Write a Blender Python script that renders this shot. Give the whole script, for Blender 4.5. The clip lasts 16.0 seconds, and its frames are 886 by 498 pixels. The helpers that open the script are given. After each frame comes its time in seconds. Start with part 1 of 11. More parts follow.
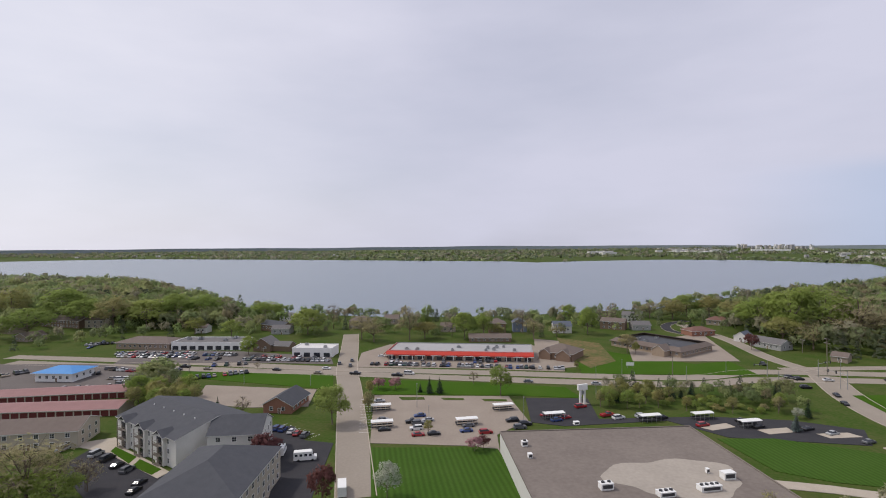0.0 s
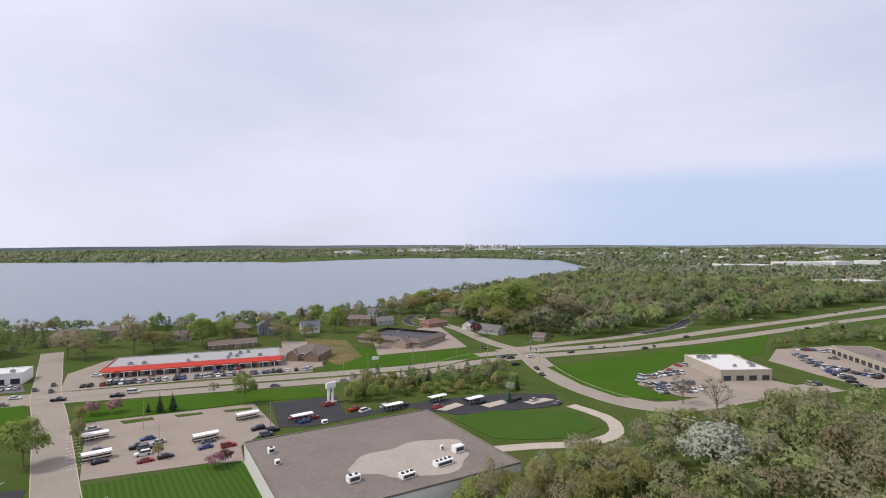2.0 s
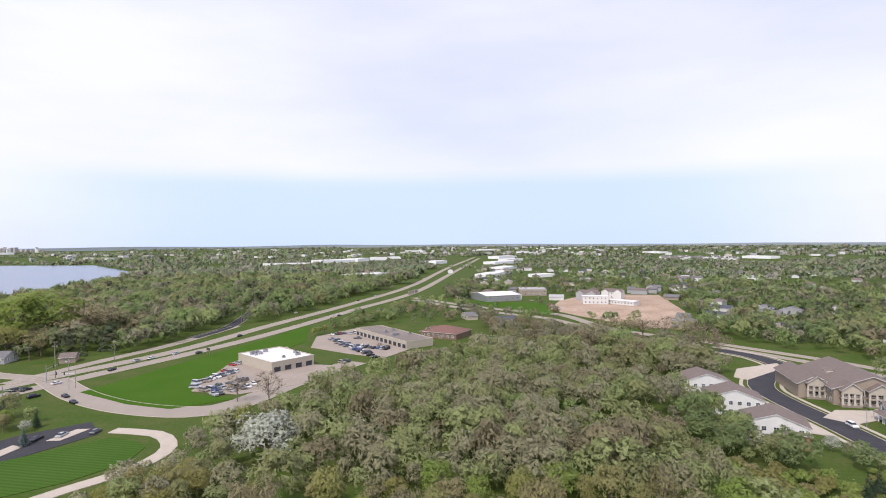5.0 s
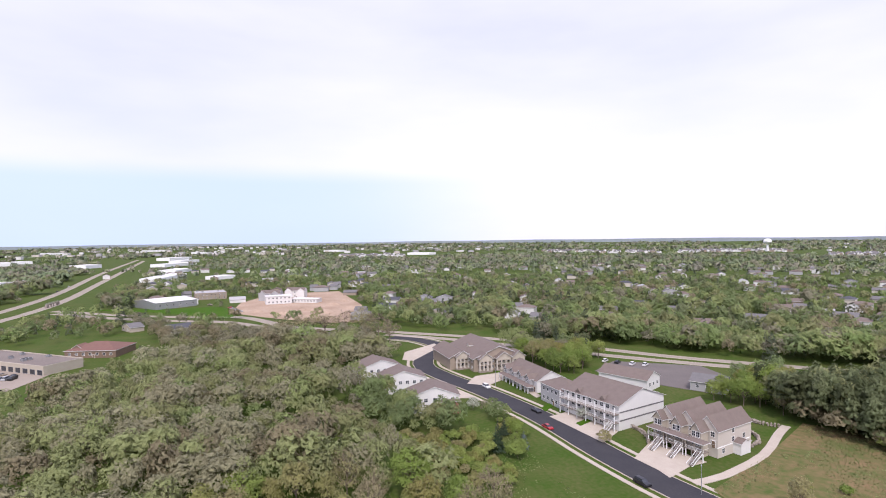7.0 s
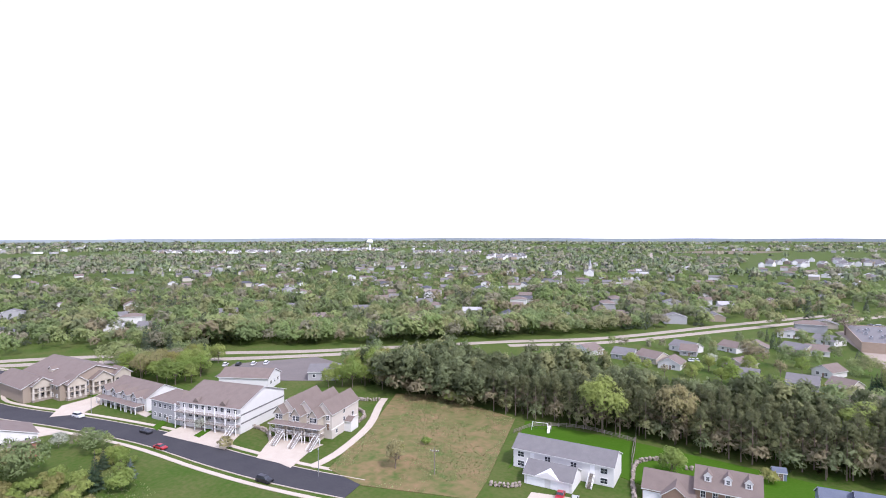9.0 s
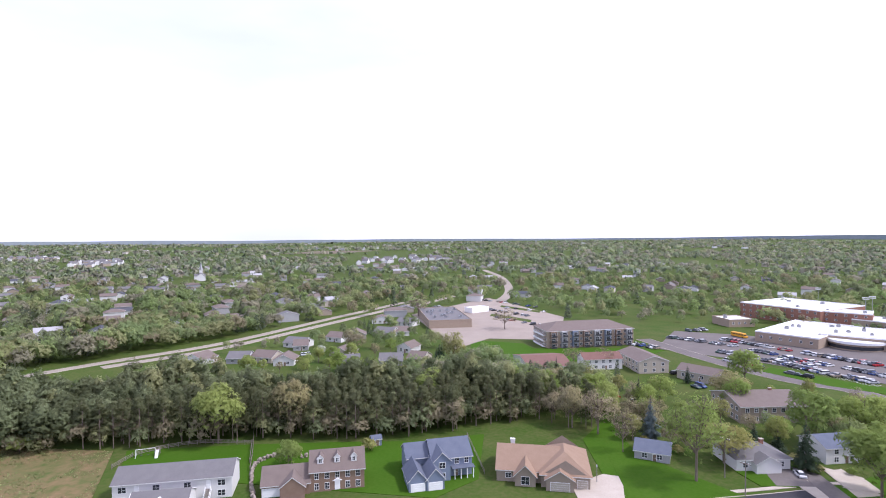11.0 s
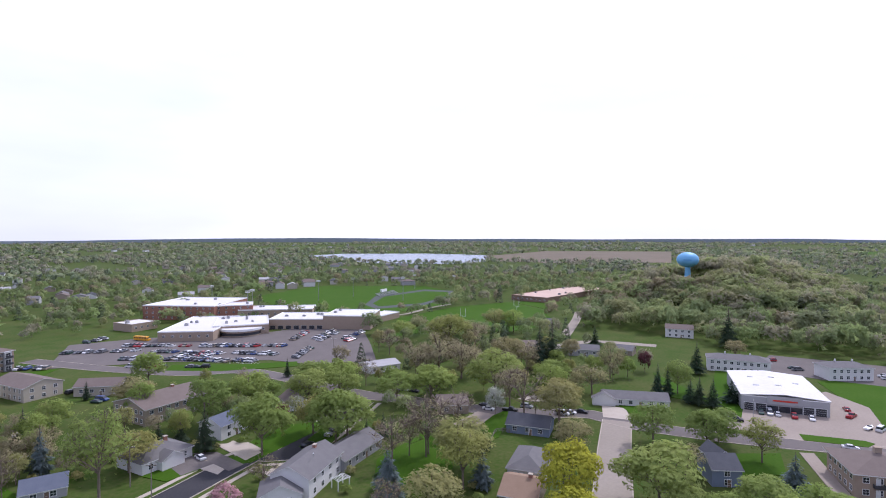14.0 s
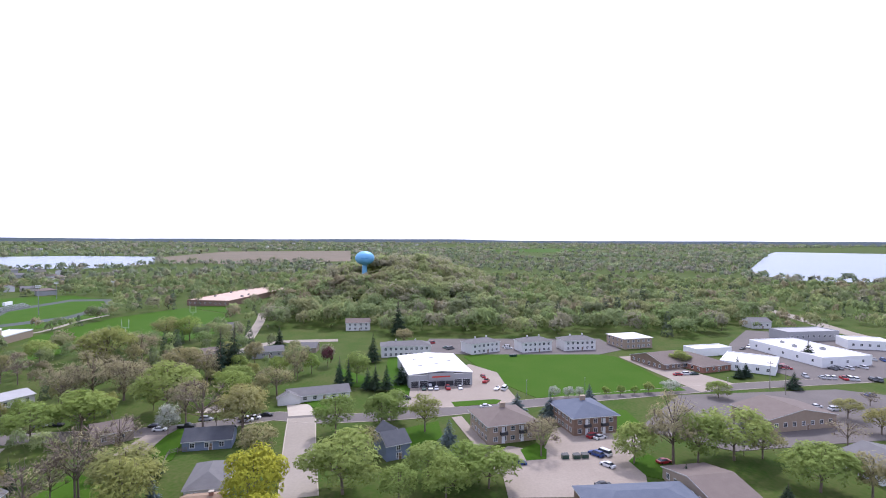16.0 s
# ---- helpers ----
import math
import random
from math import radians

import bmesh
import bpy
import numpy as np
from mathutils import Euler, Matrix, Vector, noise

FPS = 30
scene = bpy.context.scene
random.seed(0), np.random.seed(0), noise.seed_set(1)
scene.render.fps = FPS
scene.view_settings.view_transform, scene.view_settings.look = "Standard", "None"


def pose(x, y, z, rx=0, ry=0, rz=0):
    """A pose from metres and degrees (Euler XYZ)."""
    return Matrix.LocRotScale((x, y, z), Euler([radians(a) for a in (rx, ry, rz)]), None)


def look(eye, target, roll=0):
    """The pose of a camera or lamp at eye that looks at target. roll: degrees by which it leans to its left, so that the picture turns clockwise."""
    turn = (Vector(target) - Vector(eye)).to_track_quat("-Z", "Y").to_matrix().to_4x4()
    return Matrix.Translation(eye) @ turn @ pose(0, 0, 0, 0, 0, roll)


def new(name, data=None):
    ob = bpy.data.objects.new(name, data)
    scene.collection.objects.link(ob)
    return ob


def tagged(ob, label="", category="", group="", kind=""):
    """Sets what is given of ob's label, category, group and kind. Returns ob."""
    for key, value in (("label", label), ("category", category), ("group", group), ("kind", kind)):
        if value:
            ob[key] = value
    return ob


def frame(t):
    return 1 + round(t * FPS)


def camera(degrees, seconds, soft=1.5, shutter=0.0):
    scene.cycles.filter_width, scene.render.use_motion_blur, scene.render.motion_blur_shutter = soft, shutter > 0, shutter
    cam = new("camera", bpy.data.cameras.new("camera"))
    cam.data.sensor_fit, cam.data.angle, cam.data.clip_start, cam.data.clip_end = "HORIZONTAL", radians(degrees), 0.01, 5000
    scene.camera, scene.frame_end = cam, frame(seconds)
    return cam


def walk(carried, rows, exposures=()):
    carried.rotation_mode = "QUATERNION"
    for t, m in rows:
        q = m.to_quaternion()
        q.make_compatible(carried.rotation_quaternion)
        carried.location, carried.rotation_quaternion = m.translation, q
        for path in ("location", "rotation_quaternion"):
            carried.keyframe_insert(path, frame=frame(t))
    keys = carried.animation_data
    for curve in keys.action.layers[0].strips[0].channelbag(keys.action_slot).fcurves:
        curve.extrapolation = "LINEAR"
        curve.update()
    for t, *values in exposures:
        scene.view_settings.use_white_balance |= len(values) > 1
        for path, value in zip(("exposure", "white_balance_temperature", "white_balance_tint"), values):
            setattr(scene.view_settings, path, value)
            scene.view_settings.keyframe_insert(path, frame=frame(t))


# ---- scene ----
cam = camera(78.8, 16.0, soft=1.0)
PATH = (
    (0, 0, 0, 66, 89.44, 0.39, -0.00),
    (0.5, 0, 0, 66, 89.42, 0.34, -4.37),
    (1, 0, 0, 66, 89.37, 0.22, -11.06),
    (1.5, 0, 0, 66, 89.31, 0.24, -18.75),
    (2, 0, 0, 66, 89.27, 0.19, -26.29),
    (2.5, 0, 0, 66, 89.21, 0.15, -33.96),
    (3, 0, 0, 66, 89.19, 0.08, -41.55),
    (3.5, 0, 0, 66, 89.15, 0.01, -49.31),
    (4, 0, 0, 66, 89.16, 0.03, -56.87),
    (6.5, 0, 0, 66, 88.90, 0.77, -94.89),
    (7, 0, 0, 66, 88.80, 0.63, -104.12),
    (7.5, 0, 0, 66, 88.71, 0.56, -113.56),
    (8, 0, 0, 66, 88.63, 0.41, -123.05),
    (8.5, 0, 0, 66, 88.59, 0.27, -132.80),
    (9, 0, 0, 66, 88.54, 0.12, -142.89),
    (9.2, 0, 0, 66, 88.52, 0.08, -147.05),
    (11.3, 0, 0, 66, 88.56, 0.12, -188.21),
    (11.5, 0, 0, 66, 88.55, -0.13, -192.21),
    (12, 0, 0, 66, 88.63, 0.16, -203.01),
    (12.5, 0, 0, 66, 88.65, 0.15, -213.33),
    (13, 0, 0, 66, 88.66, 0.16, -222.88),
    (13.5, 0, 0, 66, 88.65, 0.17, -231.85),
    (14, 0, 0, 66, 88.63, 0.05, -240.46),
    (14.5, 0, 0, 66, 88.61, -0.06, -248.98),
    (15, 0, 0, 66, 88.66, -0.19, -257.47),
    (15.5, 0, 0, 66, 88.65, -0.23, -265.35),
    (16, 0, 0, 66, 88.69, -0.29, -273.13),
)
EXPOSURES = ((0.0, -0.16, 6300, 12), (1.0, -0.04, 6300, 12), (2.0, 0.14, 6250, 12), (3.0, 0.3, 6200, 12), (4.0, 0.4, 6150, 12), (6.5, 0.58, 5980, 22), (8.0, 0.62, 5880, 22), (9.0, 0.98, 5630, 21),
             (11.3, 0.76, 5580, 23), (12.0, 0.7, 5530, 23), (12.6, 0.44, 5530, 23), (13.0, 0.28, 5530, 23), (13.5, 0.24, 5530, 23), (14.0, 0.36, 5530, 22), (15.0, 0.86, 5530, 20), (16.0, 0.72, 5530, 20))
walk(cam, [(t, pose(*p)) for t, *p in PATH], EXPOSURES)

# world: hazy spring sky with thin cloud, sun high in the south (-x)
SUN_ELEV, SUN_AZ = radians(52), radians(-76)      # azimuth clockwise from +y
world = bpy.data.worlds.new("world")
scene.world = world
world.use_nodes = True
wn, wl = world.node_tree.nodes, world.node_tree.links
bg = wn["Background"]
sky = wn.new("ShaderNodeTexSky")
sky.sky_type, sky.sun_disc = "NISHITA", False
sky.sun_elevation, sky.sun_rotation = SUN_ELEV, SUN_AZ
sky.air_density, sky.dust_density, sky.ozone_density = 1.0, 1.5, 1.5
tc = wn.new("ShaderNodeTexCoord")
stretch = wn.new("ShaderNodeMapping")
stretch.inputs["Scale"].default_value = (1.0, 0.8, 3.2)
stretch.inputs["Rotation"].default_value = (0.12, 0.1, 0.4)
veil = wn.new("ShaderNodeTexNoise")
veil.inputs["Scale"].default_value, veil.inputs["Detail"].default_value = 1.6, 5.0
veil.inputs["Roughness"].default_value = 0.5
ramp = wn.new("ShaderNodeMapRange")
ramp.inputs["From Min"].default_value, ramp.inputs["From Max"].default_value = 0.30, 0.66
ramp.inputs["To Min"].default_value, ramp.inputs["To Max"].default_value = 0.70, 1.0
cloud = wn.new("ShaderNodeMix")
cloud.data_type = "RGBA"
# thin cloud is brighter on the sun's side
glow, side = wn.new("ShaderNodeMix"), wn.new("ShaderNodeMapRange")
glow.data_type, side.interpolation_type = "RGBA", "SMOOTHSTEP"
glow.inputs["A"].default_value, glow.inputs["B"].default_value = (8.9, 8.9, 10.3, 1), (12.0, 11.8, 12.6, 1)
side.inputs["From Min"].default_value, side.inputs["From Max"].default_value = 0.12, -0.7
wl.new(side.outputs["Result"], glow.inputs["Factor"])
wl.new(glow.outputs["Result"], cloud.inputs["B"])
wl.new(tc.outputs["Generated"], stretch.inputs["Vector"])
wl.new(stretch.outputs["Vector"], veil.inputs["Vector"])
wl.new(veil.outputs["Fac"], ramp.inputs["Value"])
# the cloud ends low over the northern horizon (+x), with clear blue sky below its edge
split = wn.new("ShaderNodeSeparateXYZ")
edge, north, clear = wn.new("ShaderNodeMapRange"), wn.new("ShaderNodeMapRange"), wn.new("ShaderNodeMath")
edge.interpolation_type = north.interpolation_type = "SMOOTHSTEP"
edge.inputs["From Min"].default_value, edge.inputs["From Max"].default_value = 0.135, 0.095
north.inputs["From Min"].default_value, north.inputs["From Max"].default_value = 0.70, 0.95
north.inputs["To Max"].default_value = 0.75
wl.new(tc.outputs["Generated"], split.inputs["Vector"])
wl.new(split.outputs["Z"], edge.inputs["Value"])
toward = wn.new("ShaderNodeVectorMath")
toward.operation = "DOT_PRODUCT"
toward.inputs[1].default_value = (0.94, 0.34, 0)
wl.new(tc.outputs["Generated"], toward.inputs[0])
wl.new(toward.outputs["Value"], north.inputs["Value"])
wl.new(split.outputs["X"], side.inputs["Value"])
clear.operation = "MULTIPLY"
wl.new(edge.outputs["Result"], clear.inputs[0])
wl.new(north.outputs["Result"], clear.inputs[1])
blue = wn.new("ShaderNodeMix")
blue.data_type = "RGBA"
blue.inputs["B"].default_value = (5.7, 7.2, 9.6, 1)
wl.new(clear.outputs[0], blue.inputs["Factor"])
wl.new(ramp.outputs["Result"], cloud.inputs["Factor"])
wl.new(sky.outputs["Color"], cloud.inputs["A"])
wl.new(cloud.outputs["Result"], blue.inputs["A"])
wl.new(blue.outputs["Result"], bg.inputs["Color"])
bg.inputs["Strength"].default_value = 0.08
sun_data = bpy.data.lights.new("sun", "SUN")
sun_data.energy, sun_data.angle, sun_data.color = 2.2, radians(6), (1.0, 0.92, 0.80)
sun = new("sun", sun_data)
sd = Vector((math.sin(SUN_AZ) * math.cos(SUN_ELEV), math.cos(SUN_AZ) * math.cos(SUN_ELEV), math.sin(SUN_ELEV)))
sun.matrix_world = look(sd * 500, (0, 0, 0))

# ---- materials ----
MAT = {}


def mat(name, a, b=None, rough=0.85, scale=0.5, fine=6.0, bump=0.0, metal=0.0, per="none", spread=0.25, translucent=0.0, spec=0.3):
    """Two tones mixed by coarse and fine noise; per: 'object' or 'island' adds a random tone to each."""
    m = bpy.data.materials.new(name)
    m.use_nodes = True
    n, l = m.node_tree.nodes, m.node_tree.links
    p = n["Principled BSDF"]
    p.inputs["Roughness"].default_value, p.inputs["Metallic"].default_value = rough, metal
    p.inputs["Specular IOR Level"].default_value = spec
    b = b or tuple(c * 0.75 for c in a)
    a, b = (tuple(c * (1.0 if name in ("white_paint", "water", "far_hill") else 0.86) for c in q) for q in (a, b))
    geo = n.new("ShaderNodeNewGeometry")
    co, fi, add = n.new("ShaderNodeTexNoise"), n.new("ShaderNodeTexNoise"), n.new("ShaderNodeMath")
    co.inputs["Scale"].default_value, co.inputs["Detail"].default_value = scale, 4.0
    fi.inputs["Scale"].default_value, fi.inputs["Detail"].default_value = fine, 3.0
    for t in (co, fi):
        l.new(geo.outputs["Position"], t.inputs["Vector"])
    add.operation = "MULTIPLY_ADD"
    add.inputs[1].default_value = 0.5
    half = n.new("ShaderNodeMath")
    half.operation, half.inputs[1].default_value = "MULTIPLY", 0.5
    l.new(co.outputs["Fac"], half.inputs[0])
    l.new(fi.outputs["Fac"], add.inputs[0])
    l.new(half.outputs[0], add.inputs[2])
    mr = n.new("ShaderNodeMapRange")
    mr.inputs["From Min"].default_value, mr.inputs["From Max"].default_value = 0.35, 0.65
    l.new(add.outputs[0], mr.inputs["Value"])
    mix = n.new("ShaderNodeMix")
    mix.data_type = "RGBA"
    mix.inputs["A"].default_value, mix.inputs["B"].default_value = (*a, 1), (*b, 1)
    l.new(mr.outputs["Result"], mix.inputs["Factor"])
    col = mix.outputs["Result"]
    if per != "none":
        hsv = n.new("ShaderNodeHueSaturation")
        sv = n.new("ShaderNodeMapRange")
        sv.inputs["To Min"].default_value, sv.inputs["To Max"].default_value = 1 - spread, 1 + spread
        if per == "object":
            src = n.new("ShaderNodeObjectInfo").outputs["Random"]
        else:
            src = geo.outputs["Random Per Island"]
        l.new(src, sv.inputs["Value"])
        l.new(sv.outputs["Result"], hsv.inputs["Value"])
        hv = n.new("ShaderNodeMapRange")
        hv.inputs["To Min"].default_value, hv.inputs["To Max"].default_value = 0.5 - spread * 0.05, 0.5 + spread * 0.05
        l.new(src, hv.inputs["Value"])
        l.new(hv.outputs["Result"], hsv.inputs["Hue"])
        l.new(col, hsv.inputs["Color"])
        col = hsv.outputs["Color"]
    l.new(col, p.inputs["Base Color"])
    if bump:
        bp = n.new("ShaderNodeBump")
        bp.inputs["Strength"].default_value, bp.inputs["Distance"].default_value = bump, 0.1
        l.new(fi.outputs["Fac"], bp.inputs["Height"])
        l.new(bp.outputs["Normal"], p.inputs["Normal"])
    if translucent:
        tr, mx = n.new("ShaderNodeBsdfTranslucent"), n.new("ShaderNodeMixShader")
        l.new(col, tr.inputs["Color"])
        mx.inputs["Fac"].default_value = translucent
        l.new(p.outputs["BSDF"], mx.inputs[1])
        l.new(tr.outputs["BSDF"], mx.inputs[2])
        l.new(mx.outputs["Shader"], n["Material Output"].inputs["Surface"])
    MAT[name] = m
    return m


def crown_mat(name, tones, translucent=0.25, grain=2.6, thin=0.44, drift=0.0, cluster=1.5):
    """Foliage: each tree takes a tone of its own, each clump of leaves its own shade of it."""
    m = mat(name, tones[0], tones[-1], rough=0.8, scale=0.02, fine=0.9, per="island", spread=0.07, translucent=translucent * 0.8, spec=0.1)
    n, l = m.node_tree.nodes, m.node_tree.links
    geo, info, cr = n.new("ShaderNodeNewGeometry"), n.new("ShaderNodeObjectInfo"), n.new("ShaderNodeValToRGB")
    while len(cr.color_ramp.elements) < len(tones):
        cr.color_ramp.elements.new(0.5)
    for i, c in enumerate(tones):
        cr.color_ramp.elements[i].position = i / max(1, len(tones) - 1)
        cr.color_ramp.elements[i].color = (*(k * 0.82 for k in c), 1)
    l.new(info.outputs["Random"], cr.inputs["Fac"])
    hsv = next(x for x in n if x.type == "HUE_SAT")
    big = n.new("ShaderNodeTexNoise")
    big.inputs["Scale"].default_value = 0.03
    l.new(geo.outputs["Position"], big.inputs["Vector"])
    dull = n.new("ShaderNodeMix")
    dull.data_type, dull.inputs["B"].default_value = "RGBA", (0.30, 0.255, 0.155, 1)
    amount = n.new("ShaderNodeMapRange")
    amount.inputs["From Min"].default_value, amount.inputs["From Max"].default_value = 0.4, 0.7
    amount.inputs["To Max"].default_value = drift
    l.new(big.outputs["Fac"], amount.inputs["Value"])
    l.new(amount.outputs["Result"], dull.inputs["Factor"])
    l.new(cr.outputs["Color"], dull.inputs["A"])
    l.new(dull.outputs["Result"], hsv.inputs["Color"])
    # clusters of leaves, lighter and darker
    tuft, span, both = n.new("ShaderNodeTexNoise"), n.new("ShaderNodeMapRange"), n.new("ShaderNodeMath")
    tuft.inputs["Scale"].default_value, tuft.inputs["Detail"].default_value = cluster, 2.0
    l.new(geo.outputs["Position"], tuft.inputs["Vector"])
    l.new(tuft.outputs["Fac"], span.inputs["Value"])
    span.inputs["From Min"].default_value, span.inputs["From Max"].default_value = 0.3, 0.7
    span.inputs["To Min"].default_value, span.inputs["To Max"].default_value = 0.8, 1.2
    both.operation = "MULTIPLY"
    l.new(hsv.inputs["Value"].links[0].from_socket, both.inputs[0])
    l.new(span.outputs["Result"], both.inputs[1])
    l.new(both.outputs[0], hsv.inputs["Value"])
    # the whole crown is shaded as one soft body
    soft, turn = n.new("ShaderNodeAttribute"), n.new("ShaderNodeVectorTransform")
    soft.attribute_name = "leaf_normal"
    turn.vector_type, turn.convert_from, turn.convert_to = "NORMAL", "OBJECT", "WORLD"
    l.new(soft.outputs["Vector"], turn.inputs["Vector"])
    l.new(turn.outputs["Vector"], n["Principled BSDF"].inputs["Normal"])
    # gaps between the leaves of a clump
    gap, cut = n.new("ShaderNodeTexNoise"), n.new("ShaderNodeMath")
    gap.inputs["Scale"].default_value, gap.inputs["Detail"].default_value = grain, 3.0
    l.new(geo.outputs["Position"], gap.inputs["Vector"])
    cut.operation, cut.inputs[1].default_value = "GREATER_THAN", thin
    l.new(gap.outputs["Fac"], cut.inputs[0])
    clear, mx = n.new("ShaderNodeBsdfTransparent"), n.new("ShaderNodeMixShader")
    outp = n["Material Output"].inputs["Surface"]
    l.new(cut.outputs[0], mx.inputs["Fac"])
    l.new(clear.outputs["BSDF"], mx.inputs[1])
    l.new(outp.links[0].from_socket, mx.inputs[2])
    l.new(mx.outputs["Shader"], outp)
    return m


mat("grass", (0.048, 0.096, 0.013), (0.102, 0.114, 0.036), scale=0.07, fine=0.8, bump=0.3, spec=0.04)
# horizon hills: the haze of distance is put into this blue-grey base colour
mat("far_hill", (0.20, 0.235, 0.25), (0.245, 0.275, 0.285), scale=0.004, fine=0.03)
mat("far_field", (0.20, 0.155, 0.11), (0.15, 0.13, 0.085), scale=0.008, fine=0.05, spec=0.12)
mat("lawn", (0.045, 0.112, 0.006), (0.064, 0.126, 0.012), scale=0.06, fine=1.2, bump=0.2, spec=0.04)
mat("meadow", (0.082, 0.120, 0.032), (0.24, 0.165, 0.088), scale=0.09, fine=0.45, bump=0.4, spec=0.04)
mat("soil", (0.50, 0.385, 0.29), (0.33, 0.235, 0.16), scale=0.035, fine=0.5, bump=0.4, spec=0.04)
mat("asphalt", (0.047, 0.047, 0.053), (0.064, 0.062, 0.066), scale=0.15, fine=2.0, rough=0.9, spec=0.12)
mat("grey_road", (0.150, 0.133, 0.125), (0.187, 0.166, 0.152), scale=0.1, fine=1.5, rough=0.9, spec=0.12)
mat("concrete_road", (0.313, 0.271, 0.224), (0.365, 0.320, 0.263), scale=0.08, fine=1.2, rough=0.9, spec=0.12)
mat("pale_lot", (0.313, 0.262, 0.217), (0.374, 0.320, 0.263), scale=0.09, fine=1.4, rough=0.9, spec=0.12)
mat("pavement", (0.460, 0.399, 0.327), (0.530, 0.468, 0.384), scale=0.3, fine=3.0, rough=0.9, spec=0.12)
mat("track", (0.06, 0.075, 0.07), (0.08, 0.09, 0.08), scale=0.1, fine=2.0)
mat("white_paint", (0.8, 0.8, 0.78), (0.74, 0.74, 0.72), scale=0.3, fine=3.0, rough=0.6)
mat("white_siding", (0.76, 0.75, 0.72), (0.70, 0.69, 0.66), scale=0.4, fine=4.0, rough=0.6)
mat("cream_siding", (0.510, 0.458, 0.370), (0.458, 0.405, 0.326), scale=0.4, fine=4.0, rough=0.7)
mat("pale_siding", (0.60, 0.55, 0.48), (0.54, 0.49, 0.43), scale=0.4, fine=4.0, rough=0.7)
mat("tan_siding", (0.357, 0.297, 0.230), (0.323, 0.264, 0.204), scale=0.4, fine=4.0, rough=0.7)
mat("brown_siding", (0.24, 0.17, 0.12), (0.20, 0.14, 0.10), scale=0.4, fine=4.0, rough=0.7)
mat("grey_siding", (0.42, 0.42, 0.42), (0.38, 0.38, 0.38), scale=0.4, fine=4.0, rough=0.7)
mat("blue_siding", (0.22, 0.26, 0.34), (0.19, 0.23, 0.31), scale=0.4, fine=4.0, rough=0.7)
mat("red_brick", (0.30, 0.14, 0.10), (0.36, 0.19, 0.13), scale=0.8, fine=8.0, rough=0.9)
mat("brown_brick", (0.240, 0.160, 0.112), (0.288, 0.200, 0.144), scale=0.8, fine=8.0, rough=0.9)
mat("tan_brick", (0.352, 0.272, 0.200), (0.400, 0.320, 0.240), scale=0.8, fine=8.0, rough=0.9)
mat("roof_dark", (0.075, 0.079, 0.090), (0.098, 0.101, 0.112), scale=0.5, fine=5.0, rough=0.9)
mat("roof_grey", (0.154, 0.147, 0.147), (0.189, 0.182, 0.178), scale=0.5, fine=5.0, rough=0.9)
mat("roof_brown", (0.168, 0.133, 0.115), (0.203, 0.164, 0.140), scale=0.5, fine=5.0, rough=0.9)
mat("roof_tan", (0.280, 0.189, 0.126), (0.322, 0.224, 0.154), scale=0.5, fine=5.0, rough=0.9)
mat("roof_red", (0.185, 0.100, 0.080), (0.215, 0.122, 0.098), scale=0.5, fine=5.0, rough=0.9)
mat("roof_pink", (0.288, 0.152, 0.144), (0.336, 0.184, 0.176), scale=0.3, fine=3.0, rough=0.7)
mat("roof_blue", (0.06, 0.26, 0.62), (0.08, 0.30, 0.66), scale=0.3, fine=3.0, rough=0.5)
mat("roof_slate_blue", (0.111, 0.128, 0.170), (0.145, 0.162, 0.204), scale=0.5, fine=5.0, rough=0.9)
mat("gravel_roof", (0.20, 0.17, 0.15), (0.26, 0.225, 0.195), scale=0.07, fine=0.9, rough=0.95, bump=0.2, spec=0.12)
mat("white_membrane", (0.78, 0.76, 0.74), (0.68, 0.66, 0.63), scale=0.06, fine=0.8, rough=0.8)
mat("grey_membrane", (0.45, 0.44, 0.44), (0.38, 0.37, 0.37), scale=0.06, fine=0.8, rough=0.8)
mat("pink_membrane", (0.62, 0.46, 0.36), (0.55, 0.40, 0.31), scale=0.06, fine=0.8, rough=0.8)
mat("red_metal", (0.62, 0.06, 0.035), (0.55, 0.05, 0.03), scale=0.4, fine=4.0, rough=0.5)
mat("glass_dark", (0.03, 0.035, 0.045), (0.05, 0.055, 0.065), scale=0.6, fine=3.0, rough=0.08, spec=0.6)
mat("metal_grey", (0.45, 0.46, 0.47), (0.38, 0.39, 0.40), scale=1.0, fine=6.0, rough=0.45, metal=0.6)
mat("dark_metal", (0.05, 0.05, 0.055), (0.07, 0.07, 0.075), scale=1.0, fine=6.0, rough=0.6)
mat("wood_grey", (0.22, 0.19, 0.16), (0.28, 0.24, 0.20), scale=1.0, fine=8.0)
mat("rubber", (0.02, 0.02, 0.02), (0.03, 0.03, 0.03), rough=0.9)
mat("stone", (0.36, 0.31, 0.26), (0.26, 0.22, 0.18), scale=0.9, fine=5.0, bump=0.6)
mat("bark", (0.17, 0.13, 0.10), (0.24, 0.19, 0.15), scale=0.8, fine=6.0)
mat("door_maroon", (0.16, 0.035, 0.035), (0.13, 0.03, 0.03), scale=0.5, fine=4.0, rough=0.6)
mat("pale_gravel", (0.46, 0.41, 0.35), (0.38, 0.34, 0.29), scale=0.12, fine=1.0, rough=0.95, spec=0.12)
mat("tower_blue", (0.20, 0.50, 0.78), (0.24, 0.54, 0.80), scale=0.2, fine=2.0, rough=0.5)
mat("yellow_paint", (0.75, 0.38, 0.03), (0.68, 0.34, 0.03), rough=0.5)
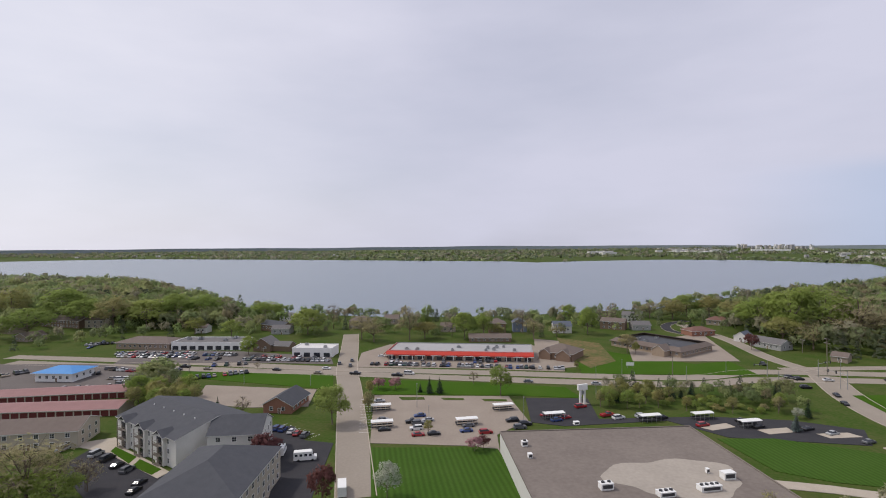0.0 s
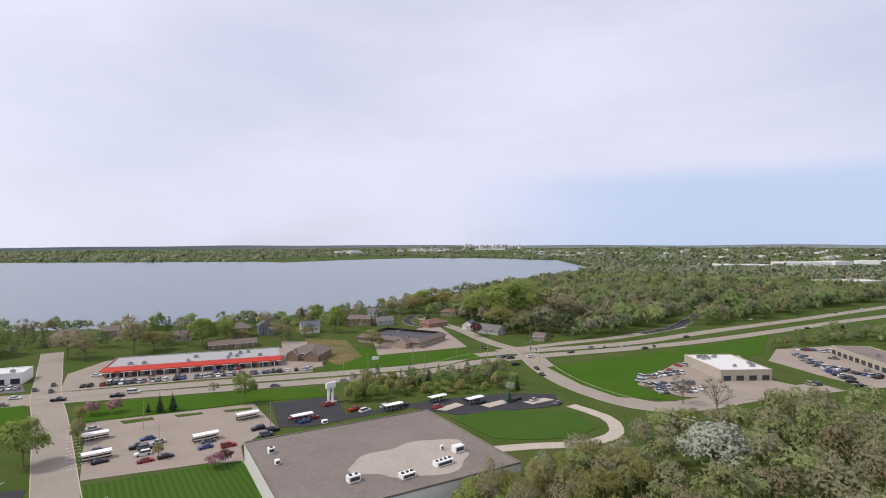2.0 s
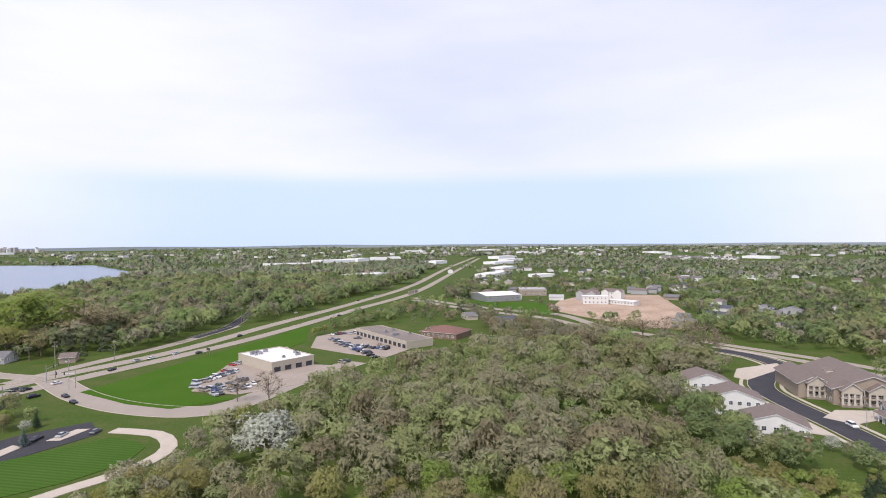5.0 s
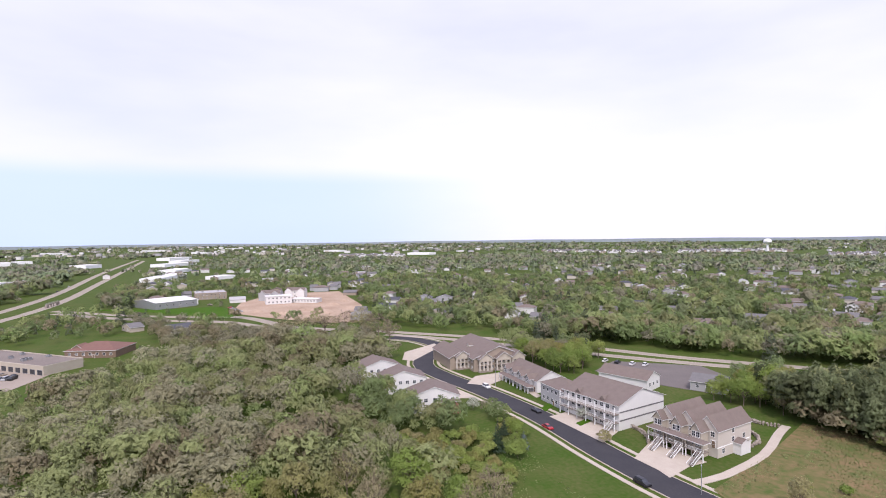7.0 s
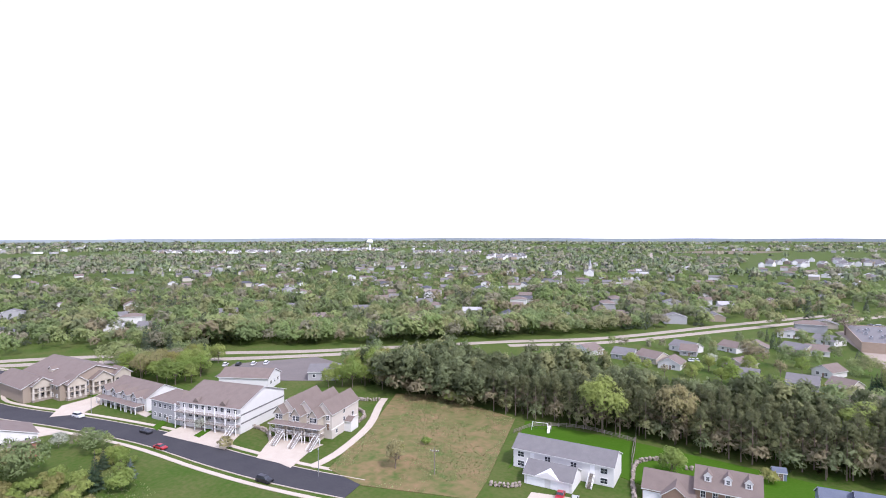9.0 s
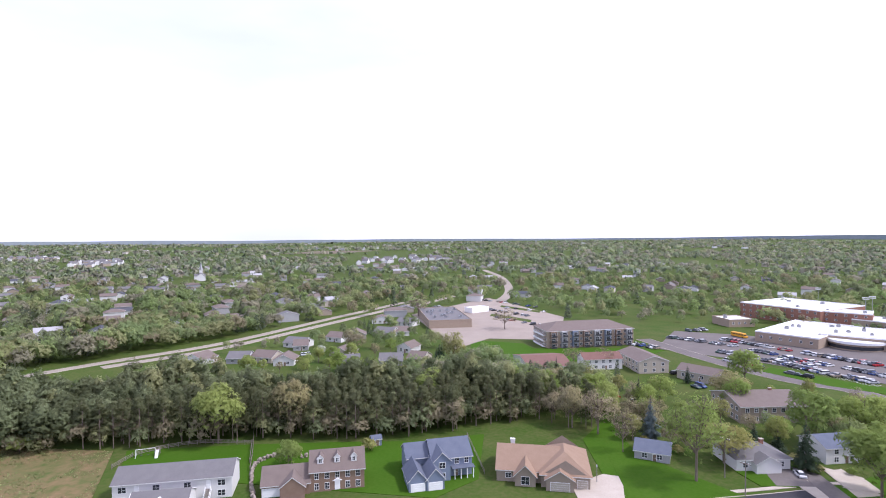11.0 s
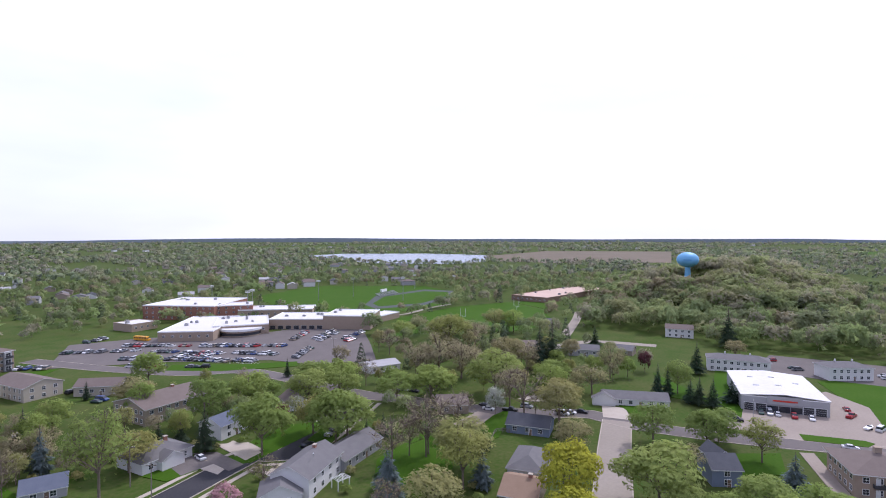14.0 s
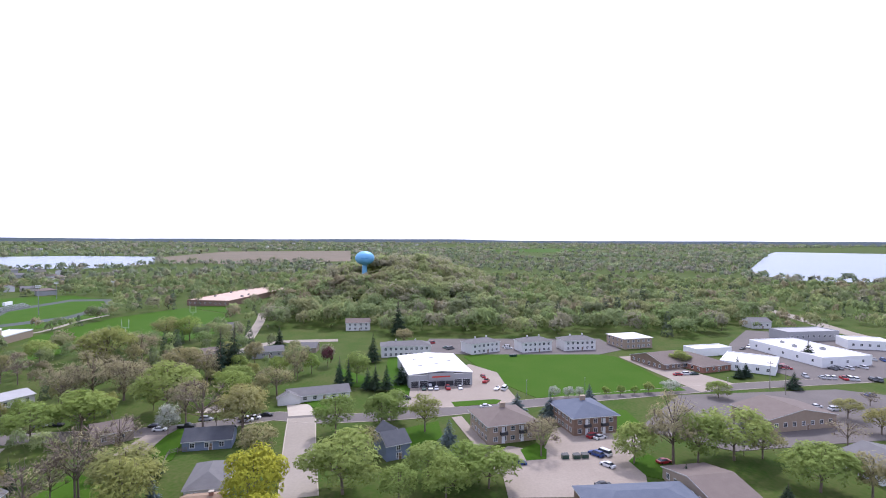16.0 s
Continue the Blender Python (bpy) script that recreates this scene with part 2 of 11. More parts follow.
for nm, c in (("car_white", (0.78, 0.78, 0.77)), ("car_black", (0.015, 0.015, 0.018)), ("car_grey", (0.14, 0.145, 0.155)), ("car_silver", (0.45, 0.46, 0.47)),
              ("car_red", (0.36, 0.02, 0.025)), ("car_blue", (0.035, 0.07, 0.22)), ("car_green", (0.03, 0.07, 0.05)), ("car_tan", (0.30, 0.25, 0.19))):
    mat(nm, c, tuple(v * 0.92 for v in c), rough=0.28, scale=0.5, fine=2.0, spec=0.5)
crown_mat("leaf_green", [(0.23, 0.315, 0.085), (0.34, 0.42, 0.105), (0.27, 0.37, 0.09), (0.385, 0.445, 0.13), (0.29, 0.38, 0.10)], 0.58, 4.4, 0.45)
crown_mat("leaf_olive", [(0.30, 0.295, 0.095), (0.38, 0.35, 0.12), (0.30, 0.34, 0.085), (0.39, 0.345, 0.17), (0.34, 0.355, 0.105), (0.42, 0.375, 0.20), (0.36, 0.385, 0.10)], 0.5, 4.4, 0.46, 0.3)
crown_mat("leaf_bud", [(0.38, 0.335, 0.195), (0.43, 0.385, 0.22), (0.37, 0.35, 0.16), (0.41, 0.355, 0.215)], 0.5, 4.6, 0.48)
crown_mat("leaf_fir", [(0.05, 0.085, 0.045), (0.075, 0.105, 0.06), (0.055, 0.095, 0.06)], 0.15, 3.2)
crown_mat("leaf_pine", [(0.145, 0.165, 0.078), (0.195, 0.21, 0.10), (0.165, 0.18, 0.088)], 0.5, 4.4, 0.47)
crown_mat("leaf_blue_spruce", [(0.17, 0.22, 0.21), (0.20, 0.25, 0.24)], 0.2, 3.2)
crown_mat("leaf_yellow", [(0.44, 0.45, 0.035), (0.47, 0.47, 0.05)], 0.4, 3.2)
crown_mat("leaf_pink", [(0.50, 0.28, 0.30), (0.46, 0.24, 0.26)], 0.35, 5.0)
crown_mat("leaf_white", [(0.56, 0.58, 0.48), (0.50, 0.53, 0.42)], 0.35, 3.4)
crown_mat("leaf_dark_red", [(0.15, 0.065, 0.065), (0.18, 0.08, 0.07)], 0.3, 4.2)
# tones of the woods, each for whole trees
TONES = {"green": (0.263, 0.343, 0.140), "lime": (0.374, 0.443, 0.175), "fresh": (0.297, 0.398, 0.142), "olive": (0.356, 0.377, 0.169), "tan": (0.422, 0.406, 0.245), "grey": (0.372, 0.356, 0.238), "brown": (0.354, 0.312, 0.188), "dark": (0.128, 0.162, 0.101), "deep": (0.242, 0.289, 0.140), "pine": (0.148, 0.179, 0.084), "pale_olive": (0.417, 0.466, 0.203), "pale_tan": (0.477, 0.467, 0.290), "pale_lime": (0.380, 0.481, 0.182), "pale_brown": (0.427, 0.412, 0.255)}
for nm, c in TONES.items():
    crown_mat("tree_" + nm, [c, tuple(k * 0.9 for k in c)], 0.55, 4.6, 0.44, 0.15)
    # far_ copies: each tone paled towards blue-grey, distance haze mixed into the leaf colour
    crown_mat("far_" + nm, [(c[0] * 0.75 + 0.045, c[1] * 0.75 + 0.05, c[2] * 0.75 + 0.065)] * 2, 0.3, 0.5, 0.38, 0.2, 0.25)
PALETTE = {"leaf_mixed": ("green", "lime", "olive", "fresh", "grey", "green", "deep", "dark", "lime", "brown", "olive", "green"),
           "leaf_olive": ("pale_olive", "tan", "olive", "lime", "pale_tan", "pale_olive", "pale_brown", "pale_lime", "olive", "tan", "brown"),
           "leaf_bud": ("grey", "tan", "brown", "olive"), "leaf_pine": ("pine", "deep", "pine", "olive", "deep"),
           "undergrowth": ("brown", "deep", "brown", "olive"), "leaf_distant": ("green", "olive", "tan", "deep", "grey", "lime", "green", "dark")}

# water: dark, glossy, small waves
wm = mat("water", (0.10, 0.14, 0.175), (0.12, 0.16, 0.195), rough=0.25, scale=0.006, fine=0.25, bump=0.6, spec=0.4)

# mown stripes
sm = mat("stripe_lawn", (0.050, 0.108, 0.014), (0.064, 0.122, 0.02), scale=0.06, fine=1.2, bump=0.2, spec=0.04)
_n, _l = sm.node_tree.nodes, sm.node_tree.links
_g, _w, _m = _n.new("ShaderNodeNewGeometry"), _n.new("ShaderNodeTexWave"), _n.new("ShaderNodeMapping")
_m.inputs["Rotation"].default_value = (0, 0, radians(-8))
_w.inputs["Scale"].default_value, _w.inputs["Distortion"].default_value = 0.19, 0.8
_l.new(_g.outputs["Position"], _m.inputs["Vector"])
_l.new(_m.outputs["Vector"], _w.inputs["Vector"])
_x, _p = _n.new("ShaderNodeMix"), _n["Principled BSDF"]
_x.data_type, _x.blend_type = "RGBA", "MULTIPLY"
_mr = _n.new("ShaderNodeMapRange")
_mr.inputs["To Min"].default_value, _mr.inputs["To Max"].default_value = 0.84, 1.1
_l.new(_w.outputs["Fac"], _mr.inputs["Value"])
_l.new(_p.inputs["Base Color"].links[0].from_socket, _x.inputs["A"])
_l.new(_mr.outputs["Result"], _x.inputs["B"])
_x.inputs["Factor"].default_value = 1.0
_l.new(_x.outputs["Result"], _p.inputs["Base Color"])

# ---- mesh helpers ----


def mesh_of(name, verts, faces, material, smooth=False):
    me = bpy.data.meshes.new(name)
    me.from_pydata(verts, [], faces)
    for m in (material if isinstance(material, (list, tuple)) else [material]):
        me.materials.append(m)
    if smooth:
        me.polygons.foreach_set("use_smooth", [True] * len(me.polygons))
    me.update()
    return me


def part(name, me, parent, label="", m=None):
    """Links a mesh as one part under a thing."""
    ob = new(name, me)
    ob.parent = parent
    if m is not None:
        ob.matrix_basis = m
    return tagged(ob, label)


def thing(name, x, y, z=0.0, rot=0.0, label="", category="", group="", kind=""):
    ob = new(name)
    ob.empty_display_size = 0.5
    ob.matrix_basis = pose(x, y, z, 0, 0, rot)
    return tagged(ob, label, category, group, kind)


def boxes(name, items, material):
    """One mesh out of axis-parallel boxes (x0, x1, y0, y1, z0, z1[, material index])."""
    v, f, mi = [], [], []
    for it in items:
        x0, x1, y0, y1, z0, z1 = it[:6]
        b = len(v)
        v += [(x0, y0, z0), (x1, y0, z0), (x1, y1, z0), (x0, y1, z0), (x0, y0, z1), (x1, y0, z1), (x1, y1, z1), (x0, y1, z1)]
        f += [(b, b + 3, b + 2, b + 1), (b + 4, b + 5, b + 6, b + 7), (b, b + 1, b + 5, b + 4), (b + 1, b + 2, b + 6, b + 5), (b + 2, b + 3, b + 7, b + 6), (b + 3, b, b + 4, b + 7)]
        mi += [it[6] if len(it) > 6 else 0] * 6
    me = mesh_of(name, v, f, material)
    me.polygons.foreach_set("material_index", mi)
    return me


def smooth_line(pts, step=6.0):
    """A rounded polyline through the points."""
    p = [Vector((*q, 0)) for q in pts]
    if len(p) == 2:
        return p
    p = [2 * p[0] - p[1]] + p + [2 * p[-1] - p[-2]]
    res = []
    for i in range(1, len(p) - 2):
        a, b, c, d = p[i - 1:i + 3]
        n = max(2, min(14, int((c - b).length / step)))
        for k in range(n):
            t = k / n
            res.append(0.5 * ((2 * b) + (c - a) * t + (2 * a - 5 * b + 4 * c - d) * t * t + (3 * b - a - 3 * c + d) * t ** 3))
    res.append(p[-2])
    return res


def ribbon(pts, offset, width, z0, z1):
    """Verts and faces of a solid strip along a line, shifted sideways by offset."""
    v, f = [], []
    for i, q in enumerate(pts):
        d = (pts[min(i + 1, len(pts) - 1)] - pts[max(i - 1, 0)]).normalized()
        nrm = Vector((-d.y, d.x, 0))
        a, b = q + nrm * (offset - width / 2), q + nrm * (offset + width / 2)
        v += [(a.x, a.y, z0), (a.x, a.y, z1), (b.x, b.y, z1), (b.x, b.y, z0)]
        if i:
            k = 4 * (i - 1)
            f += [(k, k + 4, k + 5, k + 1), (k + 1, k + 5, k + 6, k + 2), (k + 2, k + 6, k + 7, k + 3)]
    f += [(0, 1, 2, 3), (len(v) - 1, len(v) - 2, len(v) - 3, len(v) - 4)]
    return v, f


ROADZ = [0.06]
AREAS, ROADS = [], []


def road(name, width, pts, material, walks=0):
    """A road with kerbs; walks: pavements along both sides."""
    line = smooth_line(pts)
    ROADS.append((line, width / 2 + (3.6 if walks else 0)))
    ROADZ[0] += 0.004
    v, f = ribbon(line, 0, width, -0.2, ROADZ[0])
    ob = tagged(new(name, mesh_of(name, v, f, material)), "", "road", "", "structure")
    for s in (-1, 1):
        v, f = ribbon(line, s * (width / 2 + 0.15), 0.3, -0.2, 0.17)
        part("kerb", mesh_of("kerb", v, f, MAT["pavement"]), ob)
        if walks:
            v, f = ribbon(line, s * (width / 2 + 2.7), 1.5, -0.2, 0.13)
            part("footpath", mesh_of("footpath", v, f, MAT["pavement"]), ob)
    return ob


def area(name, pts, material, z):
    """A level sheet with an edge, laid on the ground."""
    ROADZ[0] += 0.0003
    if name not in ("rough_meadow",):
        AREAS.append(list(pts))
    z += ROADZ[0] - 0.06
    bm = bmesh.new()
    top = [bm.verts.new((x, y, z)) for x, y in pts]
    low = [bm.verts.new((x, y, -0.3)) for x, y in pts]
    bm.faces.new(top)
    for i in range(len(pts)):
        j = (i + 1) % len(pts)
        bm.faces.new((top[i], low[i], low[j], top[j]))
    bmesh.ops.recalc_face_normals(bm, faces=bm.faces)
    bmesh.ops.triangulate(bm, faces=[fc for fc in bm.faces if len(fc.verts) > 4])
    me = bpy.data.meshes.new(name)
    bm.to_mesh(me)
    bm.free()
    me.materials.append(material)
    return tagged(new(name, me), "", name.replace("_", " "), "", "structure")

# ---- trees ----
RNG = np.random.default_rng(5)


def leaf_cloud(n, blobs, size, narrow=1.0, shell=(0.66, 1.04), up=0.3, jitter=0.42, brush=False):
    """n leaf clumps spread over the skins of ellipsoid blobs (x, y, z, rx, ry, rz)."""
    b = np.array(blobs, float)
    wgt = (b[:, 3] * b[:, 4] + b[:, 4] * b[:, 5] + b[:, 3] * b[:, 5])
    k = RNG.choice(len(b), n, p=wgt / wgt.sum())
    d = RNG.normal(size=(n, 3))
    d[:, 2] = np.where(d[:, 2] < -0.5, -d[:, 2] * 0.6, d[:, 2])
    d /= np.linalg.norm(d, axis=1)[:, None]
    r = RNG.uniform(*shell, n)[:, None]
    c = b[k, :3] + d * b[k, 3:] * r
    nrm = d + RNG.normal(size=(n, 3)) * jitter + np.array([0, 0, up])
    nrm /= np.linalg.norm(nrm, axis=1)[:, None]
    t = np.cross(nrm, RNG.normal(size=(n, 3)))
    t /= np.linalg.norm(t, axis=1)[:, None]
    u = np.cross(nrm, t)
    s = (size * RNG.uniform(0.6, 1.35, n))[:, None]
    v = np.stack([c - t * s - u * s * narrow * 0.55, c + t * s - u * s * narrow * RNG.uniform(0.3, 0.7, n)[:, None], c + u * s * narrow - nrm * s * 0.2], 1)
    if brush:    # upright sprays of twigs and young leaves instead of flat clumps
        t = np.array([0, 0, 1.0]) + d * 0.25 + RNG.normal(size=(n, 3)) * 0.5
        t -= nrm * (t * nrm).sum(1)[:, None]
        t /= np.linalg.norm(t, axis=1)[:, None] + 1e-6
        u = np.cross(nrm, t)
        v = np.stack([c - t * s * 0.7 - u * s * narrow, c - t * s * 0.5 + u * s * narrow, c + t * s * 1.1], 1)
    body = (v - b[0, :3]) / b[0, 3:]
    body /= np.linalg.norm(body, axis=2)[:, :, None] + 1e-6
    soft = body * 0.6 + d[:, None, :] * 0.5 + RNG.normal(size=(n, 1, 3)) * 0.1 + np.array([0, 0, 0.5])
    return np.concatenate([v, soft], 2).reshape(-1, 6)


def np_mesh(name, v, material, nside=3):
    """A mesh out of loose pieces: place and, where there are six columns, shading normal of each corner."""
    me = bpy.data.meshes.new(name)
    n = len(v) // nside
    soft = v[:, 3:] if v.shape[1] == 6 else np.tile((0.0, 0.0, 1.0), (len(v), 1))
    v = v[:, :3]
    soft = soft / (np.linalg.norm(soft, axis=1)[:, None] + 1e-6)
    me.vertices.add(len(v))
    me.vertices.foreach_set("co", np.ascontiguousarray(v, np.float32).ravel())
    me.loops.add(len(v))
    me.loops.foreach_set("vertex_index", np.arange(len(v), dtype=np.int32))
    me.polygons.add(n)
    me.polygons.foreach_set("loop_start", np.arange(0, len(v), nside, dtype=np.int32))
    me.update(calc_edges=True)
    at = me.attributes.new("leaf_normal", "FLOAT_VECTOR", "POINT")
    at.data.foreach_set("vector", np.ascontiguousarray(soft, np.float32).ravel())
    me.materials.append(material)
    return me


def limb(v, f, a, b, ra, rb, sides=6):
    a, b = Vector(a), Vector(b)
    q = (b - a).to_track_quat("Z", "Y").to_matrix()
    k = len(v)
    for c, r in ((a, ra), (b, rb)):
        for i in range(sides):
            g = 2 * math.pi * i / sides
            v.append(tuple(c + q @ Vector((math.cos(g) * r, math.sin(g) * r, 0))))
    for i in range(sides):
        j = (i + 1) % sides
        f.append((k + i, k + j, k + sides + j, k + sides + i))


def broad_blobs(h, r, rough=0.5, n=9):
    """Sub-crowns of a broadleaf tree of height h and crown radius r: one body, lobes on its skin."""
    base = h * 0.11
    cz, a, b = base + (h - base) * 0.5, r * 0.84, (h - base) * 0.47
    bl = [(0, 0, cz, a, a, b)]
    for i in range(n):
        g = 2.4 * i + RNG.uniform(0, 0.8)
        e = RNG.uniform(-0.5, 0.95)
        c = math.sqrt(1 - e * e)
        q = r * RNG.uniform(0.26, 0.4)
        bl.append((math.cos(g) * c * a * 0.85, math.sin(g) * c * a * 0.85, cz + e * b * 0.8, q, q, q * 0.95))
    return bl


def broad_trunk(h, r, blobs, name):
    v, f = [], []
    limb(v, f, (0, 0, -0.3), (0.1, 0, h * 0.36), 0.017 * h, 0.012 * h, 7)
    limb(v, f, (0.1, 0, h * 0.36), (0, 0.1, h * 0.85), 0.011 * h, 0.004 * h, 5)
    for b in blobs[1:]:
        limb(v, f, (0.05, 0, h * RNG.uniform(0.24, 0.42)), b[:3], 0.007 * h, 0.0025 * h, 4)
    return mesh_of(name, v, f, MAT["bark"])


PROTO = {}


def proto_broad(key, material, h, r, n, size, narrow=1.0, shell=(0.6, 1.05), twigs=0, lobes=9, brush=False):
    bl = broad_blobs(h, r, n=lobes)
    v = leaf_cloud(n, bl, size, narrow, shell, brush=brush)
    me = np_mesh("crown", v, MAT[material])
    tr = broad_trunk(h, r, bl, "trunk")
    if twigs:
        tv, tf = [list(p.co) for p in tr.vertices], [tuple(p.vertices) for p in tr.polygons]
        for _ in range(twigs):
            b = bl[RNG.integers(len(bl))]
            a = Vector(b[:3])
            d = Vector(RNG.normal(size=3))
            d.z = abs(d.z) + 0.2
            d.normalize()
            e = a + Vector((d.x * b[3], d.y * b[4], d.z * b[5])) * 1.05
            limb(tv, tf, a, e, 0.06, 0.02, 3)
        tr = mesh_of("trunk", tv, tf, MAT["bark"])
    PROTO.setdefault(key, []).append((tr, me, h))


def proto_fir(key, material, h, r, n, size):
    z = h * (1 - np.sqrt(RNG.uniform(0.01, 0.97, n)))
    g = RNG.uniform(0, 2 * math.pi, n)
    rr = r * (1 - z / h) * (0.75 + 0.3 * np.sin(z * 4.2 + g * 2)) * RNG.uniform(0.55, 1.1, n)
    c = np.stack([np.cos(g) * rr, np.sin(g) * rr, z * 0.95 + 0.06 * h], 1)
    out = np.stack([np.cos(g), np.sin(g), np.full(n, -0.45)], 1)
    out /= np.linalg.norm(out, axis=1)[:, None]
    side = np.stack([-np.sin(g), np.cos(g), RNG.normal(size=n) * 0.3], 1)
    s = (size * RNG.uniform(0.6, 1.3, n) * (1.15 - z / h))[:, None]
    v = np.stack([c - out * s * 0.8 - side * s * 0.6, c - out * s * 0.8 + side * s * 0.6, c + out * s], 1)
    soft = np.stack([np.cos(g), np.sin(g), np.full(n, 0.4)], 1) + RNG.normal(size=(n, 3)) * 0.35
    v = np.concatenate([v, np.repeat(soft[:, None], 3, 1)], 2).reshape(-1, 6)
    tv, tf = [], []
    limb(tv, tf, (0, 0, -0.3), (0, 0, h * 0.97), 0.018 * h, 0.004 * h, 6)
    PROTO.setdefault(key, []).append((mesh_of("trunk", tv, tf, MAT["bark"]), np_mesh("crown", v, MAT[material]), h))


def proto_pine(key, material, h, r, n, size):
    bl = [(0, 0, h * 0.8, r * 0.6, r * 0.6, h * 0.2)]
    for i in range(11):
        g, z = 2.4 * i, 0.3 + 0.062 * i + RNG.uniform(-0.03, 0.03)
        e = r * min(0.8, (1.15 - z) * 1.3)
        bl.append((math.cos(g) * e, math.sin(g) * e, z * h, r * 0.45, r * 0.45, r * 0.3))
    tv, tf = [], []
    limb(tv, tf, (0, 0, -0.3), (0, 0, h * 0.95), 0.014 * h, 0.004 * h, 6)
    for b in bl[1:]:
        limb(tv, tf, (0, 0, b[2] - 0.4), b[:3], 0.06, 0.03, 3)
    for i in range(5):
        g, z = 1.9 * i, h * (0.2 + 0.06 * i)
        limb(tv, tf, (0, 0, z), (math.cos(g) * r * 0.6, math.sin(g) * r * 0.6, z + 0.2), 0.05, 0.02, 3)
    PROTO.setdefault(key, []).append((mesh_of("trunk", tv, tf, MAT["bark"]), np_mesh("crown", leaf_cloud(n, bl, size, 0.7), MAT[material]), h))


for _h, _r in ((10, 4.4), (11, 5.0), (9, 4.2), (12, 4.7)):
    proto_broad("green", "leaf_green", _h, _r, 1850, 0.35, 0.8, (0.62, 1.08), lobes=14)
for _h, _r in ((13, 4.3), (12, 4.6), (14, 4.2)):
    proto_broad("olive", "leaf_olive", _h, _r, 1700, 0.44, 0.45, (0.5, 1.08), twigs=24, lobes=14, brush=True)
for _h, _r in ((13, 4.3), (12, 4.2), (14, 4.6)):
    proto_broad("bud", "leaf_bud", _h, _r, 1250, 0.42, 0.36, (0.4, 1.1), twigs=90, lobes=14, brush=True)
proto_broad("bare", "leaf_bud", 10, 4.2, 380, 0.34, 0.35, (0.5, 1.05), twigs=150, lobes=14)
proto_broad("bare", "leaf_bud", 11, 4.6, 380, 0.34, 0.35, (0.5, 1.05), twigs=150, lobes=14)
proto_broad("vase", "leaf_green", 14, 5.4, 2000, 0.32, 0.6, (0.35, 1.1), twigs=110, lobes=15)
proto_broad("yellow", "leaf_yellow", 9, 5.2, 3000, 0.34, 0.7, (0.8, 1.05), lobes=18)
proto_broad("pink", "leaf_pink", 4, 2.3, 700, 0.22)
proto_broad("white", "leaf_white", 11, 6.0, 1900, 0.36, 0.7, lobes=16)
proto_broad("dark_red", "leaf_dark_red", 6, 2.8, 900, 0.3)
proto_broad("shrub", "leaf_green", 2.6, 2.0, 420, 0.3)
proto_broad("shrub", "leaf_olive", 2.8, 2.2, 420, 0.3)
proto_fir("fir", "leaf_fir", 10, 2.6, 800, 0.6)
proto_fir("fir", "leaf_fir", 12, 2.9, 900, 0.62)
proto_fir("spruce", "leaf_blue_spruce", 9, 2.7, 800, 0.6)
proto_pine("pine", "leaf_pine", 16, 2.7, 800, 0.42)
proto_pine("pine", "leaf_pine", 17, 2.4, 800, 0.42)

TREE_LABEL = {
    "green": ("leafy_tree", "broadleaf tree with fresh bright green spring leaves"),
    "olive": ("woodland_tree", "broadleaf woodland tree with thin olive green young leaves"),
    "bud": ("budding_tree", "grey-brown budding tree with thin twigs and few leaves"),
    "bare": ("bare_tree", "almost bare tree with grey-brown branches and twigs"),
    "vase": ("leafy_tree", "tall open broadleaf tree with thin fresh green leaves"),
    "yellow": ("maple_tree", "round maple tree with bright yellow-green spring leaves"),
    "pink": ("blossom_tree", "small crab apple tree in pink blossom"),
    "white": ("blossom_tree", "large spreading tree covered in pale white-green blossom"),
    "dark_red": ("plum_tree", "small plum tree with dark red leaves"),
    "shrub": ("shrub", "rounded green garden shrub on the grass"),
    "fir": ("fir_tree", "dark green conical fir tree"),
    "spruce": ("spruce_tree", "blue-grey conical spruce tree"),
    "pine": ("pine_tree", "tall pine tree with bare lower trunk and dark crown"),
}
TREES = [0]


def tree(x, y, key, height=None, group="", wide=1.0):
    """One tree of that kind, scaled to the height."""
    z = ground_height(x, y)
    tr, cr, h = PROTO[key][TREES[0] % len(PROTO[key])]
    TREES[0] += 1
    name, label = TREE_LABEL[key]
    s = (height or h) / h
    ob = thing(name, x, y, z, (TREES[0] * 137.5) % 360, label, "shrub" if key == "shrub" else "tree", group)
    ob.scale = (s * wide * (0.92 + 0.16 * ((TREES[0] * 0.37) % 1)), s * wide * (0.92 + 0.16 * ((TREES[0] * 0.71) % 1)), s)
    part("trunk", tr, ob)
    part("crown", cr, ob)
    return ob


def inside(poly, x, y):
    c = np.zeros(len(x), bool)
    for (x1, y1), (x2, y2) in zip(poly, poly[1:] + poly[:1]):
        hit = ((y1 > y) != (y2 > y))
        c ^= hit & (x < (x2 - x1) * (y - y1) / ((y2 - y1) or 1e-9) + x1)
    return c


def scatter(poly, spacing):
    """Uneven places about spacing metres apart inside a polygon."""
    p = np.array(poly)
    lo, hi = p.min(0), p.max(0)
    gx, gy = np.meshgrid(np.arange(lo[0], hi[0], spacing), np.arange(lo[1], hi[1], spacing * 0.87))
    gx = gx + (np.arange(gy.shape[0]) % 2)[:, None] * spacing / 2
    x, y = gx.ravel() + RNG.uniform(-0.42, 0.42, gx.size) * spacing, gy.ravel() + RNG.uniform(-0.42, 0.42, gx.size) * spacing
    k = inside(poly, x, y)
    return x[k], y[k]


STUFF = []


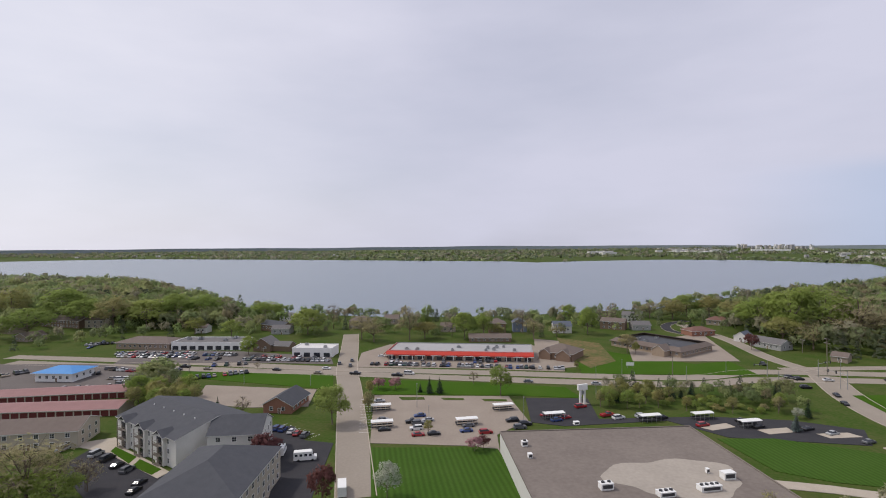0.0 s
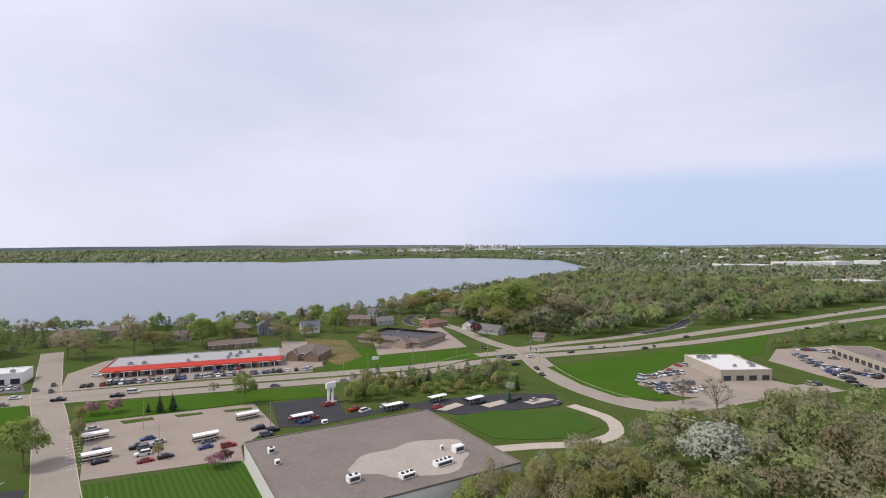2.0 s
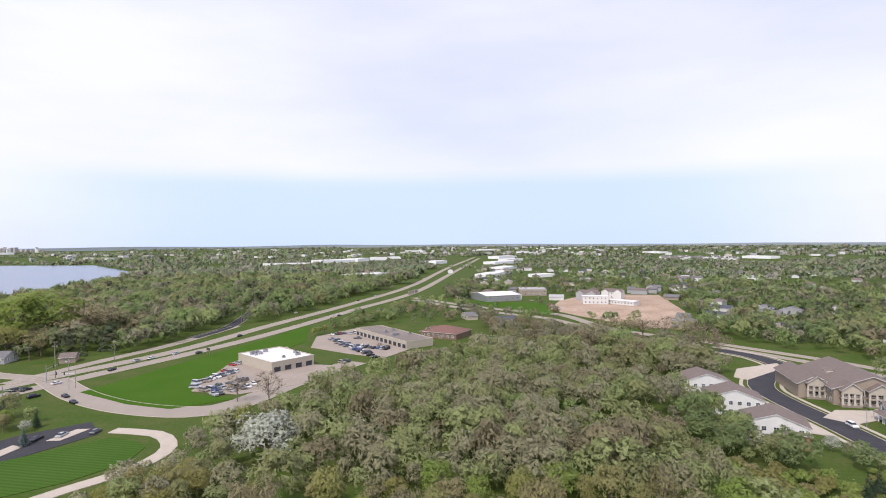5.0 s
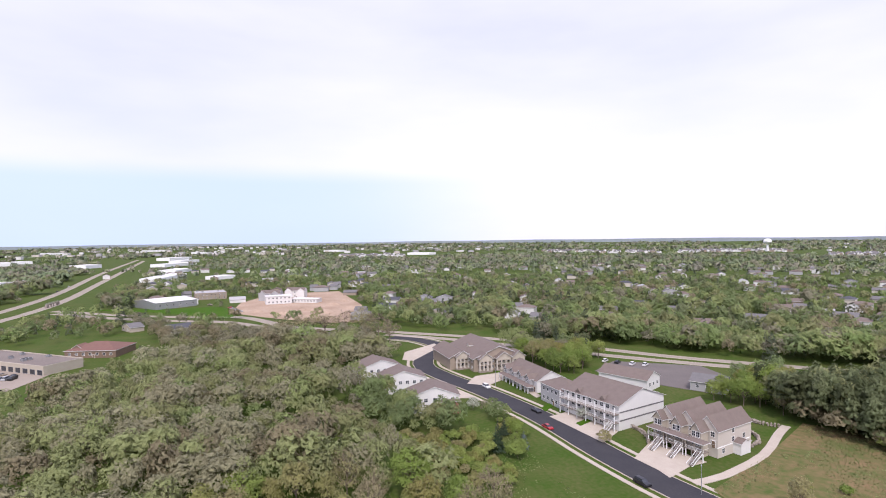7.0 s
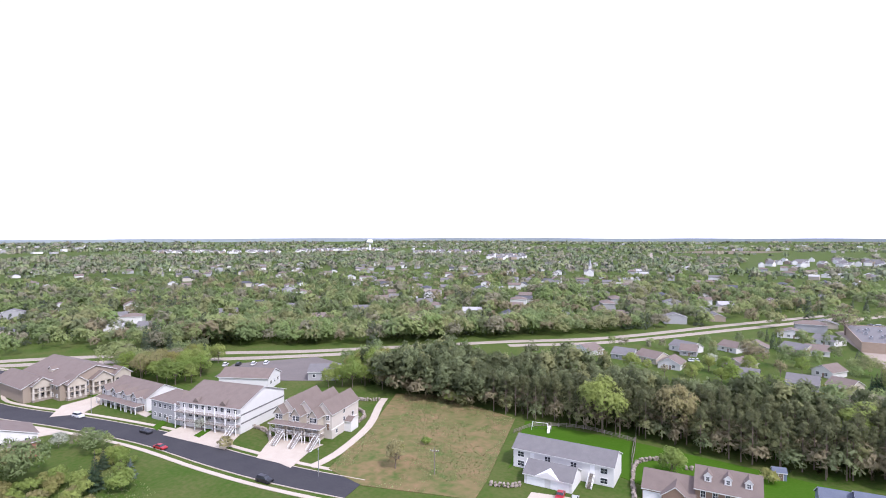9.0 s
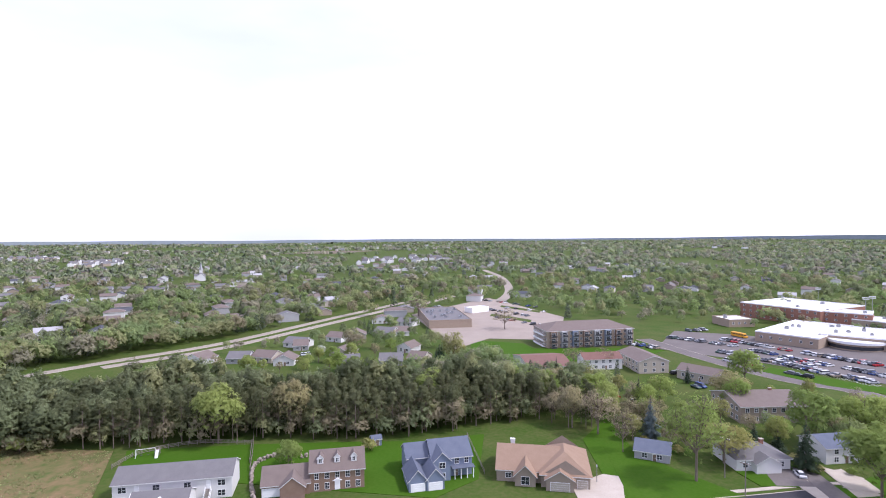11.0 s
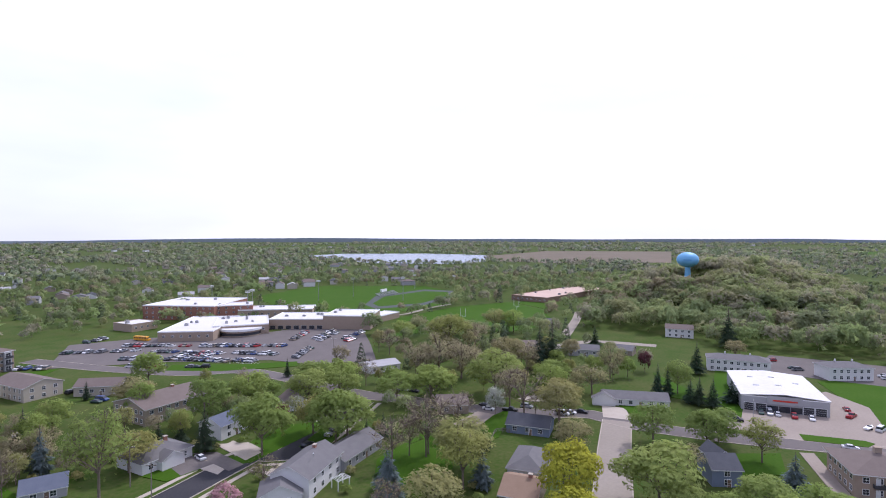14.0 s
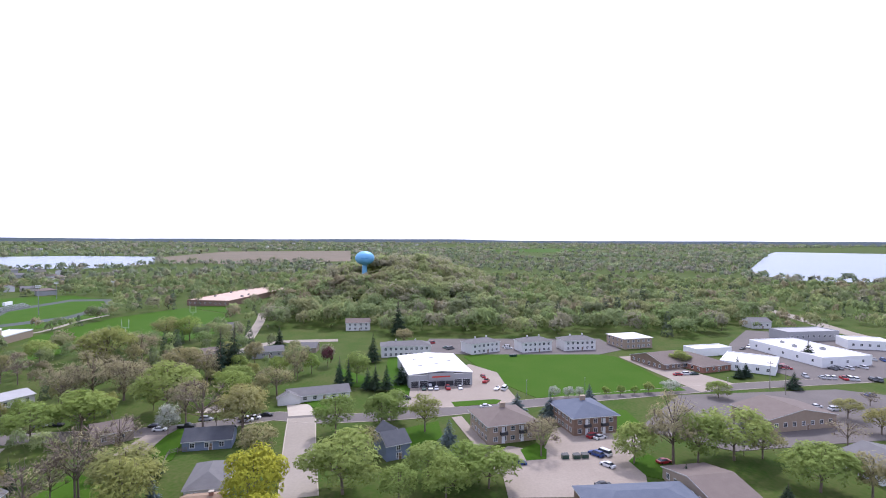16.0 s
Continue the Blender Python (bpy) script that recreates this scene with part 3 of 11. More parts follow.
def far_shape(n, h, r, size, lobes=5):
    return leaf_cloud(n, broad_blobs(h, r, n=lobes), size, 0.5, (0.62, 1.1), 0.4, 0.5, True)


def cone_shape(n, h, r, size):
    """A narrow conifer for the dark trees of the woods."""
    z = h * (1 - np.sqrt(RNG.uniform(0.01, 0.97, n)))
    g = RNG.uniform(0, 2 * math.pi, n)
    c = np.stack([np.cos(g) * r * (1 - z / h), np.sin(g) * r * (1 - z / h), z], 1)
    t, o = np.stack([-np.sin(g), np.cos(g), 0 * g], 1) * size * 0.6, np.stack([np.cos(g) * 0.5, np.sin(g) * 0.5, -0.7 + 0 * g], 1) * size
    soft = np.stack([np.cos(g), np.sin(g), np.full(n, 0.45)], 1) + RNG.normal(size=(n, 3)) * 0.3
    return np.concatenate([np.stack([c - t, c + t, c + o], 1), np.repeat(soft[:, None], 3, 1)], 2).reshape(-1, 6)


FAR = {"mid": [far_shape(440, 11, 4.3, 0.64, 11) for _ in range(6)], "far": [far_shape(88, 11, 5.0, 1.55, 7) for _ in range(6)],
       "half": [far_shape(150, 11, 4.8, 1.15, 8) for _ in range(6)], "thin": [far_shape(48, 11, 5.4, 2.2, 5) for _ in range(6)],
       "dist": [far_shape(20, 11, 6.4, 3.6, 3) for _ in range(6)], "hazy": [far_shape(11, 11, 20, 10.5, 4) for _ in range(6)]}
FAR["pine"] = [leaf_cloud(260, [(0, 0, 8.2, 1.5, 1.5, 3.2)] + [(math.cos(2.4 * i) * e, math.sin(2.4 * i) * e, 4.6 + 0.62 * i, 1.2, 1.2, 0.75) for i, e in enumerate((1.7, 1.7, 1.6, 1.5, 1.4, 1.2, 1.0, 0.8, 0.5))], 0.6, 0.5, (0.5, 1.1), 0.4, 0.5, True) for _ in range(6)]
CONE = {"pine": cone_shape(220, 13, 2.2, 0.8), "mid": cone_shape(260, 13, 2.8, 0.9), "far": cone_shape(60, 13, 3.0, 1.7), "half": cone_shape(110, 13, 2.9, 1.3), "thin": cone_shape(40, 13, 3.1, 2.0), "dist": cone_shape(20, 13, 3.4, 3.2), "hazy": cone_shape(12, 12, 14, 9.0)}


def woods(x, y, lod, material, label, hmin=8.0, hmax=14.0, z=None):
    """Many trees as one mesh, each tree of one tone: nobody could count them."""
    n = len(x)
    if n == 0:
        return None
    pal = PALETTE[material]
    patch = np.array([noise.noise((a * 0.009, b * 0.009, 6.0)) for a, b in zip(x, y)])
    tone = ((patch * 1.1 + 0.5) * len(pal) + RNG.uniform(-2.6, 2.6, n)).astype(int) % len(pal)
    k = RNG.integers(0, 6, n)
    k[np.array([pal[t] == "dark" for t in tone])] = 6
    out, mi = [], []
    for s, v in enumerate(FAR[lod] + [CONE[lod]]):
        q = np.where(k == s)[0]
        if len(q) == 0:
            continue
        tall = np.array([0.78 + 0.55 * max(0.0, 0.5 + noise.noise((a * 0.03, b * 0.03, 4.0))) for a, b in zip(x[q], y[q])])
        g, h = RNG.uniform(0, 6.28, len(q)), RNG.uniform(hmin, hmax, len(q)) * tall / 11
        w = h * RNG.uniform(0.72, 1.35, len(q))
        vx = (v[None, :, 0] * np.cos(g)[:, None] - v[None, :, 1] * np.sin(g)[:, None]) * w[:, None] + x[q][:, None]
        vy = (v[None, :, 0] * np.sin(g)[:, None] + v[None, :, 1] * np.cos(g)[:, None]) * w[:, None] + y[q][:, None]
        vz = v[None, :, 2] * h[:, None] + (0 if z is None else z[q][:, None])
        nx = v[None, :, 3] * np.cos(g)[:, None] - v[None, :, 4] * np.sin(g)[:, None]
        ny = v[None, :, 3] * np.sin(g)[:, None] + v[None, :, 4] * np.cos(g)[:, None]
        out.append(np.stack([vx, vy, vz, nx, ny, np.repeat(v[None, :, 5], len(q), 0)], 2).reshape(-1, 6))
        mi.append(np.repeat(tone[q], len(v) // 3))
    # dist and hazy trees take the far_ tones, haze painted into their colour
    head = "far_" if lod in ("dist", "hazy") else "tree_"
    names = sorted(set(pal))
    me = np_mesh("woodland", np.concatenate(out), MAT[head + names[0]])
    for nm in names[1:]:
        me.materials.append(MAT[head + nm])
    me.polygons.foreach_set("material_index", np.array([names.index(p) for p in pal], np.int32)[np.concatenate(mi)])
    return tagged(new("woodland", me), label, "woodland", "", "stuff")


# ---- buildings ----
WIN = {}


def window_mesh(w, h, frame="white_paint", rail=True):
    """A window: a raised frame round a pane set back in it, in one piece."""
    key = (round(w, 2), round(h, 2), frame)
    if key not in WIN:
        t, v = 0.1, []
        for g, y in ((t, 0.02), (t, -0.07), (0, -0.07), (0, -0.02)):
            v += [(-w / 2 - g, y, -h / 2 - g), (w / 2 + g, y, -h / 2 - g), (w / 2 + g, y, h / 2 + g), (-w / 2 - g, y, h / 2 + g)]
        f = [(4 * r + k, 4 * r + (k + 1) % 4, 4 * r + 4 + (k + 1) % 4, 4 * r + 4 + k) for r in range(3) for k in range(4)] + [(12, 13, 14, 15)]
        for a, b, c, e in (((-0.035, 0.035, -h / 2, h / 2), (-w / 2, w / 2, -0.03, 0.03)) if rail else ()):
            v += [(a, -0.045, c), (b, -0.045, c), (b, -0.045, e), (a, -0.045, e)]
            f.append((len(v) - 4, len(v) - 3, len(v) - 2, len(v) - 1))
        me = mesh_of("window", v, f, [MAT[frame], MAT["glass_dark"]])
        me.polygons.foreach_set("material_index", [0] * 12 + [1] + [0] * (len(f) - 13))
        WIN[key] = me
    return WIN[key]


def door_mesh(w, h, material, panels=2):
    key = ("door", w, h, material)
    if key not in WIN:
        it = [(-w / 2 - 0.1, w / 2 + 0.1, -0.03, 0.02, 0, h + 0.1, 1)]
        for i in range(panels):
            it.append((-w / 2 + 0.02, w / 2 - 0.02, -0.07, -0.02, i * h / panels + 0.03, (i + 1) * h / panels - 0.03))
        WIN[key] = boxes("door", it, [MAT[material], MAT["white_paint"]])
    return WIN[key]


def on_face(w, d, face, u, z):
    """The pose of a fitting on one face of a w x d body: f front, b back, l left, r right; u along it from its middle."""
    if face == "f":
        return pose(u, -d / 2, z)
    if face == "b":
        return pose(-u, d / 2, z, 0, 0, 180)
    if face == "r":
        return pose(w / 2, u, z, 0, 0, 90)
    return pose(-w / 2, -u, z, 0, 0, -90)


def body_mesh(w, d, h, rh, roof, material, gable_material=None):
    """Walls; with the gables where the roof has them (gx: ridge along x, gy: ridge along y)."""
    x, y = w / 2, d / 2
    v = [(-x, -y, -0.3), (x, -y, -0.3), (x, y, -0.3), (-x, y, -0.3), (-x, -y, h), (x, -y, h), (x, y, h), (-x, y, h)]
    f = [(0, 1, 5, 4), (1, 2, 6, 5), (2, 3, 7, 6), (3, 0, 4, 7)]
    if roof == "gx":
        v += [(-x, 0, h + rh - 0.1), (x, 0, h + rh - 0.1)]
        f += [(4, 8, 7), (5, 6, 9)]
    elif roof == "gy":
        v += [(0, -y, h + rh - 0.1), (0, y, h + rh - 0.1)]
        f += [(4, 5, 8), (6, 7, 9)]
    else:
        f += [(4, 5, 6, 7)]
    return mesh_of("wall", v, f, material)


def roof_mesh(w, d, h, rh, roof, material, over=0.5, name="roof"):
    """Gable or hip roof with eaves and a fascia."""
    t = 0.22
    if roof in ("gx", "gy"):
        a, b = (w / 2 + over * 0.7, d / 2) if roof == "gx" else (d / 2 + over * 0.7, w / 2)
        sl = rh / b
        e, ze = b + over, h - over * sl
        sec = [(-e, ze), (0, h + rh), (e, ze), (e, ze + t), (0, h + rh + t), (-e, ze + t)]
        v = []
        for s in (-a, a):
            v += [((s, q, z) if roof == "gx" else (-q, s, z)) for q, z in sec]
        f = [(0, 1, 7, 6), (1, 2, 8, 7), (2, 3, 9, 8), (3, 4, 10, 9), (4, 5, 11, 10), (5, 0, 6, 11), (0, 5, 4, 1), (1, 4, 3, 2), (6, 7, 10, 11), (7, 8, 9, 10)]
        me = mesh_of(name, v, f, [MAT[material], MAT["white_siding"]])
        me.polygons.foreach_set("material_index", [0, 0, 1, 0, 0, 1, 1, 1, 1, 1])
        return me
    x, y = w / 2 + over, d / 2 + over
    if w >= d:
        r = [(-(x - y * 0.95), 0, h + rh), (x - y * 0.95, 0, h + rh)]
        tops = [(4, 5, 9, 8), (5, 6, 9), (6, 7, 8, 9), (7, 4, 8)]
    else:
        r = [(0, -(y - x * 0.95), h + rh), (0, y - x * 0.95, h + rh)]
        tops = [(4, 5, 8), (5, 6, 9, 8), (6, 7, 9), (7, 4, 8, 9)]
    v = [(-x, -y, h), (x, -y, h), (x, y, h), (-x, y, h), (-x, -y, h + t), (x, -y, h + t), (x, y, h + t), (-x, y, h + t)] + r
    f = [(3, 2, 1, 0), (0, 1, 5, 4), (1, 2, 6, 5), (2, 3, 7, 6), (3, 0, 4, 7)] + tops
    me = mesh_of(name, v, f, [MAT[material], MAT["white_siding"]])
    me.polygons.foreach_set("material_index", [0, 1, 1, 1, 1, 0, 0, 0, 0])
    return me


def window_rows(ob, w, d, h, storeys, faces, gap=3.4, ww=1.3, wh=1.35, frame="white_paint", skip=0):
    sh = h / storeys
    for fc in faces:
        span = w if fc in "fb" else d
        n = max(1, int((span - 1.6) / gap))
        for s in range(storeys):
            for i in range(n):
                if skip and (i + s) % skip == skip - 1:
                    continue
                part("window", window_mesh(ww, wh, frame), ob, "", on_face(w, d, fc, (i - (n - 1) / 2) * (span - 1.6) / n, sh * (s + 0.55)))


def house(x, y, rot, w, d, h, wall, roof_m, roof="gx", rh=None, storeys=1, faces="flr", name="house", label="", garage=0, chimney=False, gap=3.4, door=True, wings=(), group="", over=0.5, win=(1.3, 1.35)):
    """A house; wings: (x, y, w, d, h, roof, rh) boxes that stand against the body."""
    rh = rh if rh is not None else (d if roof == "gx" else w if roof == "gy" else min(w, d)) * 0.24
    ob = thing(name, x, y, 0, rot, label or "suburban house with sloping shingle roof", name.replace("_", " "), group)
    part("wall", body_mesh(w, d, h, rh, roof, MAT[wall]), ob)
    part("roof", roof_mesh(w, d, h, rh, roof, roof_m, over), ob)
    window_rows(ob, w, d, h, storeys, faces, gap, win[0], win[1])
    for wx, wy, w2, d2, h2, r2, rh2 in wings:
        part("wall", body_mesh(w2, d2, h2, rh2, r2, MAT[wall]), ob, "", pose(wx, wy, 0))
        part("roof", roof_mesh(w2, d2, h2, rh2, r2, roof_m, 0.4), ob, "", pose(wx, wy, 0))
    if door:
        part("door", door_mesh(1.0, 2.05, "brown_siding"), ob, "", on_face(w, d, "f", w * 0.07, 0))
    for i in range(garage):
        part("garage_door", door_mesh(2.6, 2.2, "white_paint", 4), ob, "", on_face(w, d, "f", w / 2 - 1.9 - 3.0 * i, 0))
    if chimney:
        ch = part("chimney", boxes("chimney", [(-0.5, 0.5, -0.4, 0.4, 0, 1.9)], MAT["red_brick"]), ob, "", pose(w * 0.2, 0, h + rh * 0.6))
        part("chimney_cap", boxes("chimney_cap", [(-0.6, 0.6, -0.5, 0.5, 1.9, 2.08)], MAT["pavement"]), ch, "pale stone cap")
    return ob


def flat_block(x, y, rot, w, d, h, wall, roof_m, name="commercial_building", label="", band="", front=True, units=4, storeys=1, faces="f", gap=4.0, parapet=0.5, shop=False, group=""):
    """A flat-roofed building with parapet, roof units and windows or a shop front."""
    ob = thing(name, x, y, 0, rot, label or "flat-roofed commercial building", "building", group)
    X, Y = w / 2, d / 2
    part("wall", body_mesh(w, d, h, 0, "flat", MAT[wall]), ob)
    part("roof", boxes("roof", [(-X + 0.3, X - 0.3, -Y + 0.3, Y - 0.3, h, h + 0.06)], MAT[roof_m]), ob)
    p = parapet
    part("parapet", boxes("parapet", [(-X - 0.06, X + 0.06, -Y - 0.06, -Y + 0.3, h - 0.2, h + p), (-X - 0.06, X + 0.06, Y - 0.3, Y + 0.06, h - 0.2, h + p),
                                      (-X - 0.06, -X + 0.3, -Y + 0.3, Y - 0.3, h - 0.2, h + p), (X - 0.3, X + 0.06, -Y + 0.3, Y - 0.3, h - 0.2, h + p)], MAT[band or wall]), ob)
    r = random.Random(int(abs(x) * 7 + abs(y)))
    for _ in range(units):
        a, b, c = r.uniform(1.4, 2.6), r.uniform(1.2, 2.0), r.uniform(0.9, 1.5)
        part("roof_unit", boxes("roof_unit", [(-a / 2, a / 2, -b / 2, b / 2, 0, c), (-a / 2 - 0.1, a / 2 + 0.1, -b / 2 - 0.1, b / 2 + 0.1, c, c + 0.12), (-a * 0.3, a * 0.3, -b * 0.3, b * 0.3, c + 0.12, c + 0.3, 1)], [MAT["metal_grey"], MAT["dark_metal"]]),
             ob, "", pose(r.uniform(-X * 0.8, X * 0.8), r.uniform(-Y * 0.7, Y * 0.7), h + 0.06))
    if shop:
        n = max(2, int(w / 5.2))
        for i in range(n):
            part("shop_window", window_mesh(3.6, 2.4, "metal_grey", False), ob, "", on_face(w, d, "f", (i - (n - 1) / 2) * w / n, 1.45))
    else:
        window_rows(ob, w, d, h, storeys, faces, gap)
    return ob


# ---- vehicles ----
AXLES = {}


def car_meshes(kind):
    """Body, glass, wheel meshes. Nose towards +x."""
    L, Wd, H, belt, hood = {"sedan": (4.6, 1.8, 1.45, 0.92, 0.86), "suv": (4.8, 1.9, 1.75, 1.08, 1.05), "pickup": (5.6, 1.95, 1.85, 1.12, 1.1), "van": (5.2, 1.95, 2.0, 1.15, 1.0)}[kind]
    x0, x1, w = -L / 2, L / 2, Wd / 2
    cab = {"sedan": (-1.75, -1.05, 0.45, 1.15), "suv": (-2.2, -1.95, 0.55, 1.2), "pickup": (-0.55, -0.35, 0.85, 1.5), "van": (-2.45, -2.3, 1.0, 1.75)}[kind]
    prof = [(x0, 0.35), (x0, belt - 0.14), (x0 + 0.12, belt), (cab[3], belt), (x1 - 0.25, hood - 0.08), (x1, hood - 0.28), (x1, 0.35), (x1 - 0.15, 0.22), (x0 + 0.15, 0.22)]
    v, f = [], []
    for s in (-1, 1):
        v += [(px, s * (w - (0.07 if pz > 0.8 else 0.0)), pz) for px, pz in prof]
    n = len(prof)
    f.append(tuple(range(n)))
    f.append(tuple(reversed(range(n, 2 * n))))
    for i in range(n):
        j = (i + 1) % n
        f.append((i, i + n, j + n, j))
    k = len(v)
    for z, a, b, ww in ((H - 0.09, cab[1], cab[2], w - 0.28), (H, cab[1] + 0.1, cab[2] - 0.12, w - 0.36)):
        v += [(a, -ww, z), (b, -ww, z), (b, ww, z), (a, ww, z)]
    f += [(k, k + 1, k + 5, k + 4), (k + 1, k + 2, k + 6, k + 5), (k + 2, k + 3, k + 7, k + 6), (k + 3, k, k + 4, k + 7), (k + 4, k + 5, k + 6, k + 7)]
    body = mesh_of("body", v, f, MAT["car_white"])
    gv = [(cab[0], -w + 0.08, belt), (cab[3], -w + 0.08, belt), (cab[3], w - 0.08, belt), (cab[0], w - 0.08, belt),
          (cab[1], -w + 0.28, H - 0.09), (cab[2], -w + 0.28, H - 0.09), (cab[2], w - 0.28, H - 0.09), (cab[1], w - 0.28, H - 0.09)]
    glass = mesh_of("glazing", gv, [(0, 1, 5, 4), (1, 2, 6, 5), (2, 3, 7, 6), (3, 0, 4, 7)], MAT["glass_dark"])
    wv, wf = [], []
    limb(wv, wf, (0, -0.11, 0), (0, 0.11, 0), 0.34, 0.34, 10)
    wf += [tuple(range(10)), tuple(reversed(range(10, 20)))]
    wheel = mesh_of("wheel", wv, wf, MAT["rubber"])
    side = []
    for c in (-0.3 * L, 0.31 * L):
        side += [(c + 0.34 * math.cos(math.pi * k / 6), 0.34 - 0.34 * math.sin(math.pi * k / 6)) for k in range(6, -1, -1)]
    side += [(0.31 * L + 0.34, 0.45), (-0.3 * L - 0.34, 0.45)]
    nn = len(side)
    av = [(a, sy * w, z) for sy in (-1, 1) for a, z in side]
    af = [tuple(range(nn)), tuple(reversed(range(nn, 2 * nn)))] + [(k, k + nn, (k + 1) % nn + nn, (k + 1) % nn) for k in range(nn)]
    AXLES[kind] = mesh_of("running_gear", av, af, MAT["rubber"])
    return body, glass, wheel, L, w


CARS = {k: car_meshes(k) for k in ("sedan", "suv", "pickup", "van")}
COLOURS = {"white": "white", "black": "black", "grey": "dark grey", "silver": "silver", "red": "red", "blue": "dark blue", "green": "dark green", "tan": "beige"}
CARN = [0]


def car(x, y, rot, colour="grey", kind="sedan", group="", where="parked on the asphalt", z=0.07):
    body, glass, wheel, L, w = CARS[kind]
    ob = thing("car" if kind != "pickup" else "pickup_truck", x, y, z, rot, f"{COLOURS[colour]} {kind if kind != 'suv' else 'sport utility car'} {where}", "car", group)
    b = part("body", body, ob)
    b.material_slots[0].link = "OBJECT"
    b.material_slots[0].material = MAT["car_" + colour]
    part("glazing", glass, ob)
    if math.hypot(x, y) > 205:
        part("running_gear", AXLES[kind], ob)
    else:
        for sx in (-0.3, 0.31):
            for sy in (-1, 1):
                part("wheel", wheel, ob, "", pose(sx * L, sy * (w - 0.1), 0.34))
    CARN[0] += 1
    return ob


FAR_CARS = []


def joined_cars():
    """The far rows of parked cars, too many to count, as one mesh."""
    v, f, mi, slots = [], [], [], []
    for x, y, rot, colour, kind in FAR_CARS:
        m = pose(x, y, 0.07, 0, 0, rot)
        for me, mm in ((CARS[kind][0], MAT["car_" + colour]), (CARS[kind][1], MAT["glass_dark"]), (AXLES[kind], MAT["rubber"])):
            if mm not in slots:
                slots.append(mm)
            b = len(v)
            v += [tuple(m @ q.co) for q in me.vertices]
            f += [tuple(b + i for i in p.vertices) for p in me.polygons]
            mi += [slots.index(mm)] * len(me.polygons)
    me = mesh_of("parked_cars", v, f, slots)
    me.polygons.foreach_set("material_index", mi)
    tagged(new("parked_cars", me), "rows of parked cars of many colours on a far car park", "cars", "", "stuff")


def car_row(x0, y0, x1, y1, n, rot, fill=1.0, seed=1, group="parked cars"):
    """Cars side by side from one place to another, with gaps."""
    r = random.Random(seed)
    for i in range(n):
        if r.random() > fill:
            continue
        t = (i + 0.5) / n
        c = (x0 + (x1 - x0) * t + r.uniform(-0.2, 0.2), y0 + (y1 - y0) * t + r.uniform(-0.2, 0.2), rot + r.choice((0, 180)) + r.uniform(-2, 2),
             r.choice(("white", "white", "black", "black", "grey", "grey", "silver", "silver", "red", "blue", "tan", "green")), r.choice(("sedan", "sedan", "suv", "suv", "van", "pickup")))
        if math.hypot(c[0], c[1]) > 300:
            FAR_CARS.append(c)
        else:
            car(*c, group)


# ---- single buildings ----
def storage_row(x, y, rot, w, d):
    ob = thing("storage_building", x, y, 0, rot, "long low storage building with pinkish metal roof and red doors", "storage building", "storage rows")
    part("wall", body_mesh(w, d, 2.7, 1.3, "gx", MAT["cream_siding"]), ob)
    part("roof", roof_mesh(w, d, 2.7, 1.3, "gx", "roof_pink", 0.5), ob)
    dm = boxes("garage_door", [(-1.35, 1.35, -0.06, 0.02, 0.05, 2.25), (-1.35, 1.35, -0.09, -0.05, 0.75, 0.8), (-1.35, 1.35, -0.09, -0.05, 1.5, 1.55)], MAT["door_maroon"])
    n = int(w / 3.2)
    for i in range(n):
        part("garage_door", dm, ob, "", pose((i - (n - 1) / 2) * w / n, -d / 2, 0))
    return ob


def shop_mall(x, y, rot, w, d):
    ob = flat_block(x, y, rot, w, d, 4.6, "tan_brick", "grey_membrane", "shop_row", "long shop row with bright red fascia and grey flat roof", shop=True, units=10, band="metal_grey")
    X, Y = w / 2, d / 2
    v, f = [], []
    for a, b in ((-X - 0.5, X + 0.5),):
        v = [(a, -Y - 2.2, 3.1), (b, -Y - 2.2, 3.1), (b, -Y - 2.2, 3.5), (a, -Y - 2.2, 3.5), (a, -Y + 0.4, 5.3), (b, -Y + 0.4, 5.3), (b, -Y + 0.4, 4.4), (a, -Y + 0.4, 4.4)]
        f = [(0, 1, 2, 3), (3, 2, 5, 4), (4, 5, 6, 7), (7, 6, 1, 0), (0, 3, 4, 7), (1, 6, 5, 2)]
    part("canopy", mesh_of("canopy", v, f, MAT["red_metal"]), ob, "bright red sheet metal canopy")
    v = [(-X - 2.0, -Y - 1, 3.1), (-X - 2.0, Y, 3.1), (-X - 2.0, Y, 3.5), (-X - 2.0, -Y - 1, 3.5), (-X + 0.4, -Y + 0.5, 5.3), (-X + 0.4, Y, 5.3), (-X + 0.4, Y, 4.4), (-X + 0.4, -Y + 0.5, 4.4)]
    part("canopy", mesh_of("canopy", v, [(0, 3, 2, 1), (3, 4, 5, 2), (4, 7, 6, 5), (7, 0, 1, 6), (0, 7, 4, 3), (1, 2, 5, 6)], MAT["red_metal"]), ob, "bright red sheet metal canopy")
    part("fascia", boxes("fascia", [(-X - 0.5, X + 0.5, -Y - 2.27, -Y - 2.21, 2.75, 3.12)], MAT["white_paint"]), ob, "white sign band")
    post = boxes("post", [(-0.18, 0.18, -0.18, 0.18, 0, 3.1)], MAT["white_paint"])
    for i in range(14):
        part("post", post, ob, "", pose(-X + (i + 0.5) * w / 14, -Y - 1.9, 0))
    bar = boxes("sign", [(-1.6, 1.6, -0.05, 0.05, -0.14, 0.14)], MAT["red_metal"])
    for i in range(9):
        part("sign", bar, ob, "", pose(-X + (i + 0.6) * w / 9, -Y - 2.28, 2.95))
    return ob


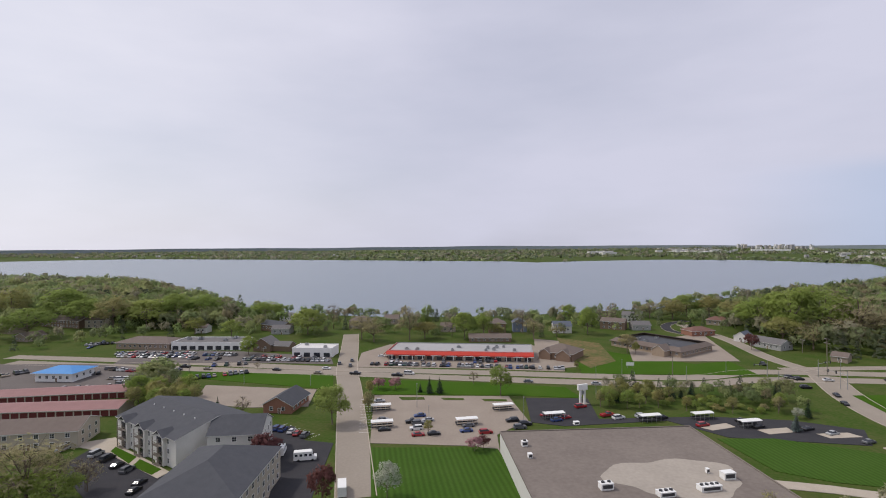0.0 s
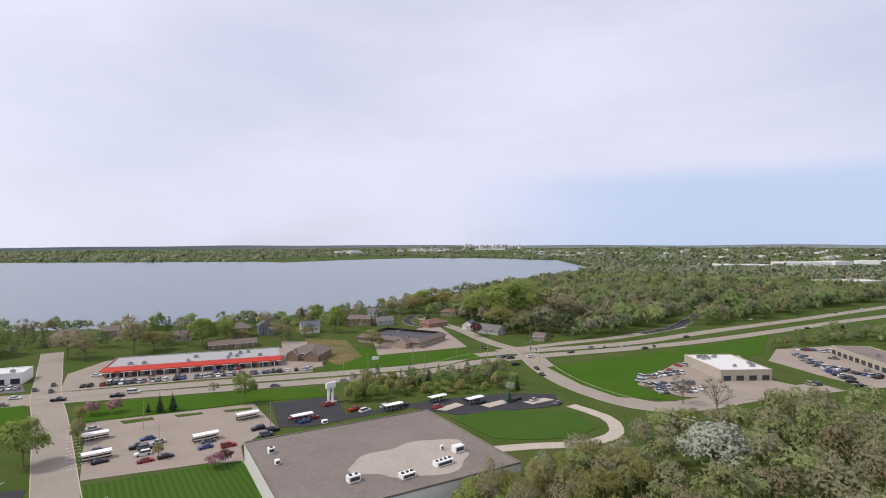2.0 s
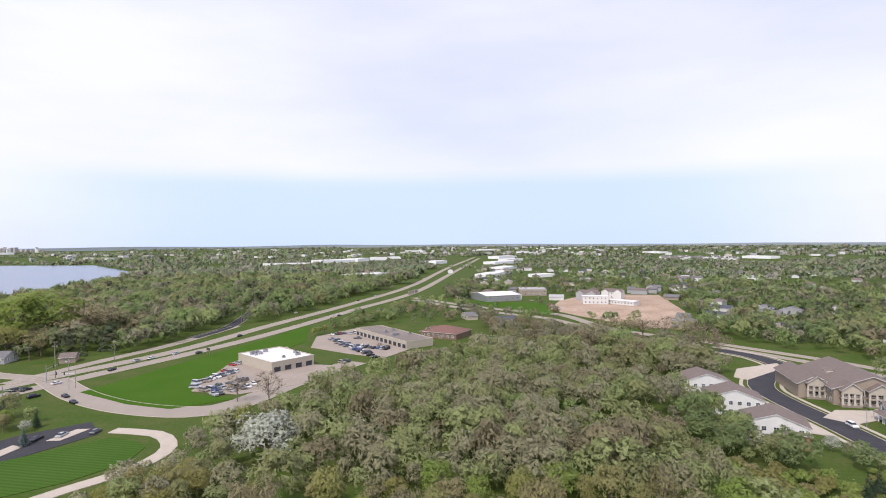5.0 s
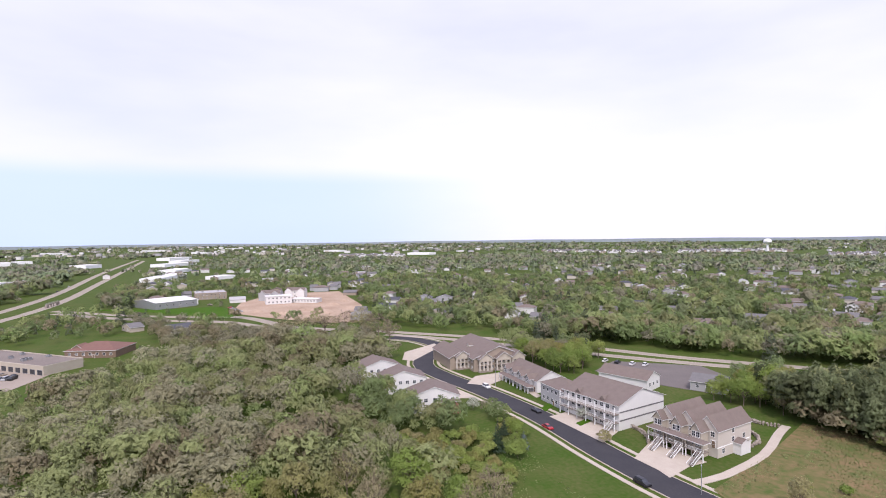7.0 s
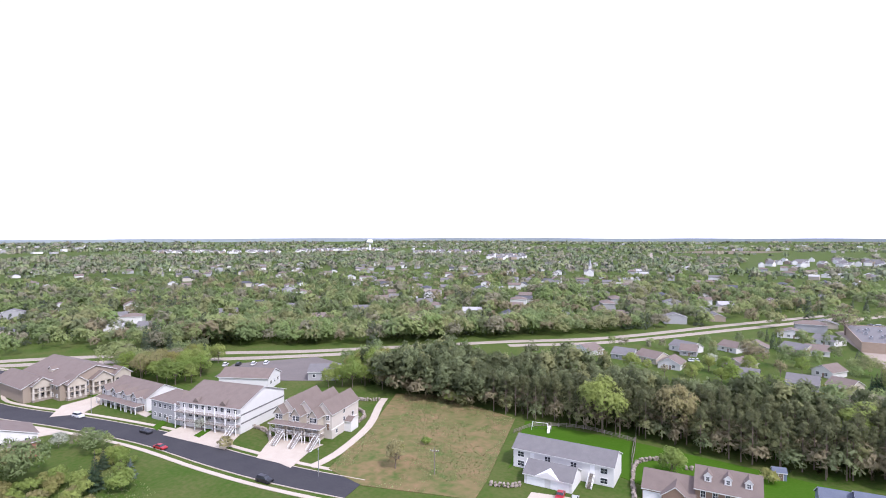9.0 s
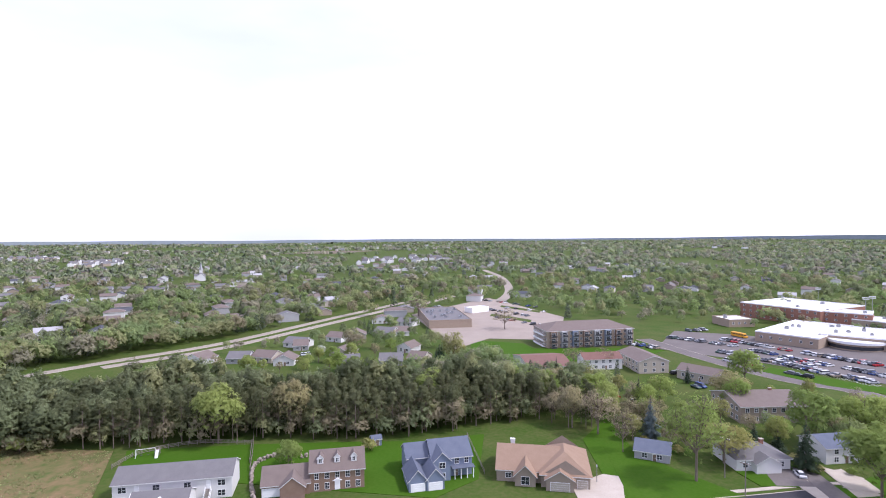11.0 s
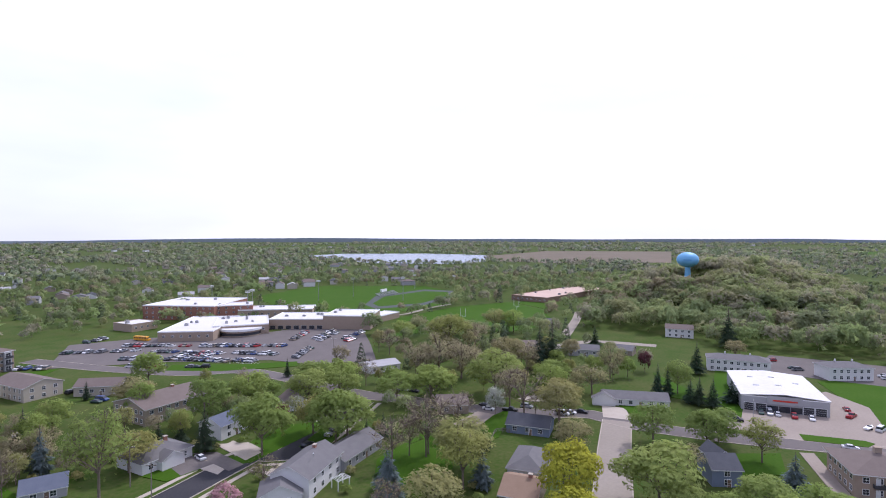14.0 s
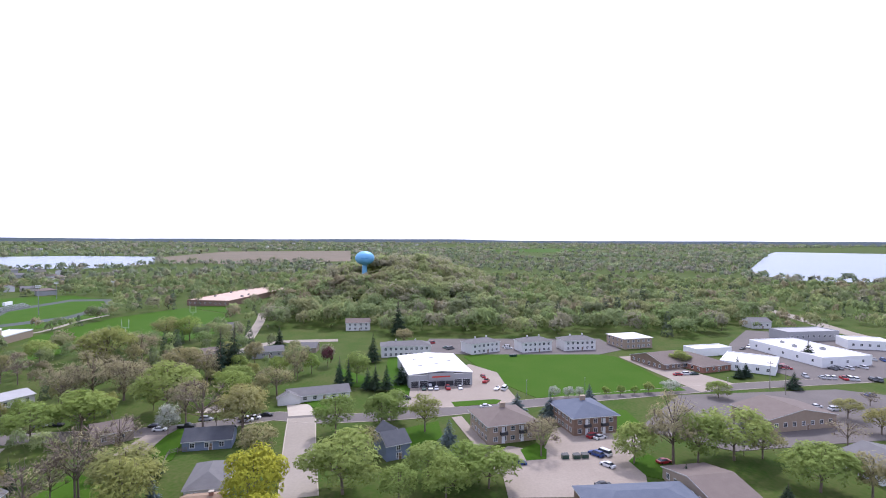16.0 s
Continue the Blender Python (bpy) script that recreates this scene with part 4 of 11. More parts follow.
def clinic(x, y, rot, w, d):
    ob = flat_block(x, y, rot, w, d, 3.6, "tan_brick", "roof_dark", "clinic", "low tan brick clinic with brown mansard edge and dark flat roof", units=5, gap=3.6, faces="fr", parapet=0.2)
    X, Y = w / 2, d / 2
    for nm, v in (("f", [(-X - 1, -Y - 1), (X + 1, -Y - 1), (X - 2.2, -Y + 2.2), (-X + 2.2, -Y + 2.2)]), ("r", [(X + 1, -Y - 1), (X + 1, Y + 1), (X - 2.2, Y - 2.2), (X - 2.2, -Y + 2.2)]),
                  ("b", [(X + 1, Y + 1), (-X - 1, Y + 1), (-X + 2.2, Y - 2.2), (X - 2.2, Y - 2.2)]), ("l", [(-X - 1, Y + 1), (-X - 1, -Y - 1), (-X + 2.2, -Y + 2.2), (-X + 2.2, Y - 2.2)])):
        z = (3.5, 3.5, 5.6, 5.6)
        vv = [(a, b, c) for (a, b), c in zip(v, z)] + [(a, b, c - 0.25) for (a, b), c in zip(v, z)]
        part("roof_slope", mesh_of("roof_slope", vv, [(0, 1, 2, 3), (7, 6, 5, 4), (0, 4, 5, 1), (1, 5, 6, 2), (2, 6, 7, 3), (3, 7, 4, 0)], MAT["roof_brown"]), ob)
    part("wall", body_mesh(8, 6, 3.8, 2.6, "gy", MAT["tan_brick"]), ob, "", pose(X * 0.55, -Y - 3, 0))
    part("roof", roof_mesh(8, 8, 3.8, 2.6, "gy", "roof_brown", 0.5), ob, "", pose(X * 0.55, -Y - 2, 0))
    return ob


def big_store(x, y, rot, w, d):
    """Front of the local frame is the plain white side wall."""
    ob = flat_block(x, y, rot, w, d, 6.2, "white_siding", "gravel_roof", "store_building", "large empty store with white block walls and gravel roof", units=0, faces="", parapet=0.35, band="gravel_roof")
    X, Y = w / 2, d / 2
    bm = bmesh.new()
    ring = []
    for i in range(40):
        a = 2 * math.pi * i / 40
        k = 1 + 0.12 * math.sin(3 * a + 1) + 0.06 * math.sin(7 * a)
        ring.append(bm.verts.new((9.5 + 11.5 * k * math.cos(a), 8 + 17 * k * math.sin(a), 6.275)))
    bm.faces.new(ring)
    me = bpy.data.meshes.new("ponding_stain")
    bm.to_mesh(me)
    bm.free()
    me.materials.append(MAT["pale_gravel"])
    part("pale_gravel_patch", me, ob, "pale washed-out gravel patch")
    return ob


def roof_box(x, y, z, rot, w, d, h, fans=2, label="white rooftop air handling unit"):
    ob = thing("rooftop_unit", x, y, z, rot, label + " on the gravel roof", "rooftop unit", "rooftop units")
    part("casing", boxes("casing", [(-w / 2, w / 2, -d / 2, d / 2, 0.2, h), (-w / 2 - 0.05, w / 2 + 0.05, -d / 2 - 0.05, d / 2 + 0.05, h, h + 0.08), (-w / 2 + 0.1, w / 2 - 0.1, -d / 2 + 0.1, d / 2 - 0.1, 0, 0.2)], MAT["white_paint"]), ob)
    part("grille", boxes("grille", [(-w * 0.4, w * 0.4, -d / 2 - 0.04, -d / 2 - 0.005, h * 0.3, h * 0.85)], MAT["dark_metal"]), ob)
    for i in range(fans):
        v, f = [], []
        limb(v, f, (0, 0, 0), (0, 0, 0.3), 0.42, 0.42, 12)
        f.append(tuple(range(12, 24)))
        part("fan", mesh_of("fan", v, f, MAT["dark_metal"]), ob, "", pose((i - (fans - 1) / 2) * w / max(fans, 1), 0, h + 0.08))
    return ob


def row_home(x, y, rot, w, d, back):
    """Terrace unit with its gable towards the street end."""
    ob = house(x, y, rot, w, d, 6.2, "white_siding", "roof_brown", "gy", 3.4, 2, "fl", "terrace_house", "white two-storey terrace house with brown gable roof and red brick corner", door=False, group="terrace row", gap=3.0)
    if not back:
        part("brick_wall", boxes("brick_wall", [(w / 2 - w * 0.42, w / 2 + 0.1, -d / 2 - 2.2, -d / 2, -0.2, 4.4)], MAT["red_brick"]), ob, "red brick corner wall")
        part("roof", roof_mesh(w * 0.42, 2.4, 4.4, 0.9, "hip", "roof_brown", 0.3), ob, "", pose(w / 2 - w * 0.21, -d / 2 - 1.1, 0))
    return ob


def stairs(parent, x, y, z, rise, run, wd, yaw):
    """An outdoor stair that comes down towards -y, with stringers and rails."""
    n = max(4, int(rise / 0.18))
    m = pose(x, y, z, 0, 0, yaw)
    tread = boxes("tread", [(-wd / 2, wd / 2, -run / n * 1.1, 0, -0.05, 0)], MAT["wood_grey"])
    for i in range(n):
        part("tread", tread, parent, "", m @ pose(0, -i * run / n, -i * rise / n))
    a = math.degrees(math.atan2(rise, run))
    L = math.hypot(rise, run)
    rail = boxes("stair_rail", [(-0.06, 0.06, -L, 0, -0.3, -0.02), (-0.05, 0.05, -L, 0, 0.85, 0.95)] + [(-0.03, 0.03, -L * k / 9 - 0.03, -L * k / 9 + 0.03, 0, 0.9) for k in range(10)], MAT["white_paint"])
    for s in (-1, 1):
        part("stair_rail", rail, parent, "", m @ pose(s * wd / 2, 0, 0) @ pose(0, 0, 0, a))


def deck(parent, x0, x1, y0, y1, z, posts=True, m="white_paint"):
    """Balcony deck with railing and posts."""
    part("balcony", boxes("balcony", [(x0, x1, y0, y1, z - 0.2, z)], MAT["wood_grey"]), parent)
    it = [(x0, x1, y0, y0 + 0.07, z + 0.95, z + 1.02), (x0, x0 + 0.07, y0, y1, z + 0.95, z + 1.02), (x1 - 0.07, x1, y0, y1, z + 0.95, z + 1.02)]
    n = int((x1 - x0) / 0.3)
    it += [(x0 + i * (x1 - x0) / n - 0.02, x0 + i * (x1 - x0) / n + 0.02, y0 + 0.01, y0 + 0.05, z, z + 0.95) for i in range(n + 1)]
    part("railing", boxes("railing", it, MAT[m]), parent)
    if posts:
        pm = boxes("post", [(-0.12, 0.12, -0.12, 0.12, -0.2, z - 0.2)], MAT[m])
        k = max(2, int((x1 - x0) / 4) + 1)
        for i in range(k):
            part("post", pm, parent, "", pose(x0 + 0.2 + i * (x1 - x0 - 0.4) / (k - 1), y0 + 0.2, 0))


def balcony_house(x, y, rot, w, d, h, rh):
    ob = house(x, y, rot, w, d, h, "white_siding", "roof_brown", "gx", rh, 3, "f", "terrace_house", "three-storey white terrace house with full-width balconies and brown roof", gap=2.6, over=0.7)
    deck(ob, -w / 2, w / 2, -d / 2 - 2.4, -d / 2, h / 3)
    deck(ob, -w / 2, w / 2, -d / 2 - 2.4, -d / 2, h * 2 / 3, False)
    pm = boxes("post", [(-0.13, 0.13, -0.13, 0.13, h / 3, h - 0.2)], MAT["white_paint"])
    for i in range(7):
        part("post", pm, ob, "", pose(-w / 2 + 0.2 + i * (w - 0.4) / 6, -d / 2 - 2.2, 0))
    for s in (-1, 1):
        part("dormer", mesh_of("dormer", [(-1.3, 0, 0), (1.3, 0, 0), (0, 0, 1.3), (0, 3.2, 1.3)], [(0, 1, 2), (1, 3, 2), (0, 2, 3)], MAT["roof_brown"]), ob, "", pose(s * w * 0.22, -d / 2 - 0.2, h + 0.45))
    for z in (h * 0.36, h * 0.69):
        part("trim_band", boxes("trim_band", [(w / 2, w / 2 + 0.06, -d / 2 + 0.2, d / 2, z, z + 0.45)], MAT["roof_grey"]), ob)
    for i in range(3):
        part("garage_door", door_mesh(3.2, 2.2, "white_paint", 4), ob, "", pose((i - 1) * w / 3.2, -d / 2, 0))
    stairs(ob, w / 2 - 1.2, -d / 2 - 2.4, h / 3, h / 3, 4.0, 1.2, 0)
    return ob


def stair_house(x, y, rot, w, d, h, rh):
    """Three joined units, each with its own gable to the street and a long stair up to its porch."""
    ob = thing("terrace_house", x, y, 0, rot, "cream three-storey terrace house with long outdoor stairs and three front gables", "terrace house")
    n = 3
    for i in range(n):
        u, q = (i - 1) * w / n, w / n
        back = 1.6 * (i - 1)
        part("wall", body_mesh(q, d - 3, h, rh, "gy", MAT["pale_siding"]), ob, "", pose(u, 1.5 + back * 0.4, 0))
        part("roof", roof_mesh(q - 0.2, d - 3, h, rh, "gy", "roof_brown", 0.45), ob, "", pose(u, 1.5 + back * 0.4, 0))
        part("front_bay", body_mesh(q * 0.5, 3.4, h - 0.2, 2.2, "gy", MAT["cream_siding"]), ob, "", pose(u - q * 0.18, -d / 2 + 1.4, 0))
        part("bay_roof", roof_mesh(q * 0.5, 6.0, h - 0.2, 2.2, "gy", "roof_brown", 0.4), ob, "", pose(u - q * 0.18, -d / 2 + 2.4, 0))
        for k, z in enumerate((h * 0.52, h * 0.83)):
            part("window", window_mesh(1.1, 1.5), ob, "", pose(u - q * 0.28, -d / 2 - 0.32, z))
            part("window", window_mesh(1.1, 1.5), ob, "", pose(u - q * 0.08, -d / 2 - 0.32, z))
            part("window", window_mesh(1.2, 1.4), ob, "", pose(u + q * 0.26, -d / 2 + 2.96 + back * 0.4, z))
        part("trim_band", boxes("trim_band", [(u - q * 0.44, u + q * 0.08, -d / 2 - 0.36, -d / 2 - 0.3, h * 0.66, h * 0.66 + 0.3)], MAT["white_paint"]), ob)
        deck(ob, u - q * 0.45, u + q * 0.45, -d / 2 - 3.0, -d / 2 - 0.3, h * 0.34)
        part("porch_roof", roof_mesh(q * 0.9, 3.2, h * 0.64, 0.9, "hip", "roof_brown", 0.3), ob, "", pose(u, -d / 2 - 1.6, 0))
        for e in (-1, 0, 1):
            part("post", boxes("post", [(-0.12, 0.12, -0.12, 0.12, h * 0.34, h * 0.64)], MAT["cream_siding"]), ob, "", pose(u + e * q * 0.42, -d / 2 - 2.8, 0))
        part("garage_door", door_mesh(2.8, 2.2, "brown_siding", 4), ob, "", pose(u - q * 0.16, -d / 2 - 0.32, 0))
        part("door", door_mesh(1.0, 2.1, "brown_siding"), ob, "", pose(u + q * 0.3, -d / 2 + 2.9 + back * 0.4, h * 0.34))
        stairs(ob, u + q * 0.3, -d / 2 - 3.0, h * 0.34, h * 0.34, 5.0, 1.4, 0)
    for u, z in ((-d * 0.26, 1.8), (-d * 0.02, 4.4), (-d * 0.02, 7.0), (d * 0.26, 4.4), (d * 0.26, 1.6)):
        part("window", window_mesh(1.2, 1.4), ob, "", on_face(w, d, "r", u + 1.5, z))
    part("trim_band", boxes("trim_band", [(w / 2, w / 2 + 0.05, -d / 2 + 3.2, d / 2 - 0.2, h * 0.36, h * 0.36 + 0.3)], MAT["white_paint"]), ob)
    part("back_bay", body_mesh(2.6, 5.0, 3.4, 0.9, "gx", MAT["white_siding"]), ob, "", pose(w / 2 + 1.2, d * 0.18, 0))
    part("back_bay_roof", roof_mesh(2.6, 5.0, 3.4, 0.9, "gx", "roof_brown", 0.3), ob, "", pose(w / 2 + 1.2, d * 0.18, 0))
    return ob


def ranch_home(x, y, rot, w, d):
    ob = house(x, y, rot, w, d, 5.4, "white_siding", "roof_grey", "gx", 2.4, 2, "", "duplex_house", "white split-level duplex with grey roof and double garage", door=False)
    for u, z, ww in ((-w * 0.42, 3.9, 1.8), (-w * 0.42, 1.3, 1.8), (-w * 0.14, 3.9, 1.6), (w * 0.12, 3.9, 1.6), (w * 0.41, 3.9, 1.8), (w * 0.41, 1.3, 1.8)):
        part("window", window_mesh(ww, 1.4), ob, "", pose(u, -d / 2, z))
    for u in (-w * 0.3, w * 0.3):
        part("door", door_mesh(1.0, 2.05, "white_paint"), ob, "", pose(u, -d / 2, 2.6))
    gw, gd = w * 0.46, 8.5
    part("garage_wall", body_mesh(gw, gd, 2.8, 2.2, "gx", MAT["white_siding"]), ob, "", pose(-w * 0.04, -d / 2 - gd / 2, 0))
    part("garage_roof", roof_mesh(gw, gd, 2.8, 2.2, "gx", "roof_grey", 0.5), ob, "", pose(-w * 0.04, -d / 2 - gd / 2, 0))
    for s in (-1, 1):
        part("garage_door", door_mesh(4.6, 2.2, "white_paint", 4), ob, "", pose(-w * 0.04 + s * gw * 0.25, -d / 2 - gd, 0))
    part("garage_gable", mesh_of("garage_gable", [(-3.4, 0, 0), (3.4, 0, 0), (0, 0, 1.6), (0, 3.5, 1.6)], [(0, 1, 2), (1, 3, 2), (0, 2, 3)], MAT["white_siding"]), ob, "", pose(-w * 0.04, -d / 2 - gd - 0.5, 2.75))
    stairs(ob, w * 0.3, -d / 2, 2.5, 2.5, 3.8, 1.3, 0)
    stairs(ob, -w * 0.32, -d / 2, 2.5, 2.5, 3.8, 1.2, 0)
    return ob


def dormer_home(x, y, rot, w, d):
    ob = house(x, y, rot, w, d, 5.4, "brown_brick", "roof_brown", "gx", 3.6, 2, "", "house", "brown brick house with three white dormers and attached garage", door=False)
    for s in range(5):
        for z in (1.4, 4.1):
            if s == 2 and z < 2:
                continue
            part("window", window_mesh(1.0, 1.6), ob, "", pose((s - 2) * w * 0.19, -d / 2, z))
    part("door", door_mesh(1.2, 2.2, "white_paint"), ob, "white panelled front door", pose(0, -d / 2, 0.2))
    part("door_pediment", mesh_of("door_pediment", [(-1.2, -0.3, 0), (1.2, -0.3, 0), (0, -0.3, 0.7), (-1.2, 0, 0), (1.2, 0, 0), (0, 0, 0.7)], [(0, 1, 2), (0, 2, 5, 3), (1, 4, 5, 2), (0, 3, 4, 1)], MAT["white_paint"]), ob, "", pose(0, -d / 2, 2.6))
    for s in (-1, 0, 1):
        u = s * w * 0.31
        part("dormer", body_mesh(1.5, 3.0, 1.6, 0.8, "gy", MAT["white_siding"]), ob, "", pose(u, -d / 2 + 2.9, 6.5))
        part("dormer_roof", roof_mesh(1.5, 3.0, 1.6, 0.8, "gy", "roof_brown", 0.2), ob, "", pose(u, -d / 2 + 2.9, 6.5))
        part("window", window_mesh(0.7, 1.0), ob, "", pose(u, -d / 2 + 1.4, 7.4))
    gw = w * 0.86
    part("garage_wall", body_mesh(gw, d - 1, 3.0, 3.2, "gx", MAT["brown_brick"]), ob, "", pose(-w / 2 - gw / 2, -1.0, 0))
    part("garage_roof", roof_mesh(gw, d - 1, 3.0, 3.2, "gx", "roof_brown", 0.4), ob, "", pose(-w / 2 - gw / 2, -1.0, 0))
    part("gable", body_mesh(6, 4, 3.0, 2.4, "gy", MAT["brown_brick"]), ob, "", pose(-w / 2 - gw * 0.35, -d / 2 - 0.8, 0))
    part("gable_roof", roof_mesh(6, 7, 3.0, 2.4, "gy", "roof_brown", 0.4), ob, "", pose(-w / 2 - gw * 0.35, -d / 2 + 0.8, 0))
    part("garage_door", door_mesh(4.4, 2.2, "white_paint", 4), ob, "", pose(-w / 2 - gw * 0.8, -d / 2 - 0.5, 0))
    return ob


def blue_home(x, y, rot, w, d):
    ob = house(x, y, rot, w, d, 5.4, "blue_siding", "roof_slate_blue", "gx", 3.2, 2, "r", "house", "blue-grey two-storey house with dark roof and white trim", door=False, wings=[(-w / 2 - 3.2, 1.5, 6.6, 8.5, 5.0, "gx", 2.6)])
    part("gable", body_mesh(4.6, 3, 5.6, 2.2, "gy", MAT["blue_siding"]), ob, "", pose(-w * 0.3, -d / 2 - 0.9, 0))
    part("gable_roof", roof_mesh(4.6, 7, 5.6, 2.2, "gy", "roof_slate_blue", 0.4), ob, "", pose(-w * 0.3, -d / 2 + 1.0, 0))
    for z in (1.5, 4.4):
        part("window", window_mesh(1.6, 1.5), ob, "", pose(-w * 0.3, -d / 2 - 2.42, z))
    for u in (0.12, 0.36):
        part("window", window_mesh(1.1, 1.5), ob, "", pose(w * u, -d / 2, 4.2))
    part("porch_roof", boxes("porch_roof", [(-w * 0.04, w / 2 + 0.3, -d / 2 - 2.4, -d / 2, 2.9, 3.1)], MAT["roof_slate_blue"]), ob)
    for i in range(4):
        part("porch_post", boxes("porch_post", [(-0.1, 0.1, -0.1, 0.1, 0, 2.9)], MAT["white_paint"]), ob, "", pose(w * (0.02 + 0.155 * i), -d / 2 - 2.2, 0))
    part("door", door_mesh(1.0, 2.1, "brown_siding"), ob, "", pose(w * 0.1, -d / 2, 0.2))
    for k, (gx, gy) in enumerate(((-w / 2 - 5.2, -d / 2 - 3.2), (-w / 2 - 0.6, -d / 2 - 4.4))):
        part("garage_wall", body_mesh(4.7, 9 - 2 * k, 3.0, 2.6, "gy", MAT["blue_siding"]), ob, "", pose(gx, gy + 1, 0))
        part("garage_roof", roof_mesh(4.7, 9 - 2 * k, 3.0, 2.6, "gy", "roof_slate_blue", 0.4), ob, "", pose(gx, gy + 1, 0))
        part("garage_door", door_mesh(3.6, 2.2, "white_paint", 4), ob, "", pose(gx, gy + 1 - (9 - 2 * k) / 2, 0))
    return ob


def hip_home(x, y, rot, w, d):
    ob = house(x, y, rot, w * 1.15, d, 3.2, "tan_siding", "roof_tan", "gx", 4.0, 1, "", "house", "tan brick bungalow with broad tan shingle roof and three-car garage", door=False)
    part("chimney", boxes("chimney", [(-0.6, 0.6, -0.5, 0.5, 0, 2.4), (-0.7, 0.7, -0.6, 0.6, 2.4, 2.55)], MAT["white_siding"]), ob, "white chimney", pose(-w * 0.3, 1.8, 5.6))
    part("wing_wall", body_mesh(12.5, 18, 3.2, 4.2, "gy", MAT["tan_siding"]), ob, "", pose(w * 0.66, -0.5, 0))
    part("wing_roof", roof_mesh(12.5, 18, 3.2, 4.2, "hip", "roof_tan", 0.6), ob, "", pose(w * 0.66, -0.5, 0))
    part("gable", body_mesh(5.4, 3, 3.0, 2.6, "gy", MAT["tan_siding"]), ob, "", pose(-w * 0.05, -d / 2 - 1.0, 0))
    part("gable_roof", roof_mesh(5.4, 8, 3.0, 2.6, "gy", "roof_tan", 0.5), ob, "", pose(-w * 0.05, -d / 2 + 1.2, 0))
    part("arched_window", window_mesh(2.0, 2.0), ob, "", pose(-w * 0.05, -d / 2 - 2.52, 1.6))
    part("window", window_mesh(1.4, 1.2), ob, "", pose(-w * 0.36, -d / 2, 1.7))
    part("garage_gable", body_mesh(7.0, 3, 3.0, 2.2, "gy", MAT["tan_siding"]), ob, "", pose(w * 0.66 - 1.5, -10.0, 0))
    part("garage_gable_roof", roof_mesh(7.0, 6, 3.0, 2.2, "gy", "roof_tan", 0.5), ob, "", pose(w * 0.66 - 1.5, -8.6, 0))
    part("garage_door", door_mesh(4.8, 2.3, "cream_siding", 4), ob, "", pose(w * 0.66 - 1.5, -11.5, 0))
    part("garage_door", door_mesh(2.6, 2.3, "cream_siding", 4), ob, "", pose(w * 0.66 + 4.3, -9.5, 0))
    return ob


def balcony_block(x, y, rot, w, d, h):
    """Three-storey apartment block with many balcony bays."""
    ob = house(x, y, rot, w, d, h, "tan_brick", "roof_brown", "hip", 4.2, 3, "fl", "apartment_block", "three-storey brick apartment block with balconies and brown hipped roof", gap=3.0, door=False)
    n = 8
    cols = ("brown_brick", "grey_siding", "blue_siding")
    for i in range(n):
        u = (i + 0.5 - n / 2) * w / n
        part("bay", boxes("bay", [(-1.7, 1.7, -1.4, 0, 0, h)], MAT[cols[i % 3]]), ob, "", pose(u, -d / 2, 0))
        for k in range(3):
            part("window", window_mesh(2.2, 1.9), ob, "", pose(u, -d / 2 - 1.42, h / 3 * (k + 0.5)))
            part("balcony", boxes("balcony", [(-1.6, 1.6, -1.3, 0, 0, 0.15), (-1.6, 1.6, -1.3, -1.24, 0.15, 1.1)], MAT["dark_metal"]), ob, "", pose(u, -d / 2 - 1.4, h / 3 * k + 0.2))
    for i in range(3):
        part("balcony", boxes("balcony", [(-d * 0.35, d * 0.35, -1.4, 0, 0, 0.15), (-d * 0.35, d * 0.35, -1.4, -1.34, 0.15, 1.1)], MAT["white_paint"]), ob, "", on_face(w, d, "l", 0, h / 3 * i + 0.2))
    return ob


